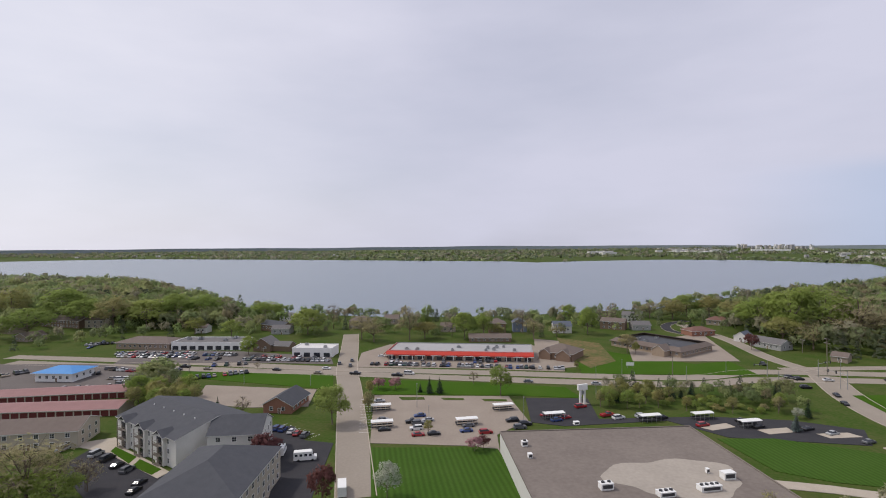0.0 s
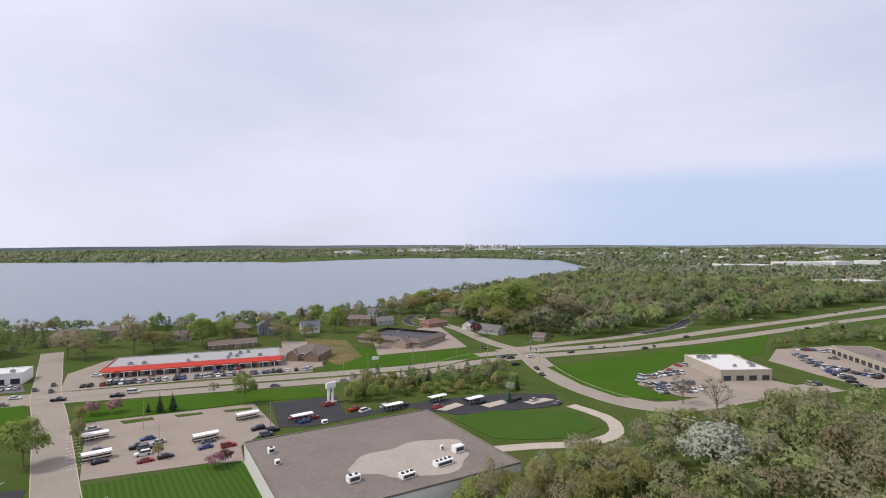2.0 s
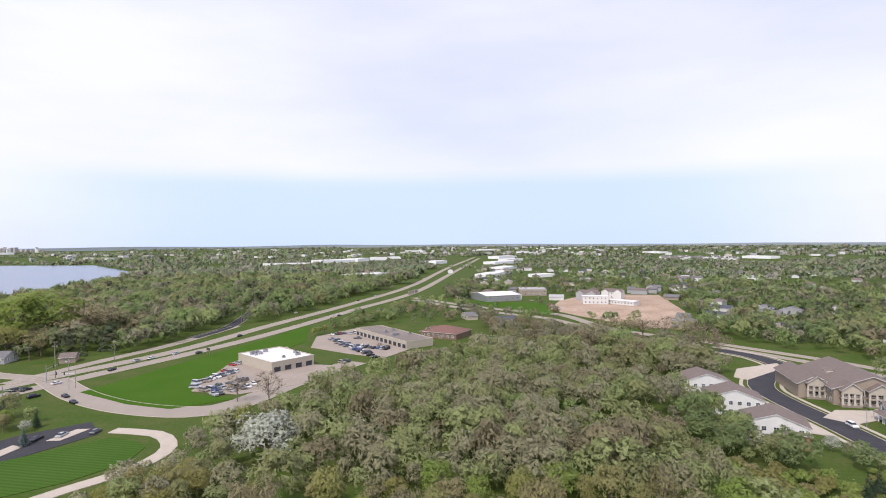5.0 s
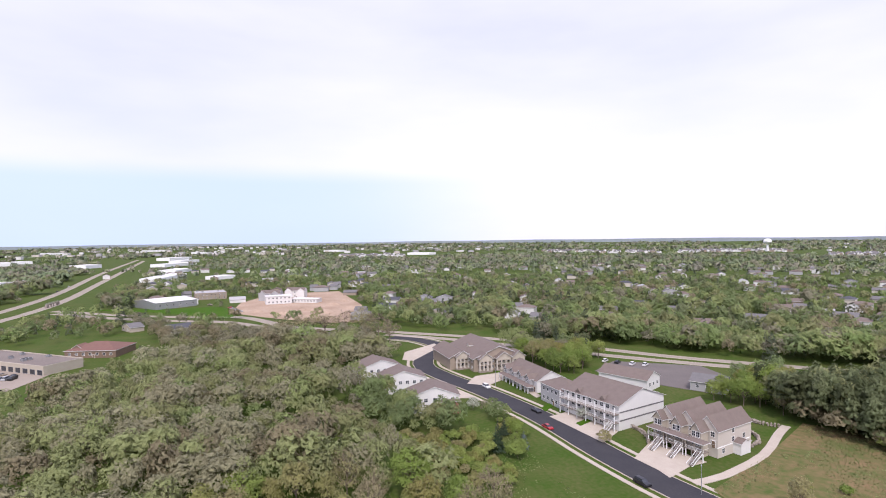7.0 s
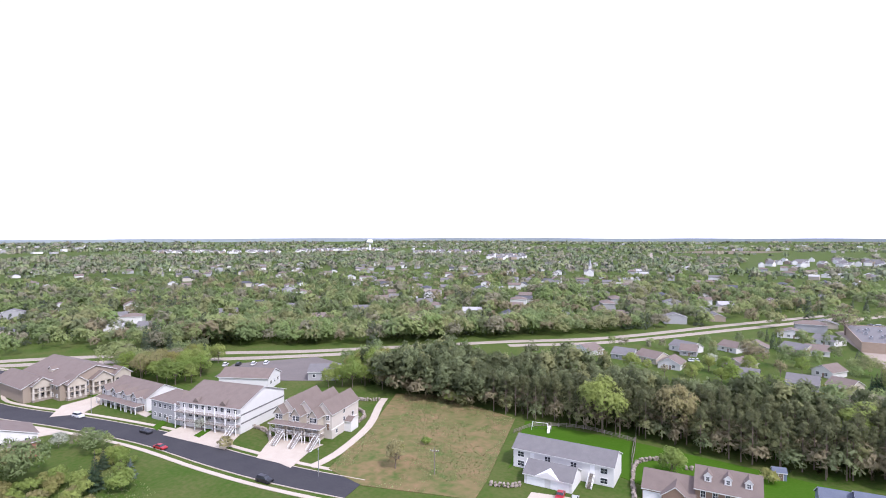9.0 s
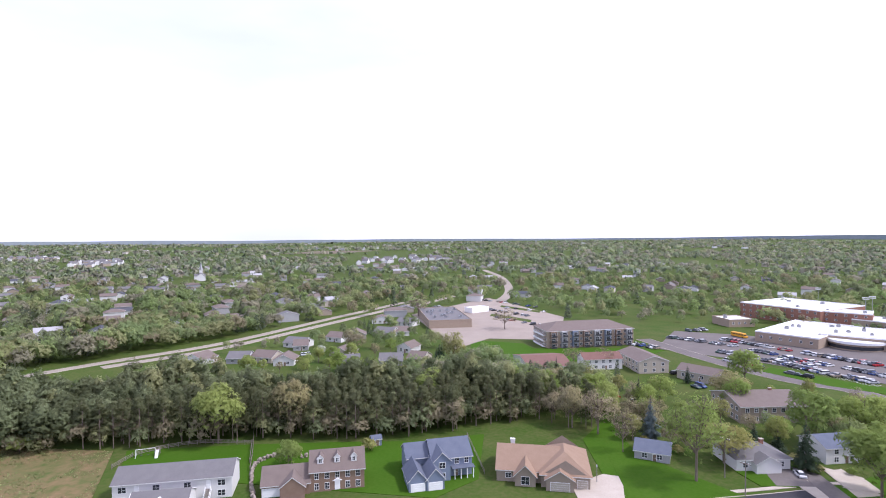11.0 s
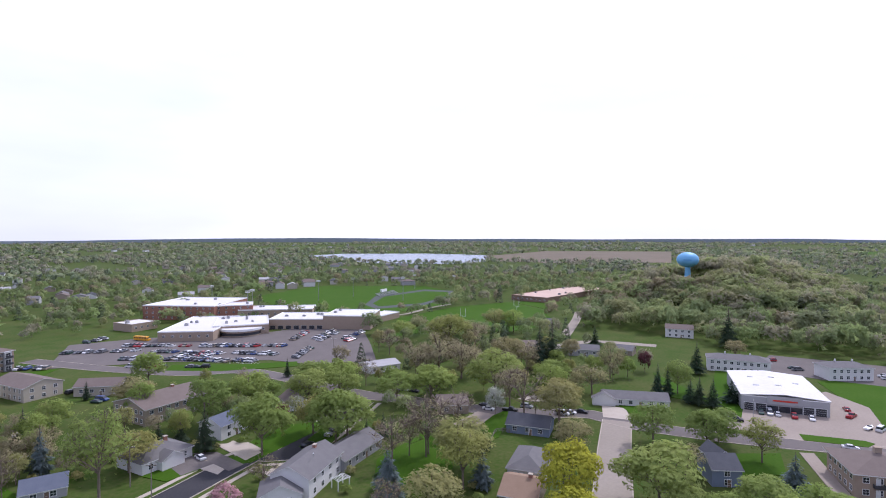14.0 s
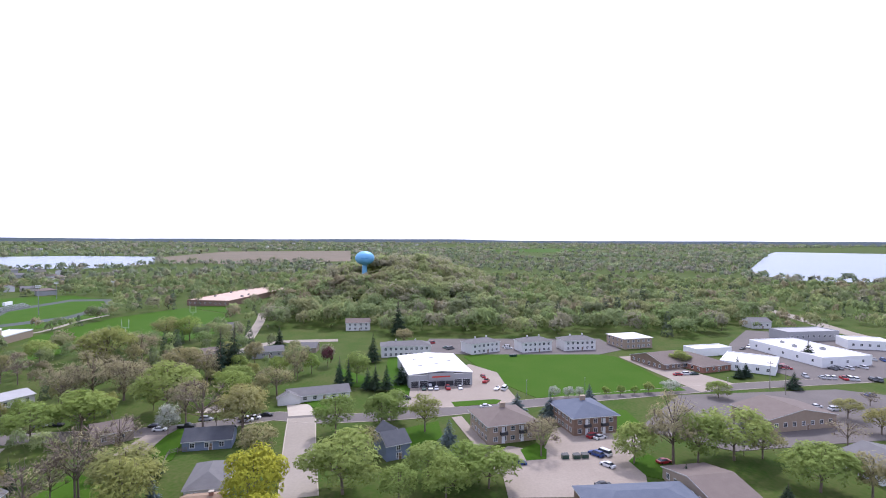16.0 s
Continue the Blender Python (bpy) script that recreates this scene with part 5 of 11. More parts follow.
def bay_apartment(x, y, rot, w, d, h, rh):
    """White block with three columns of balcony bays along its front."""
    ob = house(x, y, rot, w, d, h, "white_siding", "roof_dark", "gx", rh, 3, "", "apartment_house", "three-storey white apartment house with dark shingle roof and balcony bays", door=False, over=0.7)
    for i in range(3):
        u = (i - 1) * w * 0.31 - w * 0.02
        part("bay", boxes("bay", [(-2.6, 2.6, -1.0, 0, -0.2, h)], MAT["white_siding"]), ob, "", pose(u, -d / 2, 0))
        part("bay_roof", roof_mesh(5.2, 4.0, h, 1.5, "gy", "roof_dark", 0.5), ob, "", pose(u, -d / 2 + 0.7, 0))
        for k in range(3):
            z = k * h / 3
            part("recess", boxes("recess", [(-1.5, 1.5, -1.02, -1.0, z + 0.25, z + 2.5)], MAT["glass_dark"]), ob, "dark glazed balcony door", pose(u, -d / 2, 0))
            part("balcony", boxes("balcony", [(-1.7, 1.7, -2.3, -1.02, z + 0.1, z + 0.25)], MAT["wood_grey"]), ob, "", pose(u, -d / 2, 0))
            part("railing", boxes("railing", [(-1.7, 1.7, -2.32, -2.26, z + 1.1, z + 1.2), (-1.7, -1.62, -2.3, -1.0, z + 1.1, z + 1.2), (1.62, 1.7, -2.3, -1.0, z + 1.1, z + 1.2)] + [(-1.7 + j * 0.34, -1.65 + j * 0.34, -2.31, -2.27, z + 0.25, z + 1.1) for j in range(11)], MAT["wood_grey"]), ob, "", pose(u, -d / 2, 0))
            for s in (-3.7, 3.5):
                part("window", window_mesh(0.9, 1.5), ob, "", pose(u + s, -d / 2, z + 1.6))
        for s in (-1.7, 1.7):
            part("post", boxes("post", [(-0.1, 0.1, -0.1, 0.1, -0.2, h - 0.3)], MAT["wood_grey"]), ob, "", pose(u + s, -d / 2 - 2.2, 0))
    for k in range(5):
        part("roof_vent", boxes("roof_vent", [(-0.15, 0.15, -0.15, 0.15, 0, 0.9)], MAT["white_paint"]), ob, "", pose((k - 2) * w * 0.17, -d * 0.16, h + rh * 0.6))
    return ob


def gable_apartment(x, y, rot, w, d, h, rh):
    """Tan apartment house: broad roof, front gables over two-storey loggias on columns, stone base."""
    ob = house(x, y, rot, w, d - 4, h, "tan_siding", "roof_brown", "gy", rh, 2, "lr", "apartment_house", "tan apartment house with broad brown gable roof, loggias and stone base", door=False, over=0.9, gap=3.4)
    Y = -d / 2 + 2
    part("wall", body_mesh(w * 0.46, d * 0.66, h * 0.92, rh * 0.62, "gy", MAT["tan_siding"]), ob, "", pose(-w * 0.62, d * 0.08, 0))
    part("roof", roof_mesh(w * 0.46, d * 0.66, h * 0.92, rh * 0.62, "gy", "roof_brown", 0.8), ob, "", pose(-w * 0.62, d * 0.08, 0))
    for k, u in enumerate((-0.62, -0.3, 0.06, 0.36)):
        c, front, ww = u * w, (Y - 2.6 if k else d * 0.08 - d * 0.33 - 1.6), w * (0.26 if k != 2 else 0.3)
        part("stone_base", boxes("stone_base", [(c - ww / 2, c + ww / 2, front, front + 2.8, -0.2, 1.0)], MAT["stone"]), ob, "stone-clad base wall")
        part("slab", boxes("slab", [(c - ww / 2, c + ww / 2, front, front + 2.7, h * 0.5, h * 0.5 + 0.3)], MAT["cream_siding"]), ob)
        part("pediment", body_mesh(ww, 0.4, 1.2, rh * 0.5, "gy", MAT["cream_siding"]), ob, "cream pediment over the loggias", pose(c, front + 0.2, h - 1.0))
        part("roof", roof_mesh(ww, 7.0, h + 0.2, rh * 0.5, "gy", "roof_brown", 0.5), ob, "", pose(c, front + 3.2, 0))
        for e in (-1, -0.33, 0.33, 1):
            part("column", boxes("column", [(-0.32, 0.32, -0.32, 0.32, 0.9, h - 0.9), (-0.42, 0.42, -0.42, 0.42, 0.8, 1.6)], MAT["pale_siding"]), ob, "", pose(c + e * (ww / 2 - 0.4), front + 0.4, 0))
        for z in (1.0, h * 0.5 + 0.3):
            part("railing", boxes("railing", [(c - ww / 2, c + ww / 2, front + 0.1, front + 0.18, z + 0.8, z + 0.95), (c - ww / 2, c + ww / 2, front + 0.1, front + 0.18, z + 0.1, z + 0.2)] + [(c - ww / 2 + j * ww / 12, c - ww / 2 + j * ww / 12 + 0.08, front + 0.11, front + 0.17, z, z + 0.9) for j in range(12)], MAT["cream_siding"]), ob)
            part("balcony_door", window_mesh(2.2, 1.9), ob, "dark glazed balcony door", pose(c, (Y if k else d * 0.08 - d * 0.33) - 0.02, z + 1.1))
    for e in (-0.13, 0.2, 0.45):
        for z in (1.9, h * 0.75):
            part("window", window_mesh(1.3, 1.5), ob, "", pose(e * w, Y, z))
    part("dormer", body_mesh(2.2, 3, 1.7, 0.9, "gx", MAT["cream_siding"]), ob, "", pose(-w * 0.3, 0, h + rh * 0.25))
    part("dormer_roof", roof_mesh(2.2, 3, 1.7, 0.9, "gx", "roof_brown", 0.3), ob, "", pose(-w * 0.3, 0, h + rh * 0.25))
    return ob


def porch_terrace(x, y, rot, w, d):
    """Low terrace: brown roof down to the porches, small gables over the doors, white gable ends."""
    ob = house(x, y, rot, w, d, 5.0, "white_siding", "roof_brown", "gx", 3.6, 2, "rl", "terrace_house", "white terrace house with brown roof, porches and small front gables", door=False, gap=4.0)
    for i in range(4):
        u = (i - 1.5) * w / 4
        part("gable", body_mesh(3.6, 2.6, 5.4, 1.7, "gy", MAT["grey_siding"]), ob, "", pose(u - 1.2, -d / 2 - 0.6, 0))
        part("gable_roof", roof_mesh(3.6, 5.4, 5.4, 1.7, "gy", "roof_brown", 0.35), ob, "", pose(u - 1.2, -d / 2 + 0.6, 0))
        part("window", window_mesh(1.4, 1.3), ob, "", pose(u - 1.2, -d / 2 - 1.92, 4.5))
        part("porch_roof", roof_mesh(w / 4 * 0.94, 3.4, 2.7, 0.9, "hip", "roof_brown", 0.3), ob, "", pose(u, -d / 2 - 2.6, 0))
        for e in (-1, 0.1, 1):
            part("porch_post", boxes("porch_post", [(-0.14, 0.14, -0.14, 0.14, 0, 2.7)], MAT["white_paint"]), ob, "", pose(u + e * w / 8 * 0.86, -d / 2 - 4.0, 0))
        part("door", door_mesh(1.0, 2.1, "brown_siding"), ob, "", pose(u + 1.6, -d / 2, 0.1))
        part("window", window_mesh(1.6, 1.4), ob, "", pose(u - 1.2, -d / 2 - 1.92, 1.5))
    return ob


def stall_lines(x0, y0, x1, y1, n, length, side=1):
    """Painted lines between parking stalls."""
    u = Vector((x1 - x0, y1 - y0, 0))
    L = u.length
    it = [(i * L / n - 0.06, i * L / n + 0.06, min(0, side * length), max(0, side * length), 0.0, 0.012) for i in range(n + 1)]
    ob = tagged(new("parking_lines", boxes("parking_lines", it, MAT["white_paint"]).copy()), "", "markings", "", "structure")
    ob.matrix_world = pose(x0, y0, 0.085, 0, 0, math.degrees(math.atan2(u.y, u.x)))
    return ob


def tufts(poly, spacing, material, label, hmin=0.4, hmax=0.9):
    """Tussocks and low herbs on rough ground, one mesh."""
    x, y = scatter(poly, spacing)
    k = np.array([noise.noise((a * 0.05, b * 0.05, 8)) + 0.6 * noise.noise((a * 0.2, b * 0.2, 3)) for a, b in zip(x, y)]) > -0.12
    x, y = x[k], y[k]
    n = len(x)
    s, g = RNG.uniform(hmin, hmax, n)[:, None], RNG.uniform(0, 6.28, n)
    c, t = np.stack([x, y, 0.05 + 0 * x], 1), np.stack([np.cos(g), np.sin(g), 0 * g], 1)
    up = np.stack([RNG.normal(size=n) * 0.5, RNG.normal(size=n) * 0.5, 0 * g + 1], 1)
    v = np.stack([c - t * s, c + t * s, c + up * s], 1).reshape(-1, 3)
    tagged(new("grass_tufts", np_mesh("grass_tufts", v, MAT[material])), label, "grass", "", "stuff")


def garden_shed(x, y, rot):
    return house(x, y, rot, 3.2, 2.6, 2.2, "blue_siding", "roof_slate_blue", "gx", 0.9, 1, "f", "garden_shed", "small blue-grey garden shed with white window", gap=1.4, win=(0.7, 0.7), over=0.25)


def playset(x, y, rot):
    ob = thing("playset", x, y, 0, rot, "white swing set with ladder and slide on a lawn", "playset")
    v, f = [], []
    limb(v, f, (-2.6, 0, 2.4), (2.6, 0, 2.4), 0.07, 0.07)
    part("beam", mesh_of("beam", v, f, MAT["white_paint"]), ob)
    for s in (-2.6, 2.6):
        for q in (-1.2, 1.2):
            v, f = [], []
            limb(v, f, (s, 0, 2.4), (s, q, 0), 0.06, 0.06)
            part("leg", mesh_of("leg", v, f, MAT["white_paint"]), ob)
    for s in (-1.2, 0.6):
        part("swing", boxes("swing", [(-0.3, 0.3, -0.15, 0.15, 0.5, 0.56), (-0.3, -0.27, -0.02, 0.02, 0.56, 2.4), (0.27, 0.3, -0.02, 0.02, 0.56, 2.4)], MAT["dark_metal"]), ob, "", pose(s, 0, 0))
    part("slide", boxes("slide", [(-0.35, 0.35, -3.0, 0, -0.05, 0.05), (-0.4, -0.35, -3.0, 0, -0.05, 0.25), (0.35, 0.4, -3.0, 0, -0.05, 0.25)], MAT["white_paint"]), ob, "white plastic slide", pose(3.2, 0, 1.6) @ pose(0, 0, 0, 30))
    part("platform", boxes("platform", [(-0.6, 0.6, 0, 1.2, 1.45, 1.6), (-0.6, -0.5, 0, 0.1, 0, 2.6), (0.5, 0.6, 0, 0.1, 0, 2.6), (-0.6, -0.5, 1.1, 1.2, 0, 2.6), (0.5, 0.6, 1.1, 1.2, 0, 2.6)], MAT["wood_grey"]), ob, "", pose(3.2, 0, 0))
    return ob


def traffic_signal(x, y, rot, h=6.5, arm=9.0):
    ob = thing("traffic_signal", x, y, 0, rot, "grey traffic signal pole with long arm over the road", "traffic light", "traffic signals")
    v, f = [], []
    limb(v, f, (0, 0, -0.2), (0, 0, h + 2), 0.16, 0.11, 8)
    part("pole", mesh_of("pole", v, f, MAT["metal_grey"]), ob)
    v, f = [], []
    limb(v, f, (0, 0, h), (arm, 0, h + 0.4), 0.11, 0.06)
    part("arm", mesh_of("arm", v, f, MAT["metal_grey"]), ob)
    for u in (0.55, 0.95):
        part("signal_head", boxes("signal_head", [(-0.2, 0.2, -0.15, 0.15, -0.6, 0.6), (-0.28, 0.28, -0.02, 0.02, -0.7, 0.7)], MAT["dark_metal"]), ob, "", pose(arm * u, 0, h + 0.2))
    return ob


def board_sign(x, y, rot, w, h, z, m="white_paint", name="board_sign", label="blank white board sign on two posts"):
    ob = thing(name, x, y, 0, rot, label, "sign")
    part("board", boxes("board", [(-w / 2, w / 2, -0.06, 0.06, z, z + h)], MAT[m]), ob)
    for s in (-1, 1):
        part("post", boxes("post", [(-0.08, 0.08, 0.06, 0.2, -0.2, z + h * 0.8)], MAT["metal_grey"]), ob, "", pose(s * w * 0.35, 0, 0))
    return ob


def goal_posts(x, y, rot):
    ob = thing("goal_posts", x, y, 0, rot, "white tubular football goal posts on grass", "goal")
    for s, z0, z1 in ((0, -0.2, 3.0), (-2.8, 3.0, 9.0), (2.8, 3.0, 9.0)):
        v, f = [], []
        limb(v, f, (s, 0, z0), (s, 0, z1), 0.12, 0.1)
        part("upright", mesh_of("upright", v, f, MAT["white_paint"]), ob)
    v, f = [], []
    limb(v, f, (-2.9, 0, 3.0), (2.9, 0, 3.0), 0.12, 0.12)
    part("crossbar", mesh_of("crossbar", v, f, MAT["white_paint"]), ob)
    return ob


def pergola(x, y, rot):
    ob = thing("pergola", x, y, 0, rot, "white wooden pergola beside a garden", "pergola")
    for sx in (-1.8, 1.8):
        for sy in (-1.4, 1.4):
            part("post", boxes("post", [(-0.1, 0.1, -0.1, 0.1, -0.2, 2.4)], MAT["white_paint"]), ob, "", pose(sx, sy, 0))
    for sy in (-1.4, 1.4):
        part("beam", boxes("beam", [(-2.2, 2.2, -0.06, 0.06, 2.4, 2.6)], MAT["white_paint"]), ob, "", pose(0, sy, 0))
    slat = boxes("slat", [(-0.04, 0.04, -1.8, 1.8, 2.6, 2.72)], MAT["white_paint"])
    for i in range(8):
        part("slat", slat, ob, "", pose(-1.9 + i * 0.54, 0, 0))
    return ob


def boat_trailer(x, y, rot):
    ob = thing("boat_trailer", x, y, 0.07, rot, "white motor boat on a trailer parked on the drive", "boat")
    v = [(-2.6, -0.9, 0.9), (1.2, -0.9, 0.9), (2.9, 0, 1.0), (1.2, 0.9, 0.9), (-2.6, 0.9, 0.9), (-2.6, -0.6, 0.4), (1.2, -0.5, 0.4), (2.2, 0, 0.5), (1.2, 0.5, 0.4), (-2.6, 0.6, 0.4)]
    f = [(0, 1, 2, 3, 4), (5, 9, 8, 7, 6)] + [(i, 5 + i, 5 + (i + 1) % 5, (i + 1) % 5) for i in range(5)]
    part("hull", mesh_of("hull", v, f, MAT["white_paint"]), ob)
    part("windscreen", boxes("windscreen", [(0.2, 0.3, -0.7, 0.7, 0.9, 1.35)], MAT["glass_dark"]), ob)
    for s in (-1, 1):
        part("wheel", CARS["sedan"][2], ob, "", pose(-0.6, s * 0.95, 0.34))
    part("drawbar", boxes("drawbar", [(-2.4, 3.8, -0.06, 0.06, 0.3, 0.38)], MAT["metal_grey"]), ob)
    return ob


def church(x, y, rot, h):
    ob = house(x, y, rot, 12, 26, 7, "white_siding", "roof_grey", "gy", 4.5, 1, "f", "church", "distant white church with pointed spire", gap=4)
    part("tower", boxes("tower", [(-2.2, 2.2, -2.2, 2.2, 0, h * 0.55)], MAT["white_siding"]), ob, "", pose(0, -12, 0))
    v, f = [], []
    limb(v, f, (0, 0, h * 0.55), (0, 0, h), 3.0, 0.1, 4)
    part("spire", mesh_of("spire", v, f, MAT["grey_siding"]), ob, "", pose(0, -12, 0))
    return ob


def bridge(x, y, rot, w, h):
    """Concrete overpass side: deck beam, railing, piers and abutments over the lower road."""
    ob = thing("bridge", x, y, 0, rot, "concrete highway bridge with piers and steel railing", "bridge")
    part("deck_beam", boxes("deck_beam", [(-w / 2, w / 2, -0.6, 0.6, h, h + 1.2)], MAT["concrete_road"]), ob)
    part("railing", boxes("railing", [(-w / 2, w / 2, -0.5, -0.4, h + 1.9, h + 2.0)] + [(-w / 2 + i * w / 12 - 0.06, -w / 2 + i * w / 12 + 0.06, -0.5, -0.4, h + 1.2, h + 1.9) for i in range(13)], MAT["metal_grey"]), ob)
    for u in (-0.32, -0.1, 0.1, 0.32):
        part("pier", boxes("pier", [(-0.5, 0.5, -0.4, 0.6, -0.3, h)], MAT["concrete_road"]), ob, "", pose(u * w, 0, 0))
    for s in (-1, 1):
        part("abutment", boxes("abutment", [(-2.5, 2.5, -0.8, 0.8, -0.3, h)], MAT["stone"]), ob, "", pose(s * (w / 2 - 2.0), 0.1, 0))
    return ob


def school_drum(x, y, r, h):
    ob = thing("school_entrance", x, y, 0, 0, "round tan school entrance hall with white flat roof", "building")
    for nm, r0, z0, z1, m in (("wall", r, -0.3, h - 1.4, "tan_brick"), ("window_band", r + 0.06, 0.8, 2.6, "glass_dark"), ("fascia", r + 0.8, h - 1.4, h, "white_paint")):
        v, f = [], []
        limb(v, f, (0, 0, z0), (0, 0, z1), r0, r0, 40)
        f += [tuple(range(40, 80)), tuple(reversed(range(40)))]
        part(nm, mesh_of(nm, v, f, MAT[m]), ob)
    part("roof", mesh_of("roof", [(math.cos(2 * math.pi * i / 40) * (r + 0.3), math.sin(2 * math.pi * i / 40) * (r + 0.3), h + 0.05) for i in range(40)], [tuple(range(40))], MAT["white_membrane"]), ob)
    return ob


def garage_store(x, y, rot, w, d):
    ob = flat_block(x, y, rot, w, d, 5.6, "grey_siding", "white_membrane", "tyre_workshop", "grey workshop with white metal roof and garage bays", units=0, faces="", band="white_paint", parapet=0.12)
    part("ridge_roof", roof_mesh(w, d, 5.75, 1.1, "gy", "white_membrane", 0.3), ob, "white low-pitched metal roof")
    for i in range(7):
        if i in (2, 3, 4):
            part("shop_window", window_mesh(3.6, 2.2, "metal_grey", False), ob, "", pose((i - 3) * w / 7.4, -d / 2, 1.4))
        else:
            part("garage_door", door_mesh(3.4, 3.0, "dark_metal", 4), ob, "", pose((i - 3) * w / 7.4, -d / 2, 0))
    part("sign_panel", boxes("sign_panel", [(-w * 0.2, w * 0.2, -0.5, 0, 3.2, 6.2)], MAT["grey_siding"]), ob, "", pose(0, -d / 2, 0))
    part("sign_bars", boxes("sign_bars", [(-w * 0.14, w * 0.14, -0.57, -0.51, 4.3, 4.9)], MAT["red_metal"]), ob, "red bar sign", pose(0, -d / 2, 0))
    for sx, sy in ((-0.25, -0.15), (0.02, -0.15), (-0.25, 0.2), (0.02, 0.2), (0.28, 0.05)):
        part("skylight", boxes("skylight", [(-1, 1, -0.6, 0.6, 0, 0.35)], MAT["metal_grey"]), ob, "", pose(sx * w, sy * d, 6.9 - abs(sx) * 2.2))
    return ob


def four_flat(x, y, rot, w, d, h):
    ob = house(x, y, rot, w, d, h, "white_siding", "roof_grey", "hip", 2.2, 2, "f", "apartment_house", "white two-storey apartment house with grey hipped roof", gap=2.7, group="white apartment houses")
    for s in (-1, 1):
        part("chimney", boxes("chimney", [(-0.3, 0.3, -0.3, 0.3, 0, 1.3)], MAT["white_siding"]), ob, "", pose(s * w * 0.2, 0, h + 1.8))
    return ob


def brick_four_flat(x, y, rot, w, d, h, roof_m, wall):
    ob = house(x, y, rot, w, d, h, wall, roof_m, "hip", 3.2, 2, "fl", "apartment_house", "two-storey brick apartment house with hipped roof and small balconies", gap=2.8, over=0.9, door=False, group="brick apartment houses")
    part("chimney", boxes("chimney", [(-0.8, 0.8, -0.6, 0.6, 0, 1.8), (-0.9, 0.9, -0.7, 0.7, 1.8, 1.95)], MAT["tan_brick"]), ob, "", pose(0, 0, h + 2.6))
    for s in (-1, 1):
        for k in range(2):
            part("door", door_mesh(0.9, 2.05, "white_paint"), ob, "", pose(s * w * 0.2, -d / 2, 0.1 + k * h / 2))
        part("balcony", boxes("balcony", [(-1.2, 1.2, -1.1, 0, 0, 0.12), (-1.2, 1.2, -1.1, -1.05, 0.12, 1.0), (-1.2, -1.15, -1.1, 0, 0.12, 1.0), (1.15, 1.2, -1.1, 0, 0.12, 1.0)], MAT["dark_metal"]), ob, "", pose(s * w * 0.2, -d / 2, h / 2))
    return ob


def soil_heap(x, y, r, h, seed):
    """A heap of dug soil with an uneven outline."""
    rr = random.Random(seed)
    v, f, n = [(0, 0, h)], [], 14
    for q, z in ((0.45, 0.7), (0.8, 0.28), (1.05, -0.1)):
        for k in range(n):
            a = 2 * math.pi * k / n
            e = q * r * rr.uniform(0.82, 1.15)
            v.append((math.cos(a) * e * 1.5, math.sin(a) * e, z * h * rr.uniform(0.85, 1.1) if z > 0 else z))
    f += [(0, 1 + k, 1 + (k + 1) % n) for k in range(n)]
    for b in (0, n):
        f += [(1 + b + k, 1 + b + n + k, 1 + b + n + (k + 1) % n, 1 + b + (k + 1) % n) for k in range(n)]
    ob = thing("soil_heap", x, y, 0.1, rr.uniform(0, 180), "heap of pale brown dug soil on the building site", "soil heap", "soil heaps")
    part("soil", mesh_of("soil", v, f, MAT["soil"], True), ob)
    return ob


# ---- street furniture and small things ----
def cart_shelter(x, y, rot, n=1):
    ob = thing("cart_shelter", x, y, 0.06, rot, "white canopy of a shopping cart shelter on posts", "shelter", "cart shelters")
    L = 8.0
    part("canopy", mesh_of("canopy", [(-L / 2, -1.5, 2.35), (L / 2, -1.5, 2.35), (L / 2, 1.5, 2.35), (-L / 2, 1.5, 2.35), (-L / 2, -1.5, 2.5), (L / 2, -1.5, 2.5), (L / 2, 1.5, 2.5), (-L / 2, 1.5, 2.5), (-L / 2, 0, 2.75), (L / 2, 0, 2.75)],
                           [(0, 3, 2, 1), (0, 1, 5, 4), (2, 3, 7, 6), (1, 2, 6, 9, 5), (3, 0, 4, 8, 7), (4, 5, 9, 8), (8, 9, 6, 7)], MAT["white_paint"]), ob)
    pm = boxes("post", [(-0.06, 0.06, -0.06, 0.06, 0, 2.4)], MAT["metal_grey"])
    for i in range(5):
        for s in (-1, 1):
            part("post", pm, ob, "", pose(-L / 2 + 0.3 + i * (L - 0.6) / 4, s * 1.3, 0))
    part("rail", boxes("rail", [(-L / 2, L / 2, -1.34, -1.26, 0.5, 1.0), (-L / 2, L / 2, 1.26, 1.34, 0.5, 1.0), (-L / 2, -L / 2 + 0.08, -1.3, 1.3, 0.5, 1.0)], MAT["dark_metal"]), ob)
    return ob


def pylon_sign(x, y, rot, h):
    ob = thing("pylon_sign", x, y, 0, rot, "tall blank white pylon sign on two columns", "sign")
    for s in (-1, 1):
        part("column", boxes("column", [(-0.35, 0.35, -0.35, 0.35, -0.2, h * 0.72)], MAT["white_paint"]), ob, "", pose(s * 1.0, 0, 0))
    part("panel", boxes("panel", [(-2.2, 2.2, -0.5, 0.5, h * 0.72, h), (-1.9, 1.9, -0.53, -0.5, h * 0.76, h * 0.96)], MAT["white_paint"]), ob)
    part("small_panel", boxes("small_panel", [(-0.9, 0.9, -0.3, 0.3, h * 0.5, h * 0.66)], MAT["metal_grey"]), ob)
    part("base", boxes("base", [(-2.6, 2.6, -1.2, 1.2, -0.2, 0.3)], MAT["pavement"]), ob)
    return ob


LAMP = {}


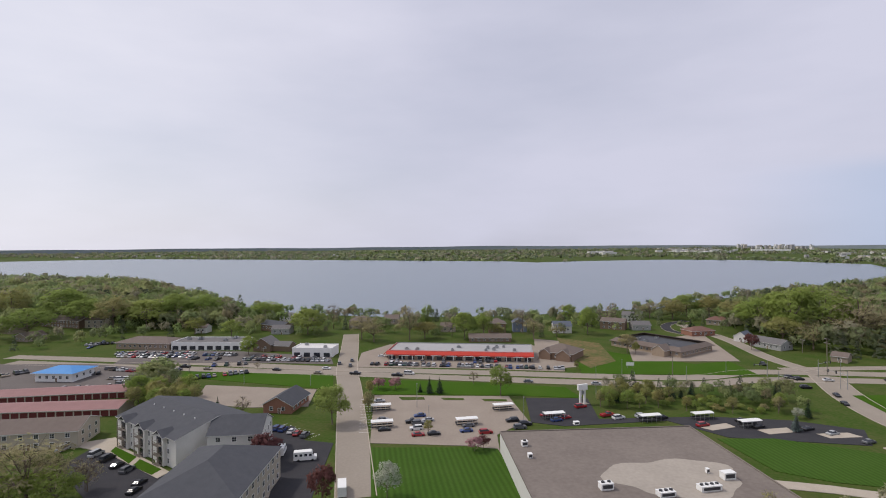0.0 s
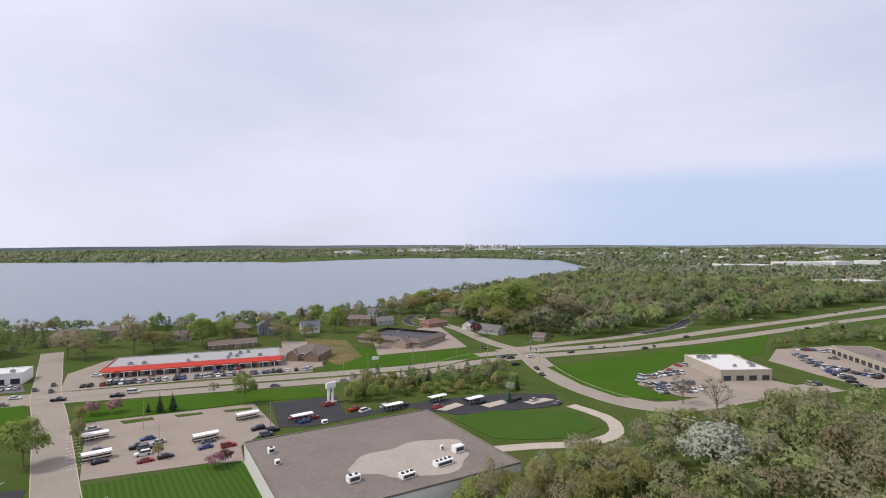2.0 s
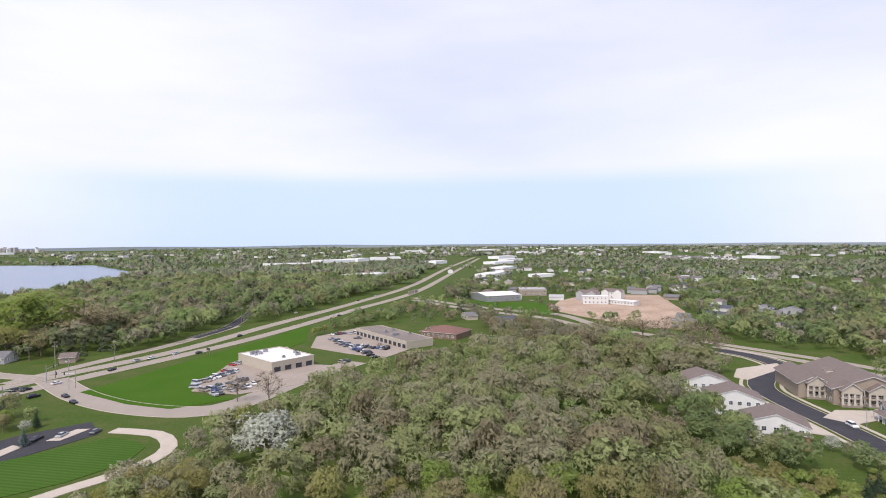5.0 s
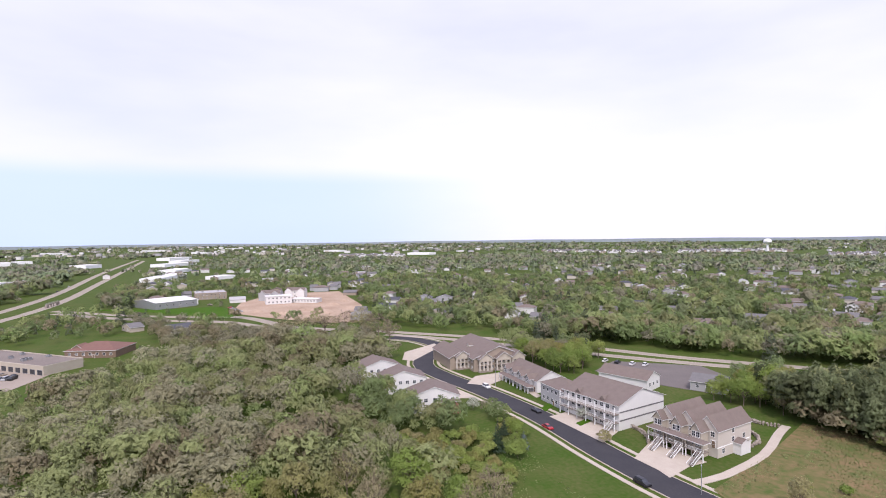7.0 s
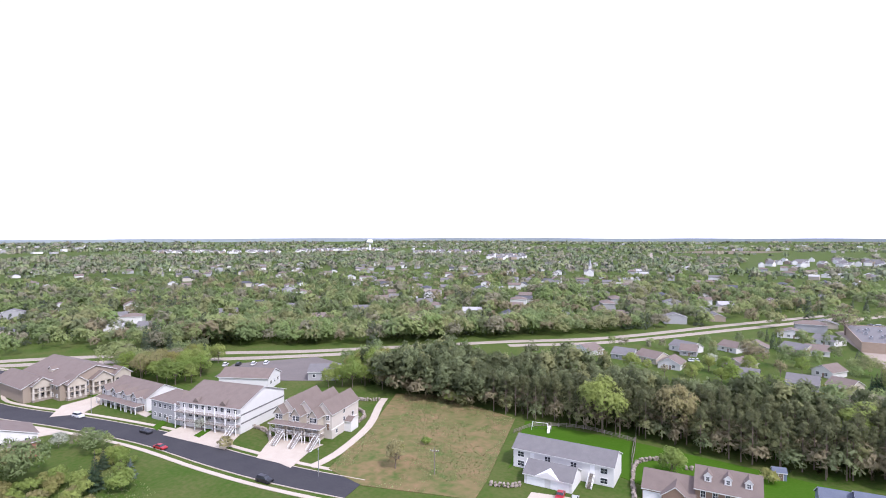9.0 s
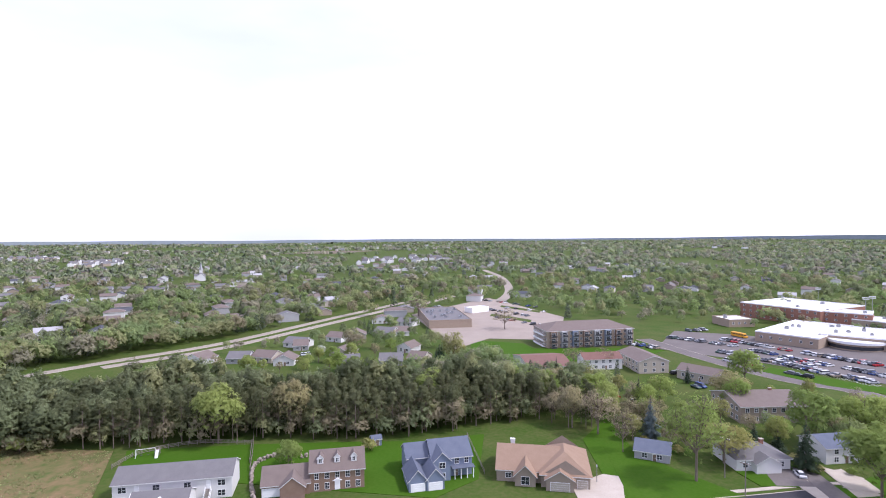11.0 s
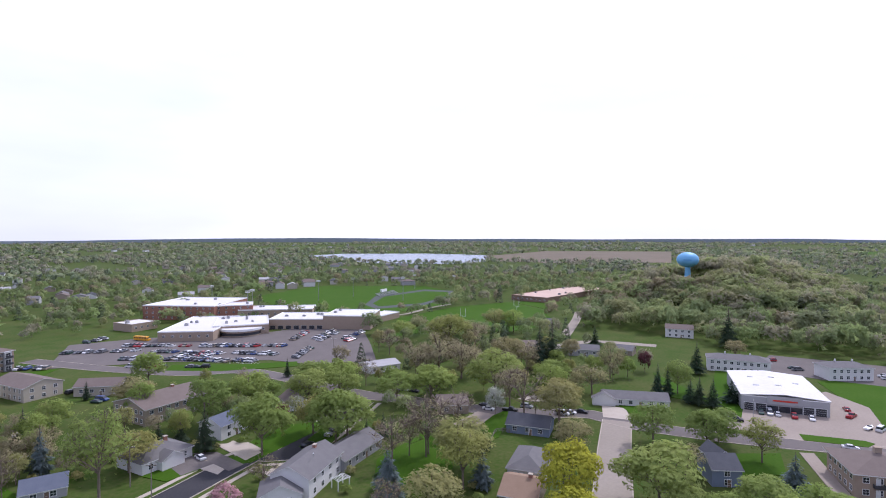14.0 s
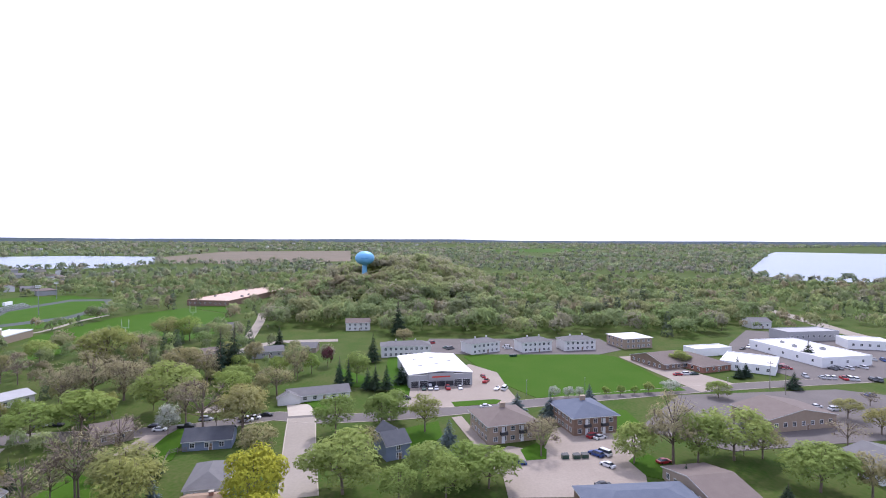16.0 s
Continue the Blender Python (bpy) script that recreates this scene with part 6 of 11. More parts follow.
def street_lamp(x, y, rot=0.0, h=9.0, arm=2.0):
    if (h, arm) not in LAMP:
        v, f = [], []
        limb(v, f, (0, 0, 0), (0, 0, h), 0.11, 0.07, 8)
        f.append(tuple(range(8, 16)))
        pole = mesh_of("pole", v, f, MAT["metal_grey"])
        v, f = [], []
        limb(v, f, (0, 0, h - 0.2), (arm * 0.6, 0, h + 0.35), 0.06, 0.05, 6)
        limb(v, f, (arm * 0.6, 0, h + 0.35), (arm, 0, h + 0.4), 0.05, 0.05, 6)
        armm = mesh_of("arm", v, f, MAT["metal_grey"])
        LAMP[(h, arm)] = (pole, armm, boxes("lamp_head", [(arm - 0.1, arm + 0.6, -0.16, 0.16, h + 0.32, h + 0.48)], MAT["metal_grey"]))
    ob = thing("street_lamp", x, y, 0, rot, "grey metal street lamp with a single arm", "street lamp", "street lamps")
    for nm, me in zip(("pole", "arm", "lamp_head"), LAMP[(h, arm)]):
        part(nm, me, ob)
    return ob


def utility_pole(x, y, rot, h=11.0):
    ob = thing("utility_pole", x, y, 0, rot, "weathered wooden utility pole with cross arm", "pole", "utility poles")
    v, f = [], []
    limb(v, f, (0, 0, -0.3), (0, 0, h), 0.17, 0.11, 8)
    f.append(tuple(range(8, 16)))
    part("pole", mesh_of("pole", v, f, MAT["wood_grey"]), ob)
    part("cross_arm", boxes("cross_arm", [(-1.3, 1.3, -0.08, 0.08, h - 0.9, h - 0.72)], MAT["wood_grey"]), ob)
    for u in (-1.2, -0.6, 0.6, 1.2):
        part("insulator", boxes("insulator", [(-0.06, 0.06, -0.06, 0.06, h - 0.72, h - 0.5)], MAT["white_paint"]), ob, "", pose(u, 0, 0))
    return ob


def floodlight_mast(x, y, rot, h=22.0):
    ob = thing("floodlight_mast", x, y, 0, rot, "tall slender floodlight mast beside the sports field", "mast", "floodlight masts")
    v, f = [], []
    limb(v, f, (0, 0, -0.3), (0, 0, h), 0.3, 0.16, 8)
    f.append(tuple(range(8, 16)))
    part("pole", mesh_of("pole", v, f, MAT["metal_grey"]), ob)
    part("lamp_rack", boxes("lamp_rack", [(-2, 2, -0.2, 0.2, h - 0.2 - 1.1 * k, h + 0.4 - 1.1 * k) for k in range(2)], MAT["white_paint"]), ob)
    return ob


def water_tower(x, y, z, ztop, r, blue=True, label="water tower with light blue spheroid tank"):
    ob = thing("water_tower", x, y, z, 0, label, "water tower")
    h = ztop - z
    v, f, prof = [], [], []
    for i in range(13):
        a = -math.pi / 2 + math.pi * i / 12
        prof.append((math.cos(a) * r, h - r * 0.72 + math.sin(a) * r * 0.72))
    n = 24
    for rr, zz in prof:
        v += [(max(rr, 0.05) * math.cos(2 * math.pi * k / n), max(rr, 0.05) * math.sin(2 * math.pi * k / n), zz) for k in range(n)]
    for i in range(12):
        f += [(i * n + k, i * n + (k + 1) % n, (i + 1) * n + (k + 1) % n, (i + 1) * n + k) for k in range(n)]
    part("tank", mesh_of("tank", v, f, MAT["tower_blue" if blue else "white_paint"], True), ob)
    v, f = [], []
    limb(v, f, (0, 0, -1), (0, 0, h - r * 1.3), r * 0.28, r * 0.22, 16)
    part("shaft", mesh_of("shaft", v, f, MAT["tower_blue" if blue else "white_paint"]), ob)
    if blue:
        g = math.atan2(-y, -x)
        for k in range(9):
            a = g + (k - 4) * 0.085
            part("letter_bar", boxes("letter_bar", [(-0.25, 0.25, -0.06, 0.06, -0.45, 0.45)], MAT["roof_blue"]), ob, "", pose(math.cos(a) * (r + 0.04), math.sin(a) * (r + 0.04), h - r * 0.72, 0, 0, math.degrees(a) + 90))
    return ob


def dry_wall(pts, h=1.3, name="boulder_wall"):
    """A low retaining wall of single boulders."""
    ob = thing(name, pts[0][0], pts[0][1], 0, 0, "dry retaining wall of rough tan boulders", "retaining wall", "boulder walls")
    o = Vector((pts[0][0], pts[0][1], 0))
    line = smooth_line(pts, 1.0)
    meshes = []
    for _ in range(4):
        bm = bmesh.new()
        bmesh.ops.create_icosphere(bm, subdivisions=1, radius=0.5)
        for vv in bm.verts:
            vv.co *= random.uniform(0.75, 1.2)
            vv.co.z *= 0.75
        me = bpy.data.meshes.new("boulder")
        bm.to_mesh(me)
        bm.free()
        me.materials.append(MAT["stone"])
        meshes.append(me)
    for i in range(len(line) - 1):
        n = max(1, int((line[i + 1] - line[i]).length / 0.95))
        for k in range(n):
            p = line[i].lerp(line[i + 1], k / n) - o
            for r in range(max(1, int(h / 0.65))):
                s = random.uniform(0.9, 1.35)
                part("boulder", random.choice(meshes), ob, "", pose(p.x + random.uniform(-0.2, 0.2), p.y + random.uniform(-0.2, 0.2), 0.3 + r * 0.6, random.uniform(0, 360), 0, random.uniform(0, 360)) @ Matrix.Scale(s, 4))
    return ob


def fence(pts, h=1.5, material="wood_grey"):
    ob = thing("fence", pts[0][0], pts[0][1], 0, 0, "low wooden garden fence with posts and rails", "fence", "fences")
    line = smooth_line(pts, 2.4)
    o = line[0]
    post = boxes("post", [(-0.07, 0.07, -0.07, 0.07, -0.2, h)], MAT[material])
    for i, p in enumerate(line):
        part("post", post, ob, "", pose(p.x - o.x, p.y - o.y, 0))
    for z in (0.4, 0.8, 1.2):
        v, f = ribbon([p - o for p in line], 0, 0.05, z, z + 0.14)
        part("rail", mesh_of("rail", v, f, MAT[material]), ob)
    return ob


def bus(x, y, rot, length=7.0, colour="white_paint", label="white shuttle bus parked on the asphalt", name="shuttle_bus"):
    ob = thing(name, x, y, 0.07, rot, label, "bus")
    L = length
    v, f = [], []
    prof = [(-L / 2, 0.4), (-L / 2, 2.75), (-L / 2 + 0.15, 2.9), (L / 2 - 1.5, 2.9), (L / 2 - 1.2, 2.2), (L / 2 - 0.9, 1.5), (L / 2, 1.35), (L / 2, 0.4)]
    for s in (-1.15, 1.15):
        v += [(px, s, pz) for px, pz in prof]
    n = len(prof)
    f = [tuple(range(n)), tuple(reversed(range(n, 2 * n)))] + [(i, i + n, (i + 1) % n + n, (i + 1) % n) for i in range(n)]
    part("body", mesh_of("body", v, f, MAT[colour]), ob)
    k = max(3, int((L - 2.2) / 1.0))
    wm_ = boxes("window", [(-0.4, 0.4, -1.17, 1.17, 1.6, 2.3)], MAT["glass_dark"])
    for i in range(k):
        part("window", wm_, ob, "", pose(-L / 2 + 0.8 + i * (L - 2.6) / max(k - 1, 1), 0, 0))
    part("windscreen", mesh_of("windscreen", [(L / 2 - 1.16, -1.0, 2.25), (L / 2 - 0.86, -1.0, 1.55), (L / 2 - 0.86, 1.0, 1.55), (L / 2 - 1.16, 1.0, 2.25)], [(0, 1, 2, 3)], MAT["glass_dark"]), ob)
    for sx in (-0.28, 0.33):
        for sy in (-1, 1):
            part("wheel", CARS["van"][2], ob, "", pose(sx * L, sy * 1.05, 0.36) @ Matrix.Scale(1.1, 4))
    return ob


def dumpster(x, y, rot, colour="car_green"):
    ob = thing("dumpster", x, y, 0.06, rot, "dark metal waste container on the lot", "dumpster", "dumpsters")
    part("bin", boxes("bin", [(-1.0, 1.0, -0.7, 0.7, 0.1, 1.2), (-1.05, 1.05, -0.75, 0.75, 1.12, 1.22)], MAT[colour]), ob)
    part("lid", mesh_of("lid", [(-1.05, -0.75, 1.24), (1.05, -0.75, 1.24), (1.05, 0.75, 1.5), (-1.05, 0.75, 1.5)], [(0, 1, 2, 3)], MAT["dark_metal"]), ob)
    return ob


def bleachers(x, y, rot, L):
    ob = thing("bleachers", x, y, 0, rot, "grey metal bleachers beside the running track", "bleachers")
    for i in range(8):
        part("bench", boxes("bench", [(-L / 2, L / 2, i * 0.8, i * 0.8 + 0.7, 0.4 + i * 0.4, 0.5 + i * 0.4), (-L / 2, L / 2, i * 0.8 + 0.62, i * 0.8 + 0.7, 0.1 + i * 0.4, 0.4 + i * 0.4)], MAT["metal_grey"]), ob)
    part("press_box", boxes("press_box", [(-5, 5, 6.6, 9, 3.6, 6.4)], MAT["white_paint"]), ob)
    for k in range(6):
        part("brace", boxes("brace", [(-0.1, 0.1, 0.2, 6.4, -0.1, 0.3), (-0.1, 0.1, 6.2, 6.4, 0, 3.4)], MAT["metal_grey"]), ob, "", pose(-L / 2 + (k + 0.5) * L / 6, 0, 0))
    return ob


CLEAR = []


def suburb():
    """Plain family houses along curving streets among the trees of the northern and eastern suburb."""
    r = random.Random(11)
    walls = ("white_siding", "cream_siding", "white_siding", "grey_siding", "pale_siding", "white_siding", "tan_siding")
    roofs = ("roof_brown", "roof_grey", "grey_membrane", "roof_brown", "roof_grey", "roof_dark")
    meshes = {}
    n = 0
    far = [[], [], []]
    while n < 400:
        a, q = radians(r.uniform(-72, -238)), 430 + 830 * r.random() ** 1.3
        x, y = -q * math.sin(a), q * math.cos(a)
        px, py = np.array([x]), np.array([y])
        if any(inside(poly, px, py)[0] for poly in AREAS) or math.hypot(x + 210, y + 400) < 190:
            continue
        near = min(min((Vector((x, y, 0)) - p).length for p in line) for line, _ in ROADS)
        if near < 16 or any(math.hypot(o.location.x - x, o.location.y - y) < 21 for o in scene.objects if o.parent is None and o.type == "EMPTY"):
            continue
        n += 1
        k = r.randrange(14)
        if k not in meshes:
            w, d, h = r.uniform(12, 18), r.uniform(9, 12), r.choice((3.4, 5.2, 5.8))
            kind = r.choice(("gx", "gx", "gy", "hip"))
            meshes[k] = (body_mesh(w, d, h, 2.4, kind, MAT[walls[k % 7]]), roof_mesh(w, d, h, 2.4, kind, roofs[k % 6]), w, d, h)
        wm_, rm_, w, d, h = meshes[k]
        _s = min(26, 0.04 * q)
        CLEAR.append((x * (1 - _s * 0.7 / q), y * (1 - _s * 0.7 / q), 6.5 + 0.34 * _s))
        if q > 640:
            m = pose(x, y, 0, 0, 0, math.degrees(math.atan2(y, x)) + 90 * (n % 2) + 25 * noise.noise((x * 0.004, y * 0.004, 2)))
            for src in (wm_, rm_):
                far[2] += [(src.materials[0], len(far[0]), [tuple(p.vertices) for p in src.polygons])]
                far[0] += [tuple(m @ p.co) for p in src.vertices]
            continue
        ob = thing("house", x, y, 0, math.degrees(math.atan2(y, x)) + 90 + 40 * noise.noise((x * 0.004, y * 0.004, 2)) + r.choice((0, 0, 90)), "distant family house with shingle roof among garden trees", "house", "suburban houses")
        part("wall", wm_, ob)
        part("roof", rm_, ob)
        for u in (-0.28, 0.22):
            part("window", window_mesh(1.6, 1.3), ob, "", pose(u * w, -d / 2, h * 0.6))
    slots = sorted({m.name for m, _, _ in far[2]})
    me = mesh_of("suburban_houses", far[0], [tuple(b + i for i in f) for _, b, fs in far[2] for f in fs], [MAT[k] for k in slots])
    me.polygons.foreach_set("material_index", [slots.index(m.name) for m, _, fs in far[2] for _ in fs])
    tagged(new("suburban_houses", me), "far family houses with pale walls and grey-brown roofs among trees", "houses", "", "stuff")


def far_estate(x0, y0, x1, y1, depth, n, seed):
    """A distant estate: rows of pale houses, too far to tell apart, as one mesh."""
    r = random.Random(seed)
    v, f, mi = [], [], []
    ux, uy = x1 - x0, y1 - y0
    L = math.hypot(ux, uy)
    nx, ny = x0 / math.hypot(x0, y0), y0 / math.hypot(x0, y0)
    for _ in range(n):
        a, b = r.random(), r.random() * depth
        m = pose(x0 + ux * a + nx * b, y0 + uy * a + ny * b, 0, 0, 0, r.uniform(0, 180))
        w, d, h, e = r.uniform(6, 9), r.uniform(5, 6), r.uniform(5, 7), r.uniform(8, 11)
        k = len(v)
        z0 = ground_height(x0 + ux * a + nx * b, y0 + uy * a + ny * b)
        v += [tuple(m @ Vector(q) + Vector((0, 0, z0))) for q in ((-w, -d, 0), (w, -d, 0), (w, d, 0), (-w, d, 0), (-w, -d, h), (w, -d, h), (w, d, h), (-w, d, h), (-w, 0, e), (w, 0, e))]
        f += [(k, k + 1, k + 5, k + 4), (k + 2, k + 3, k + 7, k + 6), (k + 1, k + 2, k + 6, k + 9, k + 5), (k + 3, k, k + 4, k + 8, k + 7), (k + 4, k + 5, k + 9, k + 8), (k + 6, k + 7, k + 8, k + 9)]
        c = r.choice((0, 0, 2))
        mi += [c, c, c, c, 1, 1]
        CLEAR.append((x0 + ux * a + nx * (b - 40), y0 + uy * a + ny * (b - 40), 48))
    me = mesh_of("distant_houses", v, f, [MAT["white_siding"], MAT["roof_grey"], MAT["tan_siding"]])
    me.polygons.foreach_set("material_index", mi)
    tagged(new("distant_houses", me), "distant estate of pale family houses on a slope", "houses", "", "stuff")


def far_town(a0, a1, r0, r1, n, zmin, zmax, size, seed):
    """Pale buildings far off among the woods, too many and too far to tell apart, as one mesh."""
    r = random.Random(seed)
    it = []
    for _ in range(n):
        a, q = radians(r.uniform(a0, a1)), r.uniform(r0, r1)
        x, y, w = q * math.cos(a), q * math.sin(a), size * r.uniform(0.5, 1.3)
        if any(inside(poly, np.array([x]), np.array([y]))[0] for poly in AREAS):
            continue
        z = ground_height(x, y)
        it.append((x - w, x + w, y - w, y + w, z, z + r.uniform(zmin, zmax), r.choice((0, 0, 1, 2))))
        if zmax < 30:
            it.append((x - w * 0.97, x + w * 0.97, y - w * 0.97, y + w * 0.97, it[-1][5], it[-1][5] + 0.8, 2))
    tagged(new("distant_buildings", boxes("distant_buildings", it, [MAT["white_siding"], MAT["pale_siding"], MAT["grey_membrane"]])), "pale buildings of a distant town among trees", "buildings", "", "stuff")

# ---- ground ----
def ground_height(x, y):
    """Level town, wooded hill in the south, low hills along the horizon."""
    r = math.hypot(x, y)
    z = 32 * math.exp(-(((x + 630) / 150) ** 2 + ((y + 10) / 88) ** 2)) * min(1.0, max(0.0, (-x - 395) / 120)) - 2
    z = max(0.0, z)
    z += max(0.0, (r - 3000) / 1900) * (12 + 12 * noise.noise((x * 0.0006, y * 0.0006, 3)))
    return max(0.0, z)


def build_ground():
    v, f = [(0, 0, -0.05)], []
    radii = [60, 120, 180, 240, 300, 360, 430, 500, 580, 660, 760, 880, 1050, 1300, 1700, 2300, 3000, 3600, 4200, 4600, 4900, 4960]
    n = 120
    for i, r in enumerate(radii):
        for k in range(n):
            a = 2 * math.pi * k / n
            x, y = r * math.cos(a), r * math.sin(a)
            v.append((x, y, ground_height(x, y) if i < len(radii) - 1 else -10))
    for k in range(n):
        f.append((0, 1 + k, 1 + (k + 1) % n))
    for i in range(len(radii) - 1):
        for k in range(n):
            a, b = 1 + i * n + k, 1 + i * n + (k + 1) % n
            f.append((a, a + n, b + n, b))
    tagged(new("ground", mesh_of("ground", v, f, MAT["grass"])), "", "ground", "", "structure")


build_ground()


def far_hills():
    """Hills along the horizon, beyond everything else, with haze painted in as blue-grey."""
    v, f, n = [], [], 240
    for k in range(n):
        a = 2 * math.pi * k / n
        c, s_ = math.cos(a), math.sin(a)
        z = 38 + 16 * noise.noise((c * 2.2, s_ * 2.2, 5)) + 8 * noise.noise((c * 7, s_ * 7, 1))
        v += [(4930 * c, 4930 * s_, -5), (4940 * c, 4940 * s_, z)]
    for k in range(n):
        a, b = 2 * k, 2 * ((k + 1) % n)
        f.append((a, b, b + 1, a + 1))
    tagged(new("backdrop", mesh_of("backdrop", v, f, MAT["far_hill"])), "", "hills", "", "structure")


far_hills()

# roads, lots and lawns
road("highway_south_lane", 9, [(-246.2, 306.3), (-147.6, 289.5), (-56.6, 275.6), (17.7, 262), (108.4, 249.2), (147.6, 256.1), (185.2, 254.3), (250.5, 246.5), (325.4, 242.8), (470.1, 249.1), (657.4, 259.5), (992.6, 325.2), (1972.4, 524.8)], MAT['concrete_road'])
road("highway_north_lane", 9, [(-258.8, 322), (-155.4, 305), (-58.6, 285.6), (18.6, 274.7), (113.9, 261.6), (153.3, 271.7), (191.5, 268.5), (263.8, 259.6), (357.8, 266.9), (521.8, 276.5), (760, 304.2), (1263.9, 414.1), (2081.5, 572.9)], MAT['concrete_road'])
road("side_street", 10.5, [(-23.1, 139.6), (-29, 170.9), (-42.8, 244.2), (-50.9, 282.8), (-57.4, 327), (-67.6, 394.8)], MAT['concrete_road'])
road("junction_street", 13, [(185.7, 263.1), (170.2, 224.2), (163.5, 190.1), (166.9, 160.8), (180.6, 150.1), (220.8, 147.5), (264.4, 140)], MAT['concrete_road'])
road("lake_street", 8, [(186.3, 269.6), (184.3, 306.2), (191.1, 361.6), (189.3, 409.6), (189.9, 430.3)], MAT['concrete_road'])
road("lake_lane", 7, [(173.8, 385.1), (169.1, 402.9), (178.5, 430.7), (203.8, 451.6)], MAT['asphalt'])
road("frontage_road", 7, [(173.9, 276.8), (220.5, 278.5), (271.6, 278.6), (314.7, 284.7), (350, 290.9)], MAT['concrete_road'])
road("park_road", 9, [(297.4, 283.6), (346.9, 294.5), (438.9, 342), (608.6, 425.2)], MAT['asphalt'])
road("crossing_road", 8, [(565, 226.1), (511.3, 157.3), (480.9, 104.4), (459.8, 62.9), (404.4, 14.5), (379.8, -16.7)], MAT['concrete_road'])
road("crossing_road_far", 8, [(586.5, 234.7), (536.5, 165.1), (505.3, 109.7), (485.9, 55.7), (424.1, 15.1), (397.8, -17.5)], MAT['concrete_road'])
road("town_street", 10.5, [(102, -96.6), (123.9, -90.7), (147.8, -86.4), (181.2, -82), (218.1, -72.3), (251.5, -60.9), (274.1, -57.6), (301.9, -66.8), (317.9, -76.5), (341.3, -68.4), (355.2, -53)], MAT['asphalt'], 1)
road("rail_road", 6, [(367, -51.2), (347.5, -77), (320.3, -106.5), (267.7, -157), (233.6, -193.5), (222.3, -207.7)], MAT['concrete_road'])
road("rail_road_far", 6, [(383.5, -46), (359.5, -79.7), (334.7, -111.4), (281.5, -165.2), (242.7, -201.1), (173, -283.9), (122.5, -339.6), (67.3, -442.8), (1.5, -558)], MAT['concrete_road'])
road("rail_bed", 6, [(162.3, -279.1), (117.3, -325.2), (63.6, -419), (1.4, -531.5), (8.9, -501.4), (-37, -584.7)], MAT['concrete_road'])
road("far_street", 9, [(391.5, -1378.1), (579.6, -2018.3)], MAT['concrete_road'])
road("bend_street", 10, [(-61.4, -487.4), (-98.3, -601.5), (-118, -747.1), (-124.3, -875.6), (-118.2, -1023.4)], MAT['concrete_road'])
road("school_street", 9, [(-138.7, -331.1), (-149.9, -276.6), (-163.7, -234.7), (-181.3, -210), (-177.5, -143.8), (-180.2, -123.1), (-182.2, -99.8), (-188.6, -72.3), (-199, -50), (-195.2, -34.7), (-198.3, -2.2), (-208.1, 37.4), (-219.8, 87.2), (-230.5, 142.6), (-240.3, 214.3)], MAT['grey_road'])
road("home_street", 9, [(-58.1, -123.6), (-83.3, -126.1), (-111.6, -128.8), (-116.4, -121.4), (-142.1, -125.2), (-169.6, -133.1)], MAT['asphalt'], 1)
road("cross_street", 9.5, [(-136.1, -28.7), (-165.6, -34.6), (-196.7, -40.2)], MAT['concrete_road'])
road("hill_street", 7, [(-303.3, -102.2), (-336.7, -85.1), (-343.1, -47.5)], MAT['concrete_road'])
road("hill_lane", 6, [(-350, -105.1), (-419, -117.3), (-464.8, -127.7)], MAT['concrete_road'])
road("far_main_road", 12, [(-515.1, 328.7), (-439.4, 320.2), (-359.5, 303.2), (-329, 303.4)], MAT['concrete_road'])
area("parking_lot", [(-24.6, 178.1), (-30.5, 234.8), (27.8, 231.7), (31.3, 199.7), (18.2, 185.2), (17.6, 170.1), (9.9, 175)], MAT["pale_lot"], 0.05)
area("parking_lot", [(34.7, 229), (60.7, 227.5), (57.9, 201.1), (98.9, 202.9), (127.6, 197.8), (146.3, 187.2), (137.7, 172.7), (95.9, 181), (82.3, 198.7), (43.4, 193.3), (32, 197.8)], MAT["asphalt"], 0.055)
area("parking_lot", [(-47.2, 289.2), (-49.8, 326.8), (-35.4, 353.8), (56.9, 350.4), (67.5, 299.6), (62.1, 275.9), (4.3, 285.1)], MAT["pale_lot"], 0.05)
area("parking_lot", [(-184.5, 300.1), (-194.8, 340.4), (-128.3, 334.6), (-66.4, 315.9), (-60.8, 296.4), (-116, 302.3)], MAT["grey_road"], 0.05)
area("parking_lot", [(-204.9, 248.3), (-249.1, 302.1), (-197.4, 300.5), (-139.5, 285.4), (-144, 246.8)], MAT["grey_road"], 0.05)
area("parking_lot", [(-105, 224), (-112.2, 253.8), (-58, 244.6), (-55.5, 219), (-79.3, 218.1)], MAT["pale_lot"], 0.05)
area("parking_lot", [(-115.1, 159.3), (-114.6, 179.7), (-80, 153), (-77.3, 139.4), (-93.6, 139.6)], MAT["asphalt"], 0.05)
area("parking_lot", [(-48.6, 139), (-55.2, 171.3), (-72.3, 198.7), (-54.6, 195.2), (-46.9, 181), (-36.8, 178.3), (-34.6, 138.8)], MAT["asphalt"], 0.05)
area("parking_lot", [(118.7, 348.2), (186, 389.5), (163.4, 296.6), (104.8, 298.4)], MAT["pale_lot"], 0.05)
area("parking_lot", [(62.3, 371.1), (81.1, 359.7), (70.4, 285.7), (48.4, 280)], MAT["pale_lot"], 0.05)
area("parking_lot", [(190.1, 183.2), (241.6, 205.1), (290.5, 202.9), (251.8, 158.9), (254.9, 135), (214.5, 143.2), (192.2, 159.7)], MAT["pale_lot"], 0.05)
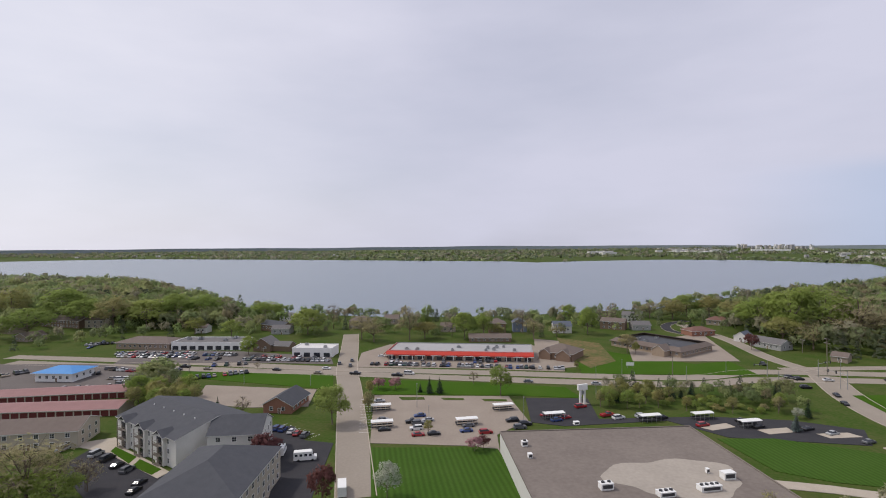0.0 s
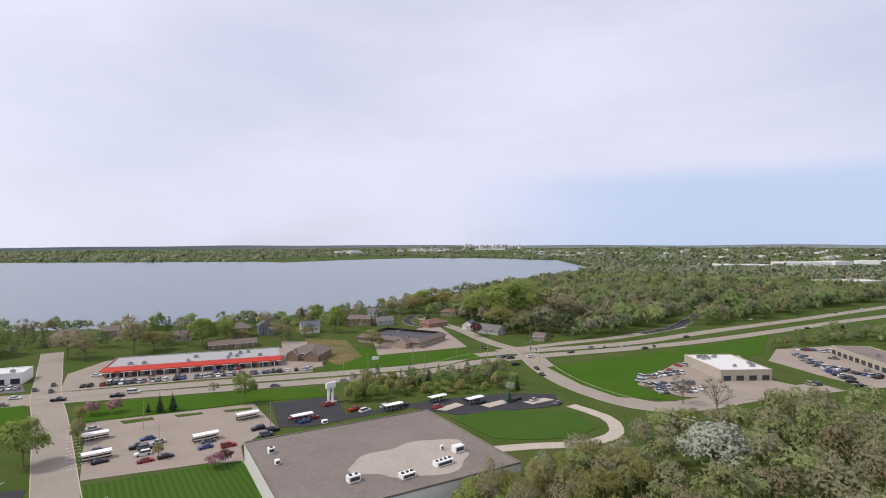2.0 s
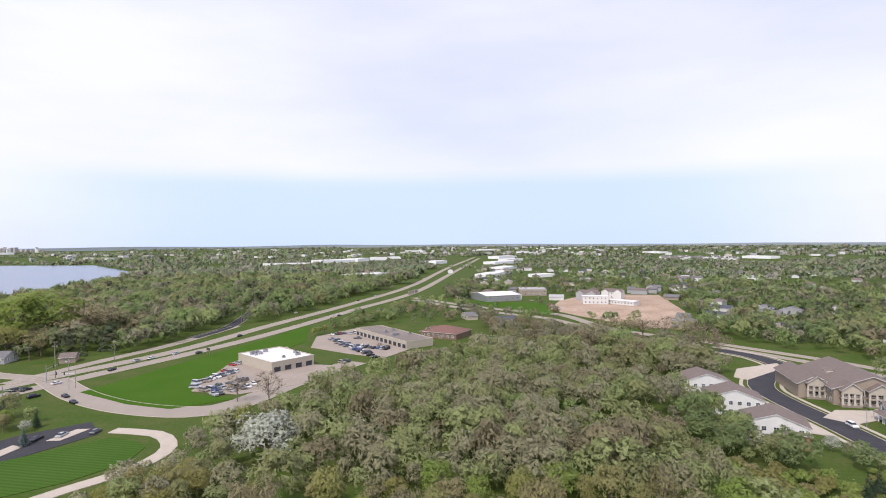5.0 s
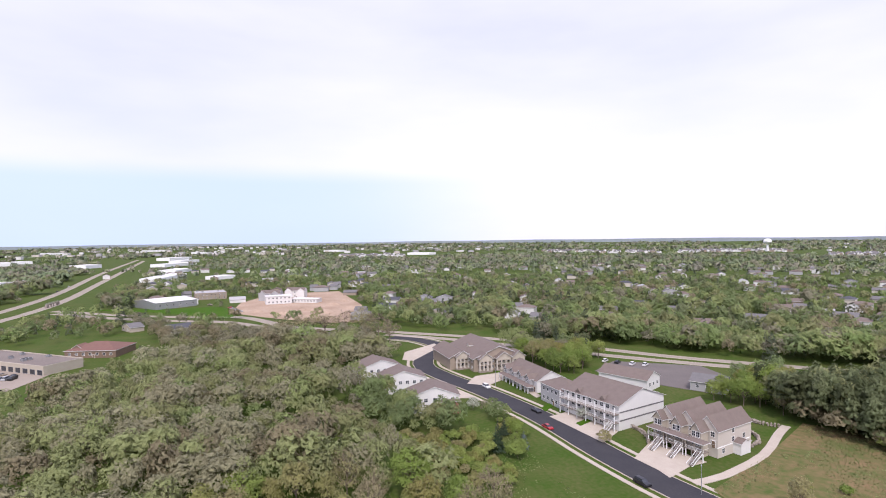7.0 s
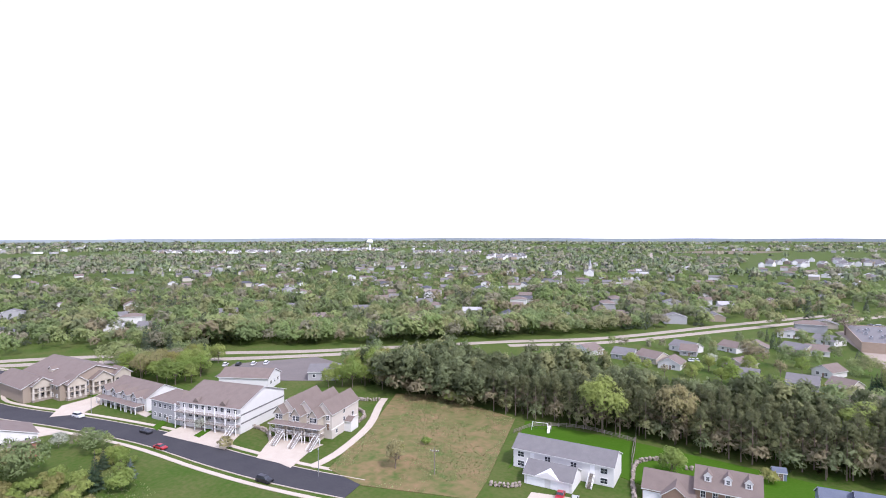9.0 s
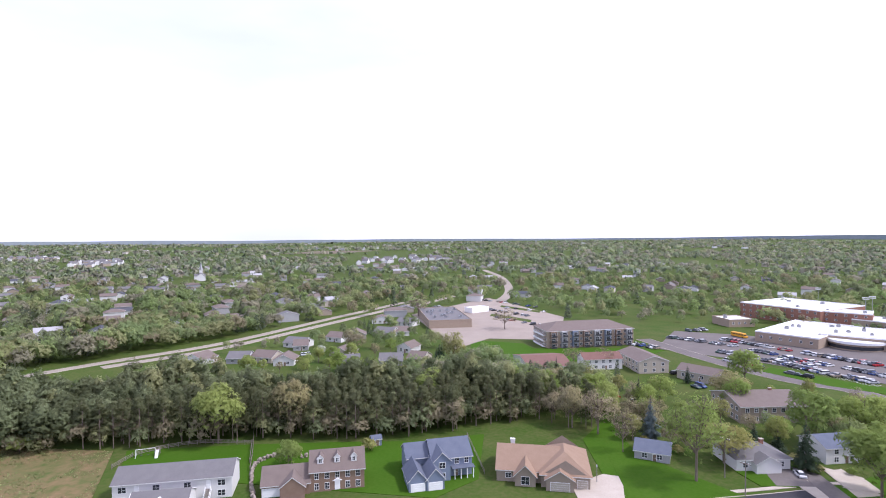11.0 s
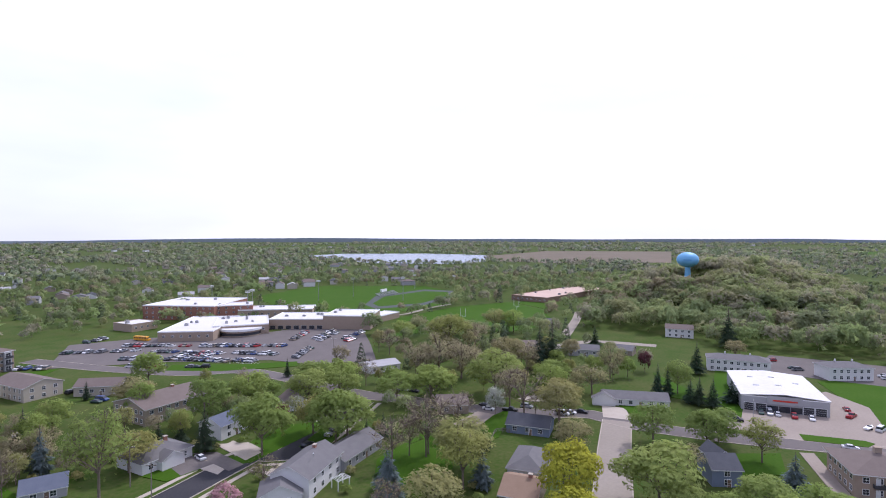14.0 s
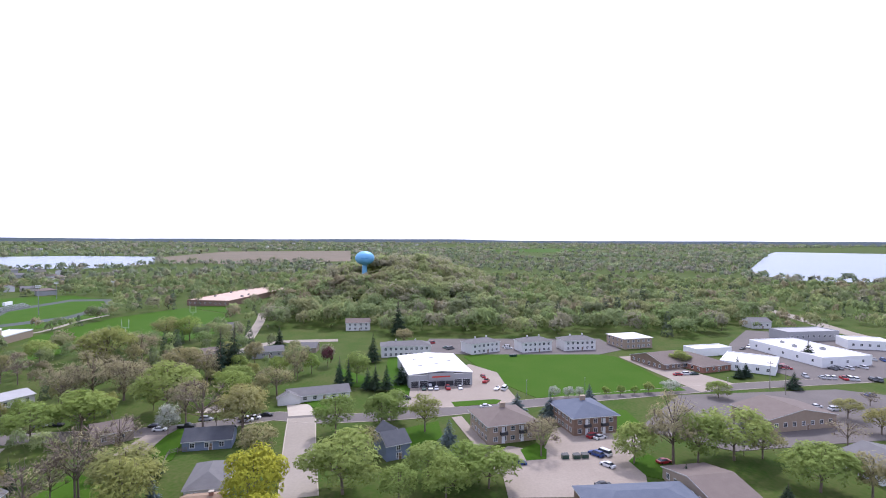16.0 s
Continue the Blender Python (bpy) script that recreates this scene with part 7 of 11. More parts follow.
area("parking_lot", [(292, 186.4), (326.5, 203.8), (366.9, 194.4), (336.7, 120.3), (277, 129.6), (282.8, 157.1)], MAT["pale_lot"], 0.05)
area("bare_soil", [(520.3, 69.5), (600.6, 68.1), (678.9, 40.8), (690.8, -37.6), (537.3, -51.8), (432.4, -39.4), (432.2, -11.2), (480.6, 37.2)], MAT["soil"], 0.05)
area("parking_lot", [(236.4, -135.3), (252.4, -155.1), (230.4, -190.9), (210.6, -188.6), (188.6, -162.5), (205.1, -150.3)], MAT["grey_road"], 0.05)
area("parking_lot", [(8, -448.9), (-70.8, -562.1), (-113.7, -424.5), (-85.3, -332.1), (-42.9, -340.7), (-19.7, -311)], MAT["pale_lot"], 0.05)
area("parking_lot", [(-134.6, -303.8), (-171.4, -357.7), (-209, -338.4), (-238.2, -301), (-259.7, -287.2), (-331.2, -263.7), (-264.2, -200.8), (-230.5, -171.5), (-206.8, -194), (-203.3, -220.9), (-173.8, -264.4)], MAT["grey_road"], 0.05)
area("sports_field", [(-405.9, -470), (-536.4, -492.8), (-603.8, -370.5), (-567.5, -311.7), (-455.8, -250.3), (-361, -268.8), (-324.2, -304.3)], MAT["lawn"], 0.03)
area("running_track", [(-412.7, -320.5), (-479.6, -357.1), (-566.8, -347.8), (-569.8, -309.5), (-521, -279.8), (-437.3, -268.3), (-394.5, -293.7)], MAT["track"], 0.05)
area("football_pitch", [(-425.5, -320.2), (-477.3, -344.2), (-550, -337.5), (-554.3, -307.9), (-520.7, -287.3), (-449.6, -278.9), (-408.9, -301.2)], MAT["lawn"], 0.07)
area("parking_lot", [(-208.4, -6.7), (-227.4, -6.1), (-276.7, 29), (-258.9, 40.9), (-229.8, 41.3), (-212.2, 42.7), (-206.2, 15.1)], MAT["pale_lot"], 0.05)
area("parking_lot", [(-133.7, 24.2), (-163, 25.9), (-167.3, 30.2), (-162.5, 39.9), (-181.6, 48.4), (-192.4, 68), (-175.2, 75.5), (-132.7, 60.3)], MAT["pale_lot"], 0.05)
area("parking_lot", [(-291.1, 113.6), (-293.5, 125.8), (-235, 145.3), (-222.6, 122.8)], MAT["pale_lot"], 0.05)
area("parking_lot", [(-323.1, 195.8), (-372.5, 238), (-338.4, 312), (-242, 223.6), (-241.4, 182), (-278.4, 171.9)], MAT["grey_road"], 0.05)
area("parking_lot", [(-180.4, 77.7), (-218.9, 111), (-224.5, 184.8), (-215.6, 199.4), (-166.9, 154.7), (-160, 99.3)], MAT["grey_road"], 0.05)
area("parking_lot", [(-304.7, 2.9), (-346.8, 10.5), (-346.3, 28.8), (-343.7, 120.9), (-308.7, 122.1), (-297.1, 104.6), (-299.4, 31.3)], MAT["grey_road"], 0.05)
area("lawn", [(-19.1, 139.5), (-24.1, 174.1), (9.8, 173.5), (17, 172.4), (23, 138.3)], MAT["stripe_lawn"], 0.06)
area("lawn", [(91.2, 180.0), (110.4, 179.7), (137.0, 165.5), (135.7, 151.3), (132.8, 146.9), (122.2, 142.2), (106.6, 146.6), (95.0, 154.1)], MAT["stripe_lawn"], 0.06)
area("lawn", [(-131.8, 269.4), (-134.6, 281.5), (-55.9, 272), (-50.3, 244.4)], MAT["lawn"], 0.04)
area("lawn", [(-34.6, 262.3), (17.2, 254.6), (55.3, 245.6), (58.6, 228.4), (28, 233.4), (-31.3, 236.6)], MAT["lawn"], 0.04)
area("lawn", [(82.5, 349.5), (102.9, 321.7), (135.6, 290.5), (157.2, 296.8), (155.7, 265), (69.5, 270.8), (73.7, 299.4)], MAT["lawn"], 0.04)
area("lawn", [(174, 229.2), (234.8, 231), (333.7, 233.1), (373.7, 238.7), (306.4, 200.1), (204.8, 193.3), (186.2, 179.4), (187, 155.4), (167.1, 171.5), (166.8, 194)], MAT["lawn"], 0.04)
area("lawn", [(586.1, 209.6), (549.5, 143.4), (483.8, 66.2), (511.7, 55), (571.5, 87.1), (566.9, 123.1)], MAT["lawn"], 0.04)
area("lawn", [(-293.9, 27.6), (-299.3, 34.5), (-297.1, 104.6), (-291.2, 112), (-225.3, 118), (-217.2, 50.7), (-238.8, 40.3)], MAT["lawn"], 0.04)
area("rough_meadow", [(116.9, -100.6), (133.3, -135.9), (150.2, -166), (136.7, -174.9), (95.5, -169.1), (76.7, -120.1), (74, -110.6), (102, -99.1)], MAT["meadow"], 0.04)
area("rough_meadow", [(175.5, -58), (172.2, -65.1), (125.9, -65), (111.4, -74.7), (123.1, -49.3), (157.7, -50.2)], MAT["grass"], 0.04)
area("lawn", [(76.3, -131.3), (91.4, -169.2), (52.8, -172.1), (21.5, -172.3), (3.2, -171.6), (-20.4, -176.4), (-15.1, -143.8), (-2.9, -133.8), (37.9, -142.5), (78.6, -151.1)], MAT["lawn"], 0.03)
area("lawn", [(-51.5, -169.9), (-66.3, -190.1), (-64.3, -157.4), (-80.8, -130), (-47.9, -124.3), (-49, -140.2)], MAT["lawn"], 0.04)
area("worn_lawn", [(78.7, 375.0), (101.8, 352.9), (95.5, 298.8), (77.1, 283.0), (71.6, 317.9)], MAT["meadow"], 0.09)
area("driveway", [(-92.1, -135.3), (-102.0, -134.0), (-102.3, -148.6), (-95.6, -148.7)], MAT["grey_road"], 0.09)
area("driveway", [(-111.0, -143.4), (-116.5, -143.6), (-114.6, -128.4), (-107.9, -127.9)], MAT["pavement"], 0.09)
area("driveway", [(-104.5, -117.1), (-117.7, -116.6), (-117.8, -112.1), (-103.4, -111.1)], MAT["pavement"], 0.09)
area("lawn", [(-56.1, -164.7), (-63.0, -165.7), (-70.6, -135.1), (-71.1, -126.3), (-50.7, -127.7), (-52.6, -138.6)], MAT["lawn"], 0.08)
area("lawn", [(-88.0, -135.4), (-97.7, -134.2), (-95.7, -143.9), (-86.5, -144.4)], MAT["lawn"], 0.08)
area("lawn", [(-110.2, -137.2), (-134.6, -140.3), (-145.0, -131.3), (-139.9, -126.6), (-107.2, -125.2)], MAT["lawn"], 0.08)
area("lawn", [(-127.7, -94.9), (-153.8, -94.1), (-143.5, -78.1), (-119.5, -75.9), (-110.4, -83.6)], MAT["lawn"], 0.08)
area("lawn", [(-176.1, -81.9), (-188.4, -79.2), (-185.5, -75.6), (-161.2, -70.5), (-152.9, -73.9)], MAT["lawn"], 0.08)
area("gravel_yard", [(-164.5, -89.6), (-181.4, -87.8), (-181.4, -81.0), (-165.0, -80.6)], MAT["pale_lot"], 0.085)
area("driveway", [(-203.9, -80.7), (-227.0, -69.7), (-207.5, -63.6), (-202.8, -75.3)], MAT["pavement"], 0.09)
area("lawn", [(-274.3, -39.4), (-241.6, -13.2), (-297.5, -13.5), (-339.7, -4.3), (-234.7, -8.3), (-236.3, -26.8)], MAT["lawn"], 0.08)
area("lawn", [(-183.1, -4.6), (-191.1, 9.1), (-174.5, 9.9), (-168.1, -1.0)], MAT["lawn"], 0.08)
area("lawn", [(-336.1, -13.7), (-344.4, -6.0), (-246.5, -0.7), (-221.4, -1.6), (-234.7, -8.3)], MAT["lawn"], 0.085)
area("planted_island", [(-212.8, 15.3), (-215.9, 33.2), (-214.4, 35.6), (-209.9, 33.1), (-206.9, 16.2)], MAT["lawn"], 0.14)
area("driveway", [(-194.6, 14.1), (-196.1, 17.9), (-174.9, 22.0), (-158.0, 26.4), (-150.0, 30.0), (-147.5, 23.6)], MAT["pale_lot"], 0.09)
area("lawn", [(-164.0, 33.3), (-169.3, 39.6), (-163.8, 41.5), (-156.8, 39.7), (-155.9, 33.5)], MAT["lawn"], 0.1)
area("lawn", [(-219.8, -46.5), (-230.2, -42.6), (-233.7, -33.6), (-199.2, -31.6)], MAT["lawn"], 0.08)
area("lawn", [(-162.5, 71.0), (-153.4, 73.0), (-141.7, 68.9), (-144.4, 64.6), (-154.3, 63.6)], MAT["lawn"], 0.1)
area("lawn", [(-202.2, 74.1), (-199.9, 81.1), (-180.9, 80.6), (-170.5, 67.7)], MAT["lawn"], 0.1)
area("driveway", [(-103.7, -146.2), (-107.9, -140.6), (-105.8, -126.2), (-100.6, -126.1), (-102.0, -136.2)], MAT["grey_road"], 0.095)
area("driveway", [(-112.0, -145.9), (-118.0, -138.3), (-116.2, -129.6), (-109.1, -132.3)], MAT["pavement"], 0.095)
area("lawn", [(-105.3, -137.2), (-109.1, -132.3), (-107.9, -125.6), (-101.0, -129.6)], MAT["lawn"], 0.08)
area("lawn", [(-121.2, -86.4), (-141.0, -88.1), (-147.4, -83.9), (-134.1, -72.7), (-111.5, -69.7)], MAT["lawn"], 0.08)
area("lawn", [(-123.4, -121.9), (-141.0, -127.1), (-137.1, -116.9), (-119.1, -111.5)], MAT["lawn"], 0.08)
# water
area("lake", [(-2694.3, 3045.6), (-1057.9, 1195.2), (-544.6, 971.9), (-233.6, 594.5), (-142.6, 513.2), (-43.2, 484.6), (58.8, 487.1), (191.9, 530), (185.6, 509), (285.7, 603.8), (454.4, 707.3), (630.6, 796), (902.2, 999.2), (1202.3, 1517.3), (1109, 1919.7), (839.6, 2035.9), (515.5, 1940.3), (318.2, 1824.7), (237.5, 1957.5), (-708.7, 2379.5)], MAT["water"], 0.1)
area("lake", [(-1359.9, -1297.2), (-1576.8, -1332.2), (-1746.2, -1048.8), (-1695.2, -779.1), (-1268.2, -593.9), (-1111.2, -610.7), (-1062.4, -808)], MAT["water"], 0.1)
area("lake", [(-2755.9, -4229.6), (-4830.1, -3403.6), (-4112.4, -2897.7), (-2597.3, -3067.3)], MAT["water"], 0.1)
area("lake", [(-965.5, 612.8), (-2181.7, 1486.1), (-3078.9, 2200.7), (-3242.2, 3245.7), (-781.2, 783.4), (-780.3, 602.9)], MAT["water"], 0.1)
area("lawn", [(-287.9, -203.2), (-359.2, -245.5), (-442.1, -237.4), (-500.1, -207.4), (-463.9, -161), (-393.6, -124.1), (-336.5, -146.4), (-327.1, -187.8)], MAT["lawn"], 0.03)
area("lawn", [(-501.9, -205.6), (-524.5, -167.9), (-467.2, -157.8)], MAT["lawn"], 0.03)
area("lawn", [(-28, -291.2), (-30.3, -336.8), (-61.8, -323.2), (-65.1, -308.5), (-119.5, -305.7), (-138.1, -298.5), (-115.7, -280.7), (-78.3, -276.2), (-53, -267.5)], MAT["lawn"], 0.03)
area("lawn", [(-170.8, -256.5), (-188.4, -227.2), (-207.8, -206), (-200.4, -198.7), (-174.1, -223.9), (-161.7, -248.5)], MAT["lawn"], 0.07)
area("marsh_field", [(-1652.3, -755.8), (-2270.9, -769.5), (-2442.3, -281.8), (-1426.1, -164.2), (-1366.6, -347.4), (-1286.7, -574.7)], MAT["far_field"], 0.08)
area("marsh_field", [(-1563.9, -719.7), (-2094.5, -670.2), (-2216.9, -257), (-1598.9, -218.3), (-1265.8, -430.7)], MAT["far_field"], 0.08)
area("far_meadow", [(1278.5, -2823.5), (622.2, -4058.3), (17.2, -4178.8), (483.4, -3154)], MAT["far_field"], 0.08)
area("far_meadow", [(1666.8, -2818.1), (1359.4, -3262.8), (803.1, -3065.1), (1109.9, -2561.8)], MAT["lawn"], 0.08)
area("far_meadow", [(549.9, -2115.1), (456.6, -2439.3), (182, -2439.5), (314.7, -2054.7)], MAT["far_field"], 0.08)
area("far_meadow", [(-2637.3, 5199.2), (-2199.2, 5764.7), (-708.9, 4695.4), (-1212.3, 4072.1)], MAT["lawn"], 0.08)
area("far_meadow", [(-2542, 182.2), (-2978.3, 719.9), (-2792.1, 1158.7), (-2313.8, 559.4)], MAT["lawn"], 0.08)
area("far_meadow", [(-3630.6, 644.6), (-3956.6, 1126.3), (-3775.6, 1319.8), (-3293.5, 796)], MAT["far_field"], 0.08)
# buildings by the lake road
storage_row(-156.6, 212.7, 5.3, 58.8, 13, )
storage_row(-171.9, 234.9, 9.5, 65.3, 13, )
house(-137.9, 180.7, 8.5, 34.3, 15, 5.6, "cream_siding", "roof_brown", "gx", 2.6, 2, "fr", "apartment_house", "long two-storey cream apartment house with brown shingle roof", gap=4.2)
bay_apartment(-86.3, 180.2, -36.4, 38.2, 27, 8.8, 3.6)
house(-64.2, 170, 5.9, 15.8, 16, 8.8, "white_siding", "roof_dark", "gx", 3.6, 3, "fr", "apartment_house", "three-storey white apartment wing with dark shingle roof", gap=3.6, door=False)
house(-58, 136.8, -0.8, 22.5, 31.4, 8.6, "cream_siding", "roof_dark", "hip", 4.8, 3, "fr", "apartment_house", "three-storey cream apartment wing with dark hipped shingle roof", gap=3.6, door=False)
house(-189.2, 269.1, -4.7, 19.3, 15, 4.2, "white_paint", "roof_blue", "hip", 2.4, 1, "fr", "filling_station", "white filling station with bright blue hipped roof", over=1.4)
house(-64.1, 219.2, -8.3, 11.5, 17.6, 3.4, "red_brick", "roof_dark", "gy", 3.0, 1, "fr", "office_house", "low red brick office with dark gable roof", over=0.9)
flat_block(-76.6, 322.4, -5.6, 23.9, 14, 5, "white_paint", "white_membrane", "car_workshop", "white flat-roofed workshop behind parked cars", shop=True, units=2)
house(-111.6, 339.1, -10.7, 11.4, 12, 4.5, "brown_siding", "roof_grey", "gy", 3.6, 1, "f", "barn_shop", "dark brown barn-like shop with white trim", wings=[(11, 1, 12, 9, 3.4, "gx", 2)])
flat_block(-149.6, 348.9, -2, 44.1, 20, 4.6, "white_paint", "roof_grey", "shop_row", "row of shops with flat dark roof and white fascia", shop=True, units=6)
house(-190.1, 351, -7.7, 36.8, 18, 4, "tan_brick", "roof_brown", "hip", 3, 1, "f", "restaurant", "low brick restaurant with broad brown hipped roof", over=1.2)
house(-291, 380, 68.1, 14.1, 12, 3.4, "tan_siding", "roof_brown", "gx", 2.4)
house(-282.3, 440.6, 8.7, 15.1, 12, 6, "cream_siding", "roof_brown", "gx", 2.2, 2, "f")
house(-309.8, 444.2, -18.4, 43.1, 14, 6, "brown_siding", "roof_brown", "gx", 2.6, 2, "f", "apartment_house", "brown two-storey apartment house among trees")
shop_mall(10.2, 316.5, -6.9, 82.2, 26, )
house(68.1, 310.9, -33.8, 19.5, 18, 4, "brown_brick", "roof_brown", "hip", 4, 1, "f", "brick_office", "brown brick office with several steep hipped roofs", wings=[(-6, -8, 7, 6, 3.6, "gy", 2.6), (5, -8, 8, 6, 3.6, "gy", 2.8)])
clinic(135, 335.4, -54.3, 47.3, 34, )
house(130.6, 413.5, -29.1, 18, 11, 6, "brown_siding", "roof_brown", "gx", 2.2, 2, "f")
house(148.9, 408.8, -2.4, 13.4, 10, 4, "grey_siding", "roof_grey", "gx", 2.4)
house(181, 383.6, 12.5, 18.2, 12, 3.4, "red_brick", "roof_red", "hip", 2.6, 1, "f")
house(199.4, 358, -49.3, 8.3, 11, 3.6, "white_siding", "roof_slate_blue", "gy", 2.8, 1, "f")
house(203.6, 334.7, -66.5, 19.9, 11, 3.6, "grey_siding", "roof_grey", "gx", 2.6, 1, "fr")
house(39.6, 401.5, -2.3, 12.4, 12, 7, "brown_brick", "roof_brown", "hip", 3.4, 2, "f")
house(56.8, 404.8, -2.4, 10, 10, 7, "blue_siding", "roof_slate_blue", "gy", 3.2, 2, "f")
house(87.3, 399.5, -2.3, 13.1, 12, 5, "white_siding", "roof_slate_blue", "gx", 3.0, 1, "f")
house(-65.4, 427.1, -2.5, 16.5, 12, 6, "tan_siding", "roof_brown", "hip", 3.2, 2, "f")
house(3.5, 406.5, -2.4, 11, 9, 4, "cream_siding", "roof_brown", "gx", 2.4, 1, "f")
house(-127.6, 413.5, -34, 25, 11, 5, "brown_siding", "roof_dark", "gx", 2.6, 1, "f")
house(-134, 468.1, -31.7, 14, 9, 5, "white_siding", "roof_grey", "gx", 2.2, 1, "f")
house(-120.2, 402, -2.3, 13.5, 10, 4, "grey_siding", "roof_grey", "gx", 2.2, 1, "f")
house(-182.4, 409, -2.3, 8.7, 9, 4, "white_siding", "roof_brown", "gx", 2.2, 1, "f")
house(-42.5, 445.6, -2.6, 11.6, 10, 5, "tan_siding", "roof_brown", "gx", 2.6, 1, "f")
house(31.2, 363.9, -2.1, 28.2, 9, 3, "brown_siding", "roof_brown", "gx", 2.0, 1, "f")
house(157.2, 448.6, -26.9, 15.5, 10, 6, "white_siding", "roof_grey", "gx", 2.4, 2, "f")
house(219.2, 429.1, -35.7, 16.1, 11, 4, "tan_siding", "roof_red", "hip", 2.6, 1, "f")
house(218, 295.2, -48.8, 7.6, 9, 3.2, "tan_siding", "roof_brown", "gx", 1.8, 1, "f")
house(-334.9, 413.5, -15.3, 22.9, 11, 4, "tan_siding", "roof_brown", "gx", 2.2, 1, "f")
# large store with gravel roof
big_store(50.3, 145.6, -86.3, 53.5, 62, )
AREAS.append([(18, 174), (84, 178), (86, 116), (22, 114)])
# buildings by the highway
flat_block(247.5, 180, -23.9, 24.9, 35, 5, "cream_siding", "white_membrane", "fast_food_restaurant", "restaurant with white flat roof and roof units", units=9, shop=True)
flat_block(331.7, 148.5, -125, 66.5, 20, 4.4, "cream_siding", "gravel_roof", "shop_row", "row of shops with pale flat roof and white fascia", shop=True, units=6)
house(355, 118.3, -101.1, 28.1, 22, 4, "brown_siding", "roof_red", "hip", 3.6, 1, "f", "restaurant", "low restaurant with broad rust-red hipped roof", wings=[(-9, -4, 8, 8, 4.2, "gy", 2.6)])
house(593.4, 139.8, -49.4, 41.3, 45, 6.5, "metal_grey", "white_membrane", "gx", 2.0, 1, "f", "warehouse", "grey metal warehouse with low pale roof", gap=6)
flat_block(662.4, 108.9, -76.6, 32.5, 35, 7, "tan_siding", "grey_membrane", "office_building", "tan flat-roofed office building", storeys=2, units=3)
house(581.6, 30.1, -80.6, 25.4, 14, 8, "white_siding", "white_membrane", "flat", 0.4, 2, "f", "apartment_house", "unfinished white apartment house on bare soil", door=False)
house(614.8, 38.8, -105.9, 21.5, 14, 8, "grey_siding", "roof_brown", "gx", 3, 2, "f", "apartment_house", "unfinished grey apartment house with brown roof", wings=[(-7, -6, 8, 6, 8, "gy", 2.6), (7, -6, 8, 6, 8, "gy", 2.6)])
house(638.5, 12.9, -104.4, 21, 14, 8, "white_siding", "roof_brown", "gx", 3, 2, "f", "apartment_house", "new white apartment house with brown roof", wings=[(-7, -6, 8, 6, 8, "gy", 2.6), (7, -6, 8, 6, 8, "gy", 2.6)])
house(582, 2.1, -117.9, 29.3, 12, 4, "white_siding", "white_membrane", "flat", 0.3, 1, "f", "shell_building", "low white building shell on bare soil", door=False)
flat_block(1237.6, 850.3, -49.6, 137.5, 70, 9, "white_paint", "white_membrane", "warehouse", "distant white flat-roofed warehouse", units=0, faces="", group="distant warehouses")
flat_block(1455.3, 846.1, -28.7, 118, 60, 11, "white_paint", "white_membrane", "warehouse", "distant white flat-roofed warehouse", units=0, faces="", group="distant warehouses")
flat_block(1618.5, 849.9, -5.2, 70.7, 50, 10, "white_paint", "white_membrane", "warehouse", "distant white flat-roofed warehouse", units=0, faces="", group="distant warehouses")
flat_block(1744.3, 831.9, -49.7, 52, 50, 10, "white_paint", "white_membrane", "warehouse", "distant white flat-roofed warehouse", units=0, faces="", group="distant warehouses")
flat_block(1884.6, 835.7, -49.7, 42.9, 40, 8, "white_paint", "white_membrane", "warehouse", "distant white flat-roofed warehouse", units=0, faces="", group="distant warehouses")
flat_block(898.8, 442.7, -11.4, 140.1, 45, 8, "white_paint", "white_membrane", "warehouse", "distant white flat-roofed warehouse", units=0, faces="", group="distant warehouses")
flat_block(1003.9, 236.1, -5.9, 132, 30, 6, "white_paint", "white_membrane", "warehouse", "distant white flat-roofed warehouse", units=0, faces="", group="distant warehouses")
flat_block(1225.3, 267.5, -8.6, 86.7, 35, 6, "white_paint", "white_membrane", "warehouse", "distant white flat-roofed warehouse", units=0, faces="", group="distant warehouses")
flat_block(1529.7, 336, -22.9, 131.5, 40, 7, "white_paint", "white_membrane", "warehouse", "distant white flat-roofed warehouse", units=0, faces="", group="distant warehouses")
flat_block(1977.7, 434.3, -23.5, 111.9, 50, 9, "white_paint", "white_membrane", "warehouse", "distant white flat-roofed warehouse", units=0, faces="", group="distant warehouses")
flat_block(3394.8, 863.7, -49.9, 81, 60, 12, "white_paint", "white_membrane", "warehouse", "distant white flat-roofed warehouse", units=0, faces="", group="distant warehouses")
flat_block(986.5, 144.8, -34.7, 43.2, 25, 5, "white_paint", "white_membrane", "warehouse", "distant white flat-roofed warehouse", units=0, faces="", group="distant warehouses")
flat_block(1752.6, 357.7, -23.6, 86.6, 40, 7, "white_paint", "white_membrane", "warehouse", "distant white flat-roofed warehouse", units=0, faces="", group="distant warehouses")
flat_block(1507.1, 531.7, -14.5, 60, 40, 8, "white_paint", "white_membrane", "warehouse", "distant white flat-roofed warehouse", units=0, faces="", group="distant warehouses")
flat_block(3086.4, 1229.8, -49.9, 97.5, 60, 10, "white_paint", "white_membrane", "warehouse", "distant white flat-roofed warehouse", units=0, faces="", group="distant warehouses")
flat_block(3925.6, 484.7, -49.9, 101.8, 60, 10, "white_paint", "white_membrane", "warehouse", "distant white flat-roofed warehouse", units=0, faces="", group="distant warehouses")
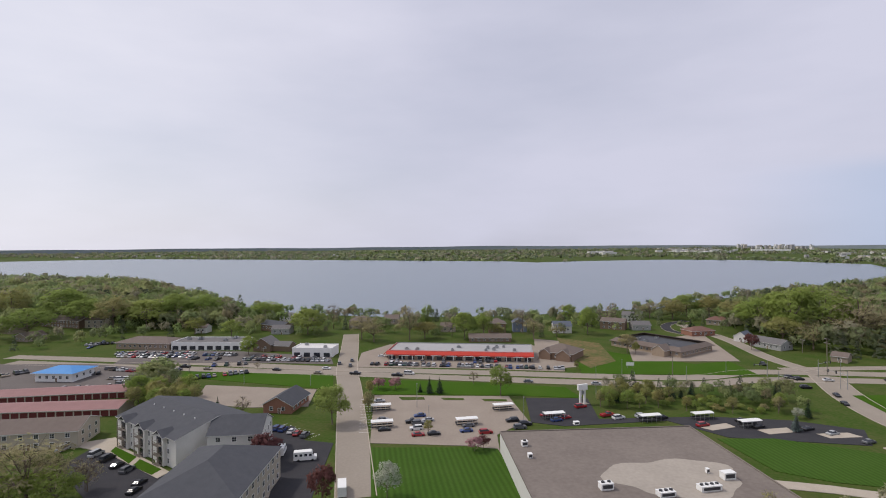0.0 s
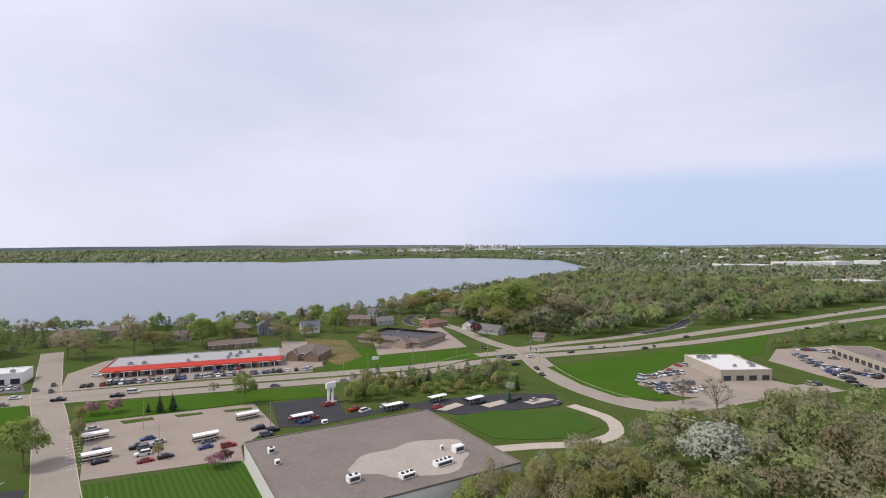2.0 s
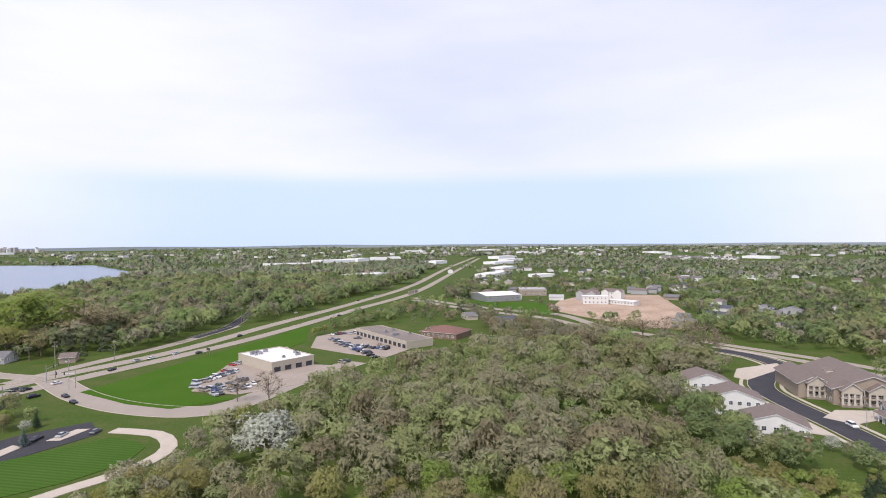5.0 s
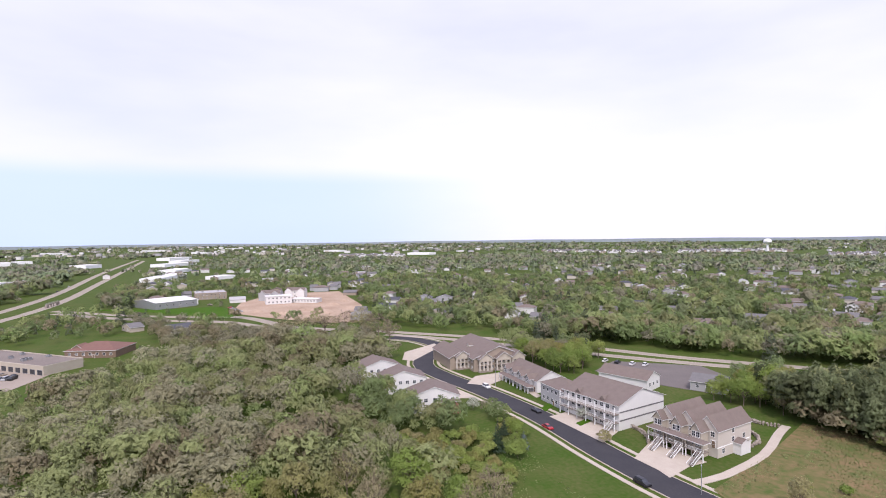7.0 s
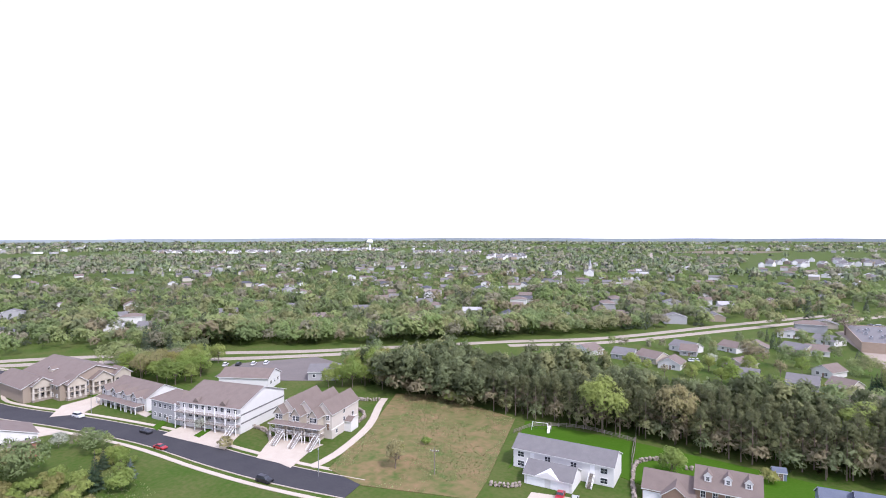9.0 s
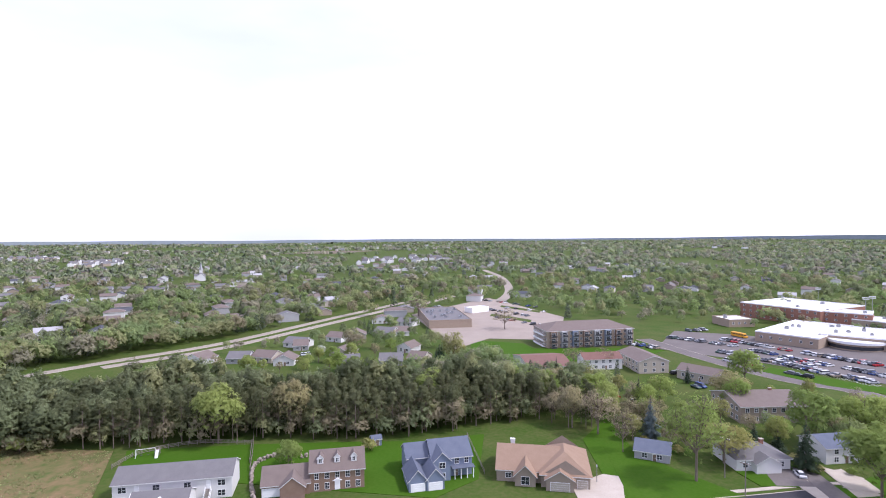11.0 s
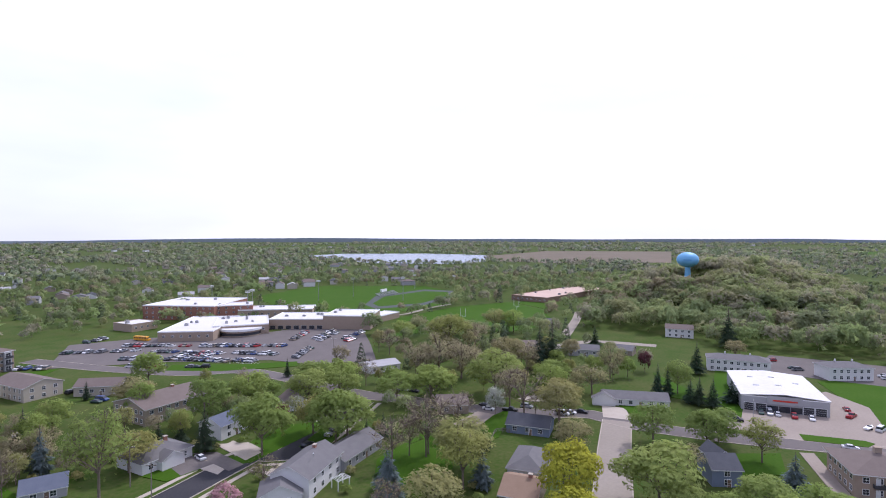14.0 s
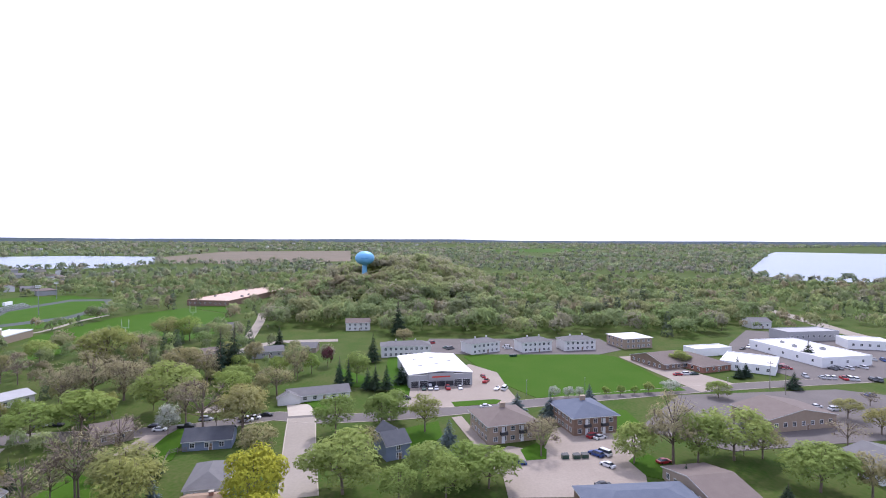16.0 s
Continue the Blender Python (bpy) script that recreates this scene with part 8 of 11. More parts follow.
flat_block(2870.5, 519.7, -49.8, 52, 50, 8, "white_paint", "white_membrane", "warehouse", "distant white flat-roofed warehouse", units=0, faces="", group="distant warehouses")
flat_block(1107.1, 3655.6, -22.8, 91.6, 50, 9, "white_paint", "white_membrane", "warehouse", "distant white flat-roofed warehouse", units=0, faces="", group="distant warehouses")
flat_block(1523.6, 3371.3, -68.5, 270.5, 60, 8, "white_paint", "white_membrane", "warehouse", "distant white flat-roofed warehouse", units=0, faces="", group="distant warehouses")
flat_block(2103.9, 3466.3, -24.2, 217.2, 60, 16, "white_paint", "white_membrane", "warehouse", "distant white flat-roofed warehouse", units=0, faces="", group="distant warehouses")
flat_block(2095.3, -439.2, -129.6, 96.1, 60, 8, "white_paint", "white_membrane", "warehouse", "distant white flat-roofed warehouse", units=0, faces="", group="distant warehouses")
flat_block(2851.5, -138.4, -132.3, 101, 60, 8, "white_paint", "white_membrane", "warehouse", "distant white flat-roofed warehouse", units=0, faces="", group="distant warehouses")
# terrace houses along the town street
row_home(203.6, -46.5, -96.5, 18.7, 13, 0)
row_home(231.2, -38.7, -89.6, 19.6, 13, 1)
row_home(254.6, -31.1, -78.9, 20.4, 13, 1)
gable_apartment(271.1, -89.9, -85.5, 26.7, 42, 6.6, 5.2)
porch_terrace(224.3, -98.3, -173.6, 27.5, 14)
house(194.3, -97.9, -171.4, 15.8, 12, 7.0, "grey_siding", "roof_brown", "hip", 3.0, 2, "f", "terrace_house", "grey terrace house with brown hipped roof and balcony", gap=2.6)
balcony_house(177, -108.5, -162, 25.8, 23.9, 8.6, 4.2)
stair_house(144.6, -119.7, -162.8, 19.7, 20.5, 8.2, 3.4)
house(210.6, -137.1, -150.1, 22.5, 12, 5, "white_siding", "roof_brown", "gx", 2.8, 1, "r")
house(194.5, -166.1, -141.4, 13.7, 12, 4, "grey_siding", "roof_grey", "gx", 2.2, 1, "fl")
# houses by the pine belt
ranch_home(63, -140.7, -172, 27.9, 10, )
dormer_home(22.9, -144.4, -171.2, 13.9, 9.5, )
blue_home(-7, -151.3, -168.8, 11.2, 11, )
hip_home(-29.6, -148.4, 168.1, 14.6, 15, )
house(-68.6, -156.4, 152.6, 9.7, 9, 2.6, "grey_siding", "roof_slate_blue", "gx", 2.0, 1, "f", "garage", "small grey garage with slate blue roof")
house(-94.7, -150.7, -179.4, 15.5, 12, 3, "white_siding", "roof_grey", "hip", 2.6, 1, "fr", "house", "white ranch house with grey hipped roof", chimney=True, wings=[(0, -6.5, 7, 4, 2.8, "gy", 1.8)])
house(-120, -152.7, -175.4, 11.5, 10, 4.6, "white_siding", "roof_slate_blue", "gx", 2.2, 2, "f")
house(-151.7, -152.7, 152.4, 7.4, 10, 3.4, "white_siding", "roof_brown", "gy", 2.4, 1, "fr")
house(-58, -257.2, -174.1, 21, 26.8, 5.4, "white_siding", "roof_red", "gx", 2.4, 2, "fl", "apartment_house", "white two-storey apartment house with reddish roof")
house(-88, -262.4, -174.9, 19.5, 9, 5.2, "white_siding", "roof_red", "gx", 2.4, 2, "fl", "apartment_house", "white two-storey apartment house with reddish roof")
house(-109.1, -261.5, 93.4, 24.2, 14.6, 5.6, "cream_siding", "roof_brown", "gx", 2.4, 2, "fr", "apartment_house", "cream two-storey apartment house with brown roof")
house(-122.2, -190.7, 179.5, 23.7, 19.6, 5.8, "tan_siding", "roof_brown", "gx", 2.8, 2, "fl", "apartment_house", "tan two-storey apartment house with brown roof", chimney=True, gap=2.8)
house(-126.2, -236.8, 128.3, 18.1, 10, 4, "cream_siding", "roof_brown", "gx", 2.2, 1, "f")
balcony_block(-98.1, -323.7, -171.8, 54.3, 22.9, 9.6)
flat_block(-16.5, -416.8, -173, 30.8, 70, 5.5, "tan_brick", "roof_grey", "shop_row", "row of shops with tan brick walls and dark flat roof", units=14, shop=False, faces="")
flat_block(-47.7, -461, -146, 18.8, 10, 4, "white_paint", "white_membrane", "shop_hall", "long low white hall", units=0, faces="")
house(116.5, -287.3, 159.4, 13.1, 11, 2.9, "white_siding", "roof_brown", "gy", 2.6, 1, "f", "bungalow", "small bungalow with white gable and shingle roof", group="bungalows")
house(95.7, -288.3, 179.1, 11.3, 11, 2.9, "grey_siding", "roof_grey", "gx", 2.6, 1, "f", "bungalow", "small bungalow with white gable and shingle roof", group="bungalows")
house(82.1, -289.9, 158.5, 12.8, 11, 2.9, "cream_siding", "roof_brown", "gx", 2.6, 1, "f", "bungalow", "small bungalow with white gable and shingle roof", group="bungalows")
house(70.5, -282, 179.9, 10.4, 11, 2.9, "white_siding", "roof_brown", "gy", 2.6, 1, "f", "bungalow", "small bungalow with white gable and shingle roof", group="bungalows")
house(74, -326.6, 156.7, 14.1, 11, 2.9, "white_siding", "roof_grey", "gx", 2.6, 1, "f", "bungalow", "small bungalow with white gable and shingle roof", group="bungalows")
house(70.6, -318.6, -172.6, 8.4, 11, 2.9, "grey_siding", "roof_brown", "gx", 2.6, 1, "f", "bungalow", "small bungalow with white gable and shingle roof", group="bungalows")
house(43.1, -299.8, 156, 11.7, 11, 2.9, "cream_siding", "roof_brown", "gy", 2.6, 1, "f", "bungalow", "small bungalow with white gable and shingle roof", group="bungalows")
house(35.8, -276.9, -175.5, 7.7, 11, 2.9, "white_siding", "roof_grey", "gx", 2.6, 1, "f", "bungalow", "small bungalow with white gable and shingle roof", group="bungalows")
house(52.5, -342.4, 152.3, 11.7, 11, 2.9, "white_siding", "roof_brown", "gx", 2.6, 1, "f", "bungalow", "small bungalow with white gable and shingle roof", group="bungalows")
house(42.1, -350.6, -174.4, 11.8, 11, 2.9, "grey_siding", "roof_brown", "gy", 2.6, 1, "f", "bungalow", "small bungalow with white gable and shingle roof", group="bungalows")
house(23, -357.7, 152.7, 13.7, 11, 2.9, "cream_siding", "roof_grey", "gx", 2.6, 1, "f", "bungalow", "small bungalow with white gable and shingle roof", group="bungalows")
house(14.3, -359.6, -170.6, 10.6, 11, 2.9, "white_siding", "roof_brown", "gx", 2.6, 1, "f", "bungalow", "small bungalow with white gable and shingle roof", group="bungalows")
house(7.3, -308.4, 150.6, 9.2, 11, 2.9, "white_siding", "roof_brown", "gy", 2.6, 1, "f", "bungalow", "small bungalow with white gable and shingle roof", group="bungalows")
house(15.7, -278.4, 179.2, 11.8, 11, 2.9, "grey_siding", "roof_grey", "gx", 2.6, 1, "f", "bungalow", "small bungalow with white gable and shingle roof", group="bungalows")
house(1.2, -281.2, 153.8, 9.3, 11, 2.9, "cream_siding", "roof_brown", "gx", 2.6, 1, "f", "bungalow", "small bungalow with white gable and shingle roof", group="bungalows")
house(29.8, -411.1, -173.3, 15.8, 11, 2.9, "white_siding", "roof_brown", "gy", 2.6, 1, "f", "bungalow", "small bungalow with white gable and shingle roof", group="bungalows")
house(10.1, -397.3, 149, 13.9, 11, 2.9, "white_siding", "roof_grey", "gx", 2.6, 1, "f", "bungalow", "small bungalow with white gable and shingle roof", group="bungalows")
# school
flat_block(-292.3, -402.8, 114.9, 58.9, 58.7, 11, "red_brick", "white_membrane", "school_wing", "three-storey red brick school wing with white roof", storeys=3, band="white_paint", units=3, gap=5)
flat_block(-298.7, -365.5, 137.5, 28.8, 22, 10.5, "red_brick", "white_membrane", "school_wing", "red brick school wing with white roof", storeys=3, band="white_paint", units=2, gap=5)
flat_block(-240, -326.1, 126.2, 33.2, 65.7, 6, "tan_brick", "white_membrane", "school_wing", "low tan school wing with white roof", units=3, band="white_paint", gap=5)
flat_block(-259.9, -309.9, 138.2, 35, 42, 6.5, "tan_brick", "white_membrane", "school_wing", "low tan school wing with white roof and roof units", units=7, band="white_paint", gap=5)
flat_block(-320.2, -338.3, 126, 58, 26, 6.8, "tan_brick", "white_membrane", "school_wing", "low tan school wing with white roof", units=4, band="white_paint", gap=5)
school_drum(-248.7, -298, 13.5, 5)
flat_block(-296.2, -284.6, 120.2, 44.1, 34, 7, "tan_brick", "white_membrane", "school_wing", "tan school wing with white roof and a window strip", shop=True, units=4, band="white_paint")
flat_block(-312.1, -253.6, 115, 34.1, 34, 9.5, "tan_brick", "white_membrane", "gymnasium", "windowless tan gymnasium with white roof", units=2, band="white_paint", faces="")
flat_block(-346.3, -252.1, -178.4, 30, 14, 4.5, "tan_brick", "white_membrane", "school_annex", "low tan annex with white roof", units=0, band="white_paint", faces="")
flat_block(-224.7, -378.8, -176.4, 19.4, 20, 5, "tan_brick", "white_membrane", "school_wing", "low tan school wing", units=2, faces="f")
# houses and shops in the south
house(-106.6, -102.1, -165.8, 18.5, 11, 5.4, "white_siding", "roof_grey", "gx", 2.6, 2, "f", "house", "white two-storey house with grey roof and white pergola", chimney=True, door=False)
house(-125.6, -103.3, -175.4, 19.8, 10, 3.2, "grey_siding", "roof_grey", "gx", 2.4, 1, "f", "house", "grey ranch house with grey shingle roof")
house(-96.3, -101.3, 133.1, 10, 9, 3, "white_siding", "roof_grey", "gy", 2.4, 1, "f")
house(-173.1, -64, 99.1, 14.3, 10, 3.0, "blue_siding", "roof_dark", "gx", 2.4, 1, "f", "house", "blue-grey ranch house with dark roof", gap=4)
house(-143.4, -52.8, 99, 9.8, 16, 3.0, "white_siding", "roof_grey", "hip", 2.6, 1, "f", "house", "ranch house with light grey hipped roof")
house(-126.9, -48.7, 98.3, 9.3, 13, 3.0, "tan_siding", "roof_tan", "gx", 2.4, 1, "f", "house", "ranch house with tan shingle roof", chimney=True)
house(-221.4, -38.7, 108.2, 24.5, 9, 2.7, "white_siding", "roof_grey", "gx", 1.9, 1, "f", "house", "long low white house with grey roof and garage", wings=[(-12, -4.5, 8.5, 3, 2.7, "gy", 2.2)])
house(-163.2, -6.3, 114.9, 7.6, 10, 4.6, "blue_siding", "roof_dark", "gx", 2.4, 2, "fr")
house(-171.1, -7.4, 123.4, 5, 8, 4.0, "grey_siding", "roof_dark", "gy", 2.2, 1, "fr")
house(-297.4, -110.1, 122.2, 15.2, 10, 3, "red_brick", "roof_brown", "gx", 2.2, 1, "f")
house(-298.6, -79.8, 106.6, 17.3, 9, 3.6, "grey_siding", "roof_grey", "gx", 2, 1, "f")
house(-311.8, -60.2, 88.1, 11.1, 9, 3.0, "tan_siding", "roof_grey", "gx", 2, 1, "f")
house(-383.7, -130.1, 109.2, 8.8, 8, 3.0, "blue_siding", "roof_grey", "gx", 2, 1, "f")
house(-215.6, -158.2, 151.4, 16.5, 12, 3.2, "white_siding", "grey_membrane", "gx", 1.4, 1, "f")
house(-178.7, -97.5, 125, 11.4, 10, 3.4, "tan_siding", "roof_brown", "gx", 2.4, 1, "f")
house(-383.4, -39, 96.3, 16.8, 10, 5.5, "white_siding", "roof_brown", "gx", 2.4, 2, "f")
flat_block(-579.6, -178, 78, 42.5, 133.4, 5, "brown_brick", "pink_membrane", "school_building", "low brick school with broad pinkish flat roof", units=5, gap=5)
garage_store(-254.4, 9.3, 99, 28.5, 38.4, )
four_flat(-300.2, -4.2, 95.7, 27, 11, 5.8)
four_flat(-307.7, 38.8, 117.1, 19.4, 11, 5.8)
four_flat(-310.3, 69.9, 104.3, 18.9, 11, 5.8)
four_flat(-313.7, 96.4, 99.8, 19.7, 11, 5.8)
house(-321.4, 131.7, 104.2, 19.4, 18, 6, "tan_brick", "white_membrane", "hip", 1.4, 2, "fl", "apartment_house", "tan brick apartment house with pale low roof")
brick_four_flat(-178.4, 30, 104.6, 16.6, 16.7, 6, "roof_brown", "tan_brick")
brick_four_flat(-185.1, 59.4, 100.3, 15.9, 18.5, 6, "roof_slate_blue", "brown_brick")
house(-274.6, 129.9, 107.6, 19.3, 24.2, 3, "brown_siding", "roof_brown", "gx", 3.4, 1, "fl", "restaurant", "brown wooden restaurant with dark brown gable roof")
house(-270.5, 145.4, 107.5, 18.2, 28.7, 3, "red_brick", "roof_brown", "hip", 3.4, 1, "fl", "restaurant", "brown brick restaurant wing with hipped roof")
flat_block(-297, 167.3, 101.4, 24, 10, 4, "white_paint", "white_membrane", "shed", "long low white shed", units=0, faces="")
flat_block(-266.1, 172.5, 51.6, 24.1, 26.7, 4, "white_paint", "white_membrane", "shed", "long low shed with white roof", units=0, faces="f")
flat_block(-288.9, 219.9, 8.2, 49.3, 30.9, 5, "white_paint", "white_membrane", "workshop_hall", "long workshop hall with white flat roof", units=3, shop=False, faces="fr", gap=9)
flat_block(-339.3, 256, 96.9, 37.8, 16, 6, "grey_siding", "grey_membrane", "workshop_hall", "grey workshop hall with pale roof", units=0, faces="f")
flat_block(-311.8, 273.1, 72.1, 23, 16, 5, "white_paint", "white_membrane", "workshop_hall", "low white workshop hall", units=0, faces="f")
house(-385.2, 254.2, 88.6, 14.7, 12, 5, "white_siding", "roof_grey", "gx", 2.2, 1, "f")
house(-185.4, 132.6, 100, 27.9, 17.4, 4.6, "tan_brick", "roof_brown", "gy", 2.6, 1, "f", "shop_hall", "tan brick commercial hall with low brown roof")
house(-144.1, 134, 8.5, 13.9, 20, 3.8, "white_paint", "roof_grey", "gx", 2.4, 1, "f", "shop_hall", "white commercial hall with grey roof")
house(-124.4, 54.6, 92.7, 27.6, 16, 3.4, "brown_siding", "roof_slate_blue", "hip", 2.6, 1, "f", "shop_hall", "broad low hall with slate grey hipped roof")
house(-132.8, 76.2, 97.7, 12.8, 22, 3.2, "tan_siding", "roof_brown", "gx", 2.2, 1, "l", "shop_hall", "tan hall with brown shingle roof")
# vehicles
car(-22.8, 200.8, 10.7, "grey", "sedan")
car(-26.9, 224.6, 10.7, "silver", "sedan")
car(-21.2, 189.9, 10.7, "black", "sedan")
car(-11.5, 198.1, 190.7, "black", "pickup")
car(-9.3, 205.2, 190.7, "blue", "sedan")
car(-6.1, 199.9, 190.7, "silver", "sedan")
car(-9.5, 196.2, 10.7, "grey", "suv")
car(-9.9, 190.8, 190.7, "white", "suv")
car(-9, 184.6, 10.7, "red", "sedan")
car(-3.6, 185.6, 10.7, "black", "sedan")
car(7.7, 188.2, 190.7, "blue", "sedan")
car(8.7, 193.4, 190.7, "grey", "sedan")
car(14.4, 186.4, 10.7, "red", "suv")
car(25.2, 198.6, 190.7, "black", "suv")
car(29.4, 194.8, 10.7, "black", "suv")
car(26.9, 191.2, 10.7, "grey", "suv")
car(38.9, 204.8, 18.7, "red", "sedan")
car(41.6, 198.9, 18.7, "blue", "sedan")
car(45.4, 202, 18.7, "red", "sedan")
car(54.5, 215.1, 18.7, "red", "suv")
car(62, 204.3, 18.7, "red", "pickup")
car(65.2, 201, 18.7, "white", "suv")
car(74.3, 202.7, 18.7, "silver", "suv")
car(81, 200.6, 18.7, "black", "suv")
car(92.5, 192.3, 18.7, "red", "suv")
car(108.8, 196.9, 18.7, "black", "sedan")
car(111.1, 190.2, 18.7, "black", "sedan")
car(126.9, 187.6, 18.7, "black", "sedan")
car(132.3, 183, 18.7, "silver", "sedan")
car(138.4, 175.1, 18.7, "grey", "sedan")
car_row(-29.5, 294.1, -7.8, 290.7, 11, 81.2, 0.85, 3)
car_row(-6.2, 290.7, 63.2, 280.8, 36, 81.9, 0.4, 4)
car_row(-32.8, 314.8, -21.4, 311.3, 5, 73.1, 0.7, 5)
car_row(23.5, 299.5, 29.7, 299.3, 3, 88.2, 0.9, 6)
car(-36.2, 314.9, -8.8, "white", "sedan")
car(-124.9, 285, -8.8, "tan", "sedan", where="driving along the road")
car(-87.7, 282.6, -8.8, "black", "sedan", where="driving along the road")
car(-64.2, 274.6, -8.8, "tan", "sedan", where="driving along the road")
car(-62, 284.4, -8.8, "white", "sedan", where="driving along the road")
car(-44.9, 272.9, -8.8, "black", "pickup", where="driving along the road")
car(-23.3, 268.8, -8.8, "black", "pickup", where="driving along the road")
car(-17.6, 272.1, -8.8, "white", "van", where="driving along the road")
car(40, 255, -8.8, "grey", "sedan", where="driving along the road")
car(70.8, 250.1, -8.8, "silver", "sedan", where="driving along the road")
car(166.4, 259.1, -8.8, "black", "suv", where="driving along the road")
car(168.6, 255.8, -8.8, "black", "suv", where="driving along the road")
car(181.1, 253.4, -8.8, "white", "sedan", where="driving along the road")
car(162.1, 241, -8.8, "black", "suv", where="driving along the road")
car(170.5, 287.4, -103.3, "black", "suv", where="driving along the road")
car(166.8, 228.4, -106.8, "black", "sedan", where="driving along the road")
car(161.4, 216.5, -106.4, "black", "sedan", where="driving along the road")
car(209.4, 252.7, 10, "black", "sedan", where="driving along the road")
car(257.5, 241.5, 7.4, "black", "sedan", where="driving along the road")
car(237.1, 256.3, 9.8, "white", "sedan", where="driving along the road")
car(429.7, 289.7, 9.8, "white", "sedan", where="driving along the road")
car(424.4, 241.5, 5.3, "black", "sedan", where="driving along the road")
car(538.6, 282, 7.7, "black", "sedan", where="driving along the road")
car(590.5, 285.8, 7.5, "silver", "sedan", where="driving along the road")
car(812.7, 320.9, 7.8, "black", "sedan", where="driving along the road")
car(251, 252.2, 8.9, "silver", "sedan", where="driving along the road")
car(229.8, 258.9, 10.4, "silver", "sedan", where="driving along the road")
car(313, 257.3, 8.4, "black", "sedan", where="driving along the road")
car(891.4, 337.6, 8.1, "white", "sedan", where="driving along the road")
car_row(-193.3, 319.9, -160.9, 315.7, 13, 82.6, 0.95, 7)
car_row(-162.5, 319, -145.8, 315.3, 7, 77.6, 0.8, 8)
car_row(-147.6, 312.2, -118.3, 308.3, 11, 82.3, 0.7, 9)
car_row(-115, 308.2, -63.9, 303.6, 18, 84.9, 0.7, 10)
car_row(-228.4, 345.2, -232.6, 369.2, 5, 99.9, 1, 11)
car_row(-179.2, 286.5, -157.3, 279.6, 8, 2.5, 0.6, 12)
car_row(-164.9, 265.8, -149.5, 263.2, 7, 10.4, 0.7, 13)
car_row(-175.7, 247.5, -159.8, 249.1, 8, 95.5, 0.6, 14)
car_row(-183.1, 274.3, -176.6, 277.7, 3, 117.6, 1, 15)
car_row(-224.4, 272, -217.3, 281.3, 6, 142.8, 0.8, 16)
car(-123.2, 173.9, 80.8, "silver", "van")
car(-109.6, 169, 80.8, "silver", "van")
car(-103.8, 165.4, 80.8, "black", "van")
car(-97.7, 160.3, 80.8, "black", "sedan")
car(-92.8, 157, 80.8, "grey", "suv")
car(-84.3, 148.4, 80.8, "black", "sedan")
car(-83.1, 143.6, 80.8, "black", "sedan")
car(-59.7, 191.8, 81.3, "blue", "suv")
car(-57.3, 190.6, 81.3, "blue", "suv")
car(-53.6, 188.8, 81.3, "white", "sedan")
car(-51, 186.5, 81.3, "red", "sedan")
car(-47.9, 184.8, 81.3, "grey", "suv")
bus(-42.6, 164.4, 10.7, 6.8)
bus(-51.4, 169.4, 96.7, 5.6)
bus(-27.3, 142.8, 100.7, 7.2, label="white delivery truck driving up the side street", name="delivery_truck")
car(-50.5, 290.6, 100.7, "grey", "suv", where="driving along the road")
car(-51.7, 303.3, 100.7, "grey", "suv", where="driving along the road")
car(-57.4, 296.3, 100.7, "grey", "suv", where="driving along the road")
car(223.6, -75.1, -169.7, "white", "suv", where="driving along the road")
car(187.2, -82.6, -169.7, "black", "sedan", where="driving along the road")
car(169.9, -79.1, -169.7, "red", "sedan", where="driving along the road")
car(124.5, -85, -169.7, "black", "suv", where="driving along the road")
car(252.4, -150.4, -49.9, "white", "suv")
car(247.7, -154.7, -49.9, "black", "suv")
car(242.4, -160, -49.9, "white", "suv")
car(238.9, -165, -49.9, "white", "suv")
car(57.2, -123.9, -74, "red", "pickup", where="parked on the drive")
car(53.6, -124.5, -74, "silver", "sedan", where="parked on the drive")
car_row(-183.2, -293.4, -190.6, -281.6, 9, 192, 0.95, 20)
car_row(-208, -283.7, -224.5, -254.2, 26, 189.3, 0.9, 21)
car_row(-189, -276.1, -200.9, -255.5, 19, 190, 0.9, 22)
car_row(-203.7, -253.6, -213.7, -227.5, 22, 181.1, 0.9, 23)
car_row(-179.2, -266.1, -189.9, -236.4, 25, 179.7, 0.9, 24)
car_row(-193.5, -235.8, -196.6, -225, 9, 176.2, 0.9, 25)
car_row(-226, -253.3, -232.6, -240.2, 10, 187.1, 0.6, 26)
car_row(-192.3, -311.7, -200.5, -301.1, 7, 197.5, 0.5, 27)
car_row(-247.2, -250.1, -273.4, -262, 9, -85.6, 0.8, 28)
car_row(-211.4, -211.7, -236.2, -223.7, 8, -84.3, 1, 29)
car_row(-257.8, -240.7, -288.7, -251.6, 12, -90.6, 0.95, 30)
car_row(-254.3, -234.1, -284.6, -244.1, 10, -91.8, 0.7, 31)
car_row(-266.2, -223.9, -294.2, -230.1, 11, -97.3, 0.9, 32)
car_row(-261.8, -218.4, -272.6, -219.5, 5, -103.9, 0.9, 33)
car_row(-155.9, -333.8, -183.2, -302.8, 24, 201.3, 0.6, 34)
car_row(-168.3, -351.2, -193.8, -358.1, 10, -74.8, 0.5, 35)
car_row(-157, -270.8, -177.4, -231.9, 22, 117.7, 0.45, 36)
car_row(-181.2, -270.2, -189.9, -252.8, 12, 186.6, 0.8, 37)
bus(-201.6, -332.9, 105.7, 11, "yellow_paint", "yellow school bus parked in front of the school", "school_bus")
bus(-278.7, -292.5, 96.6, 6.5)
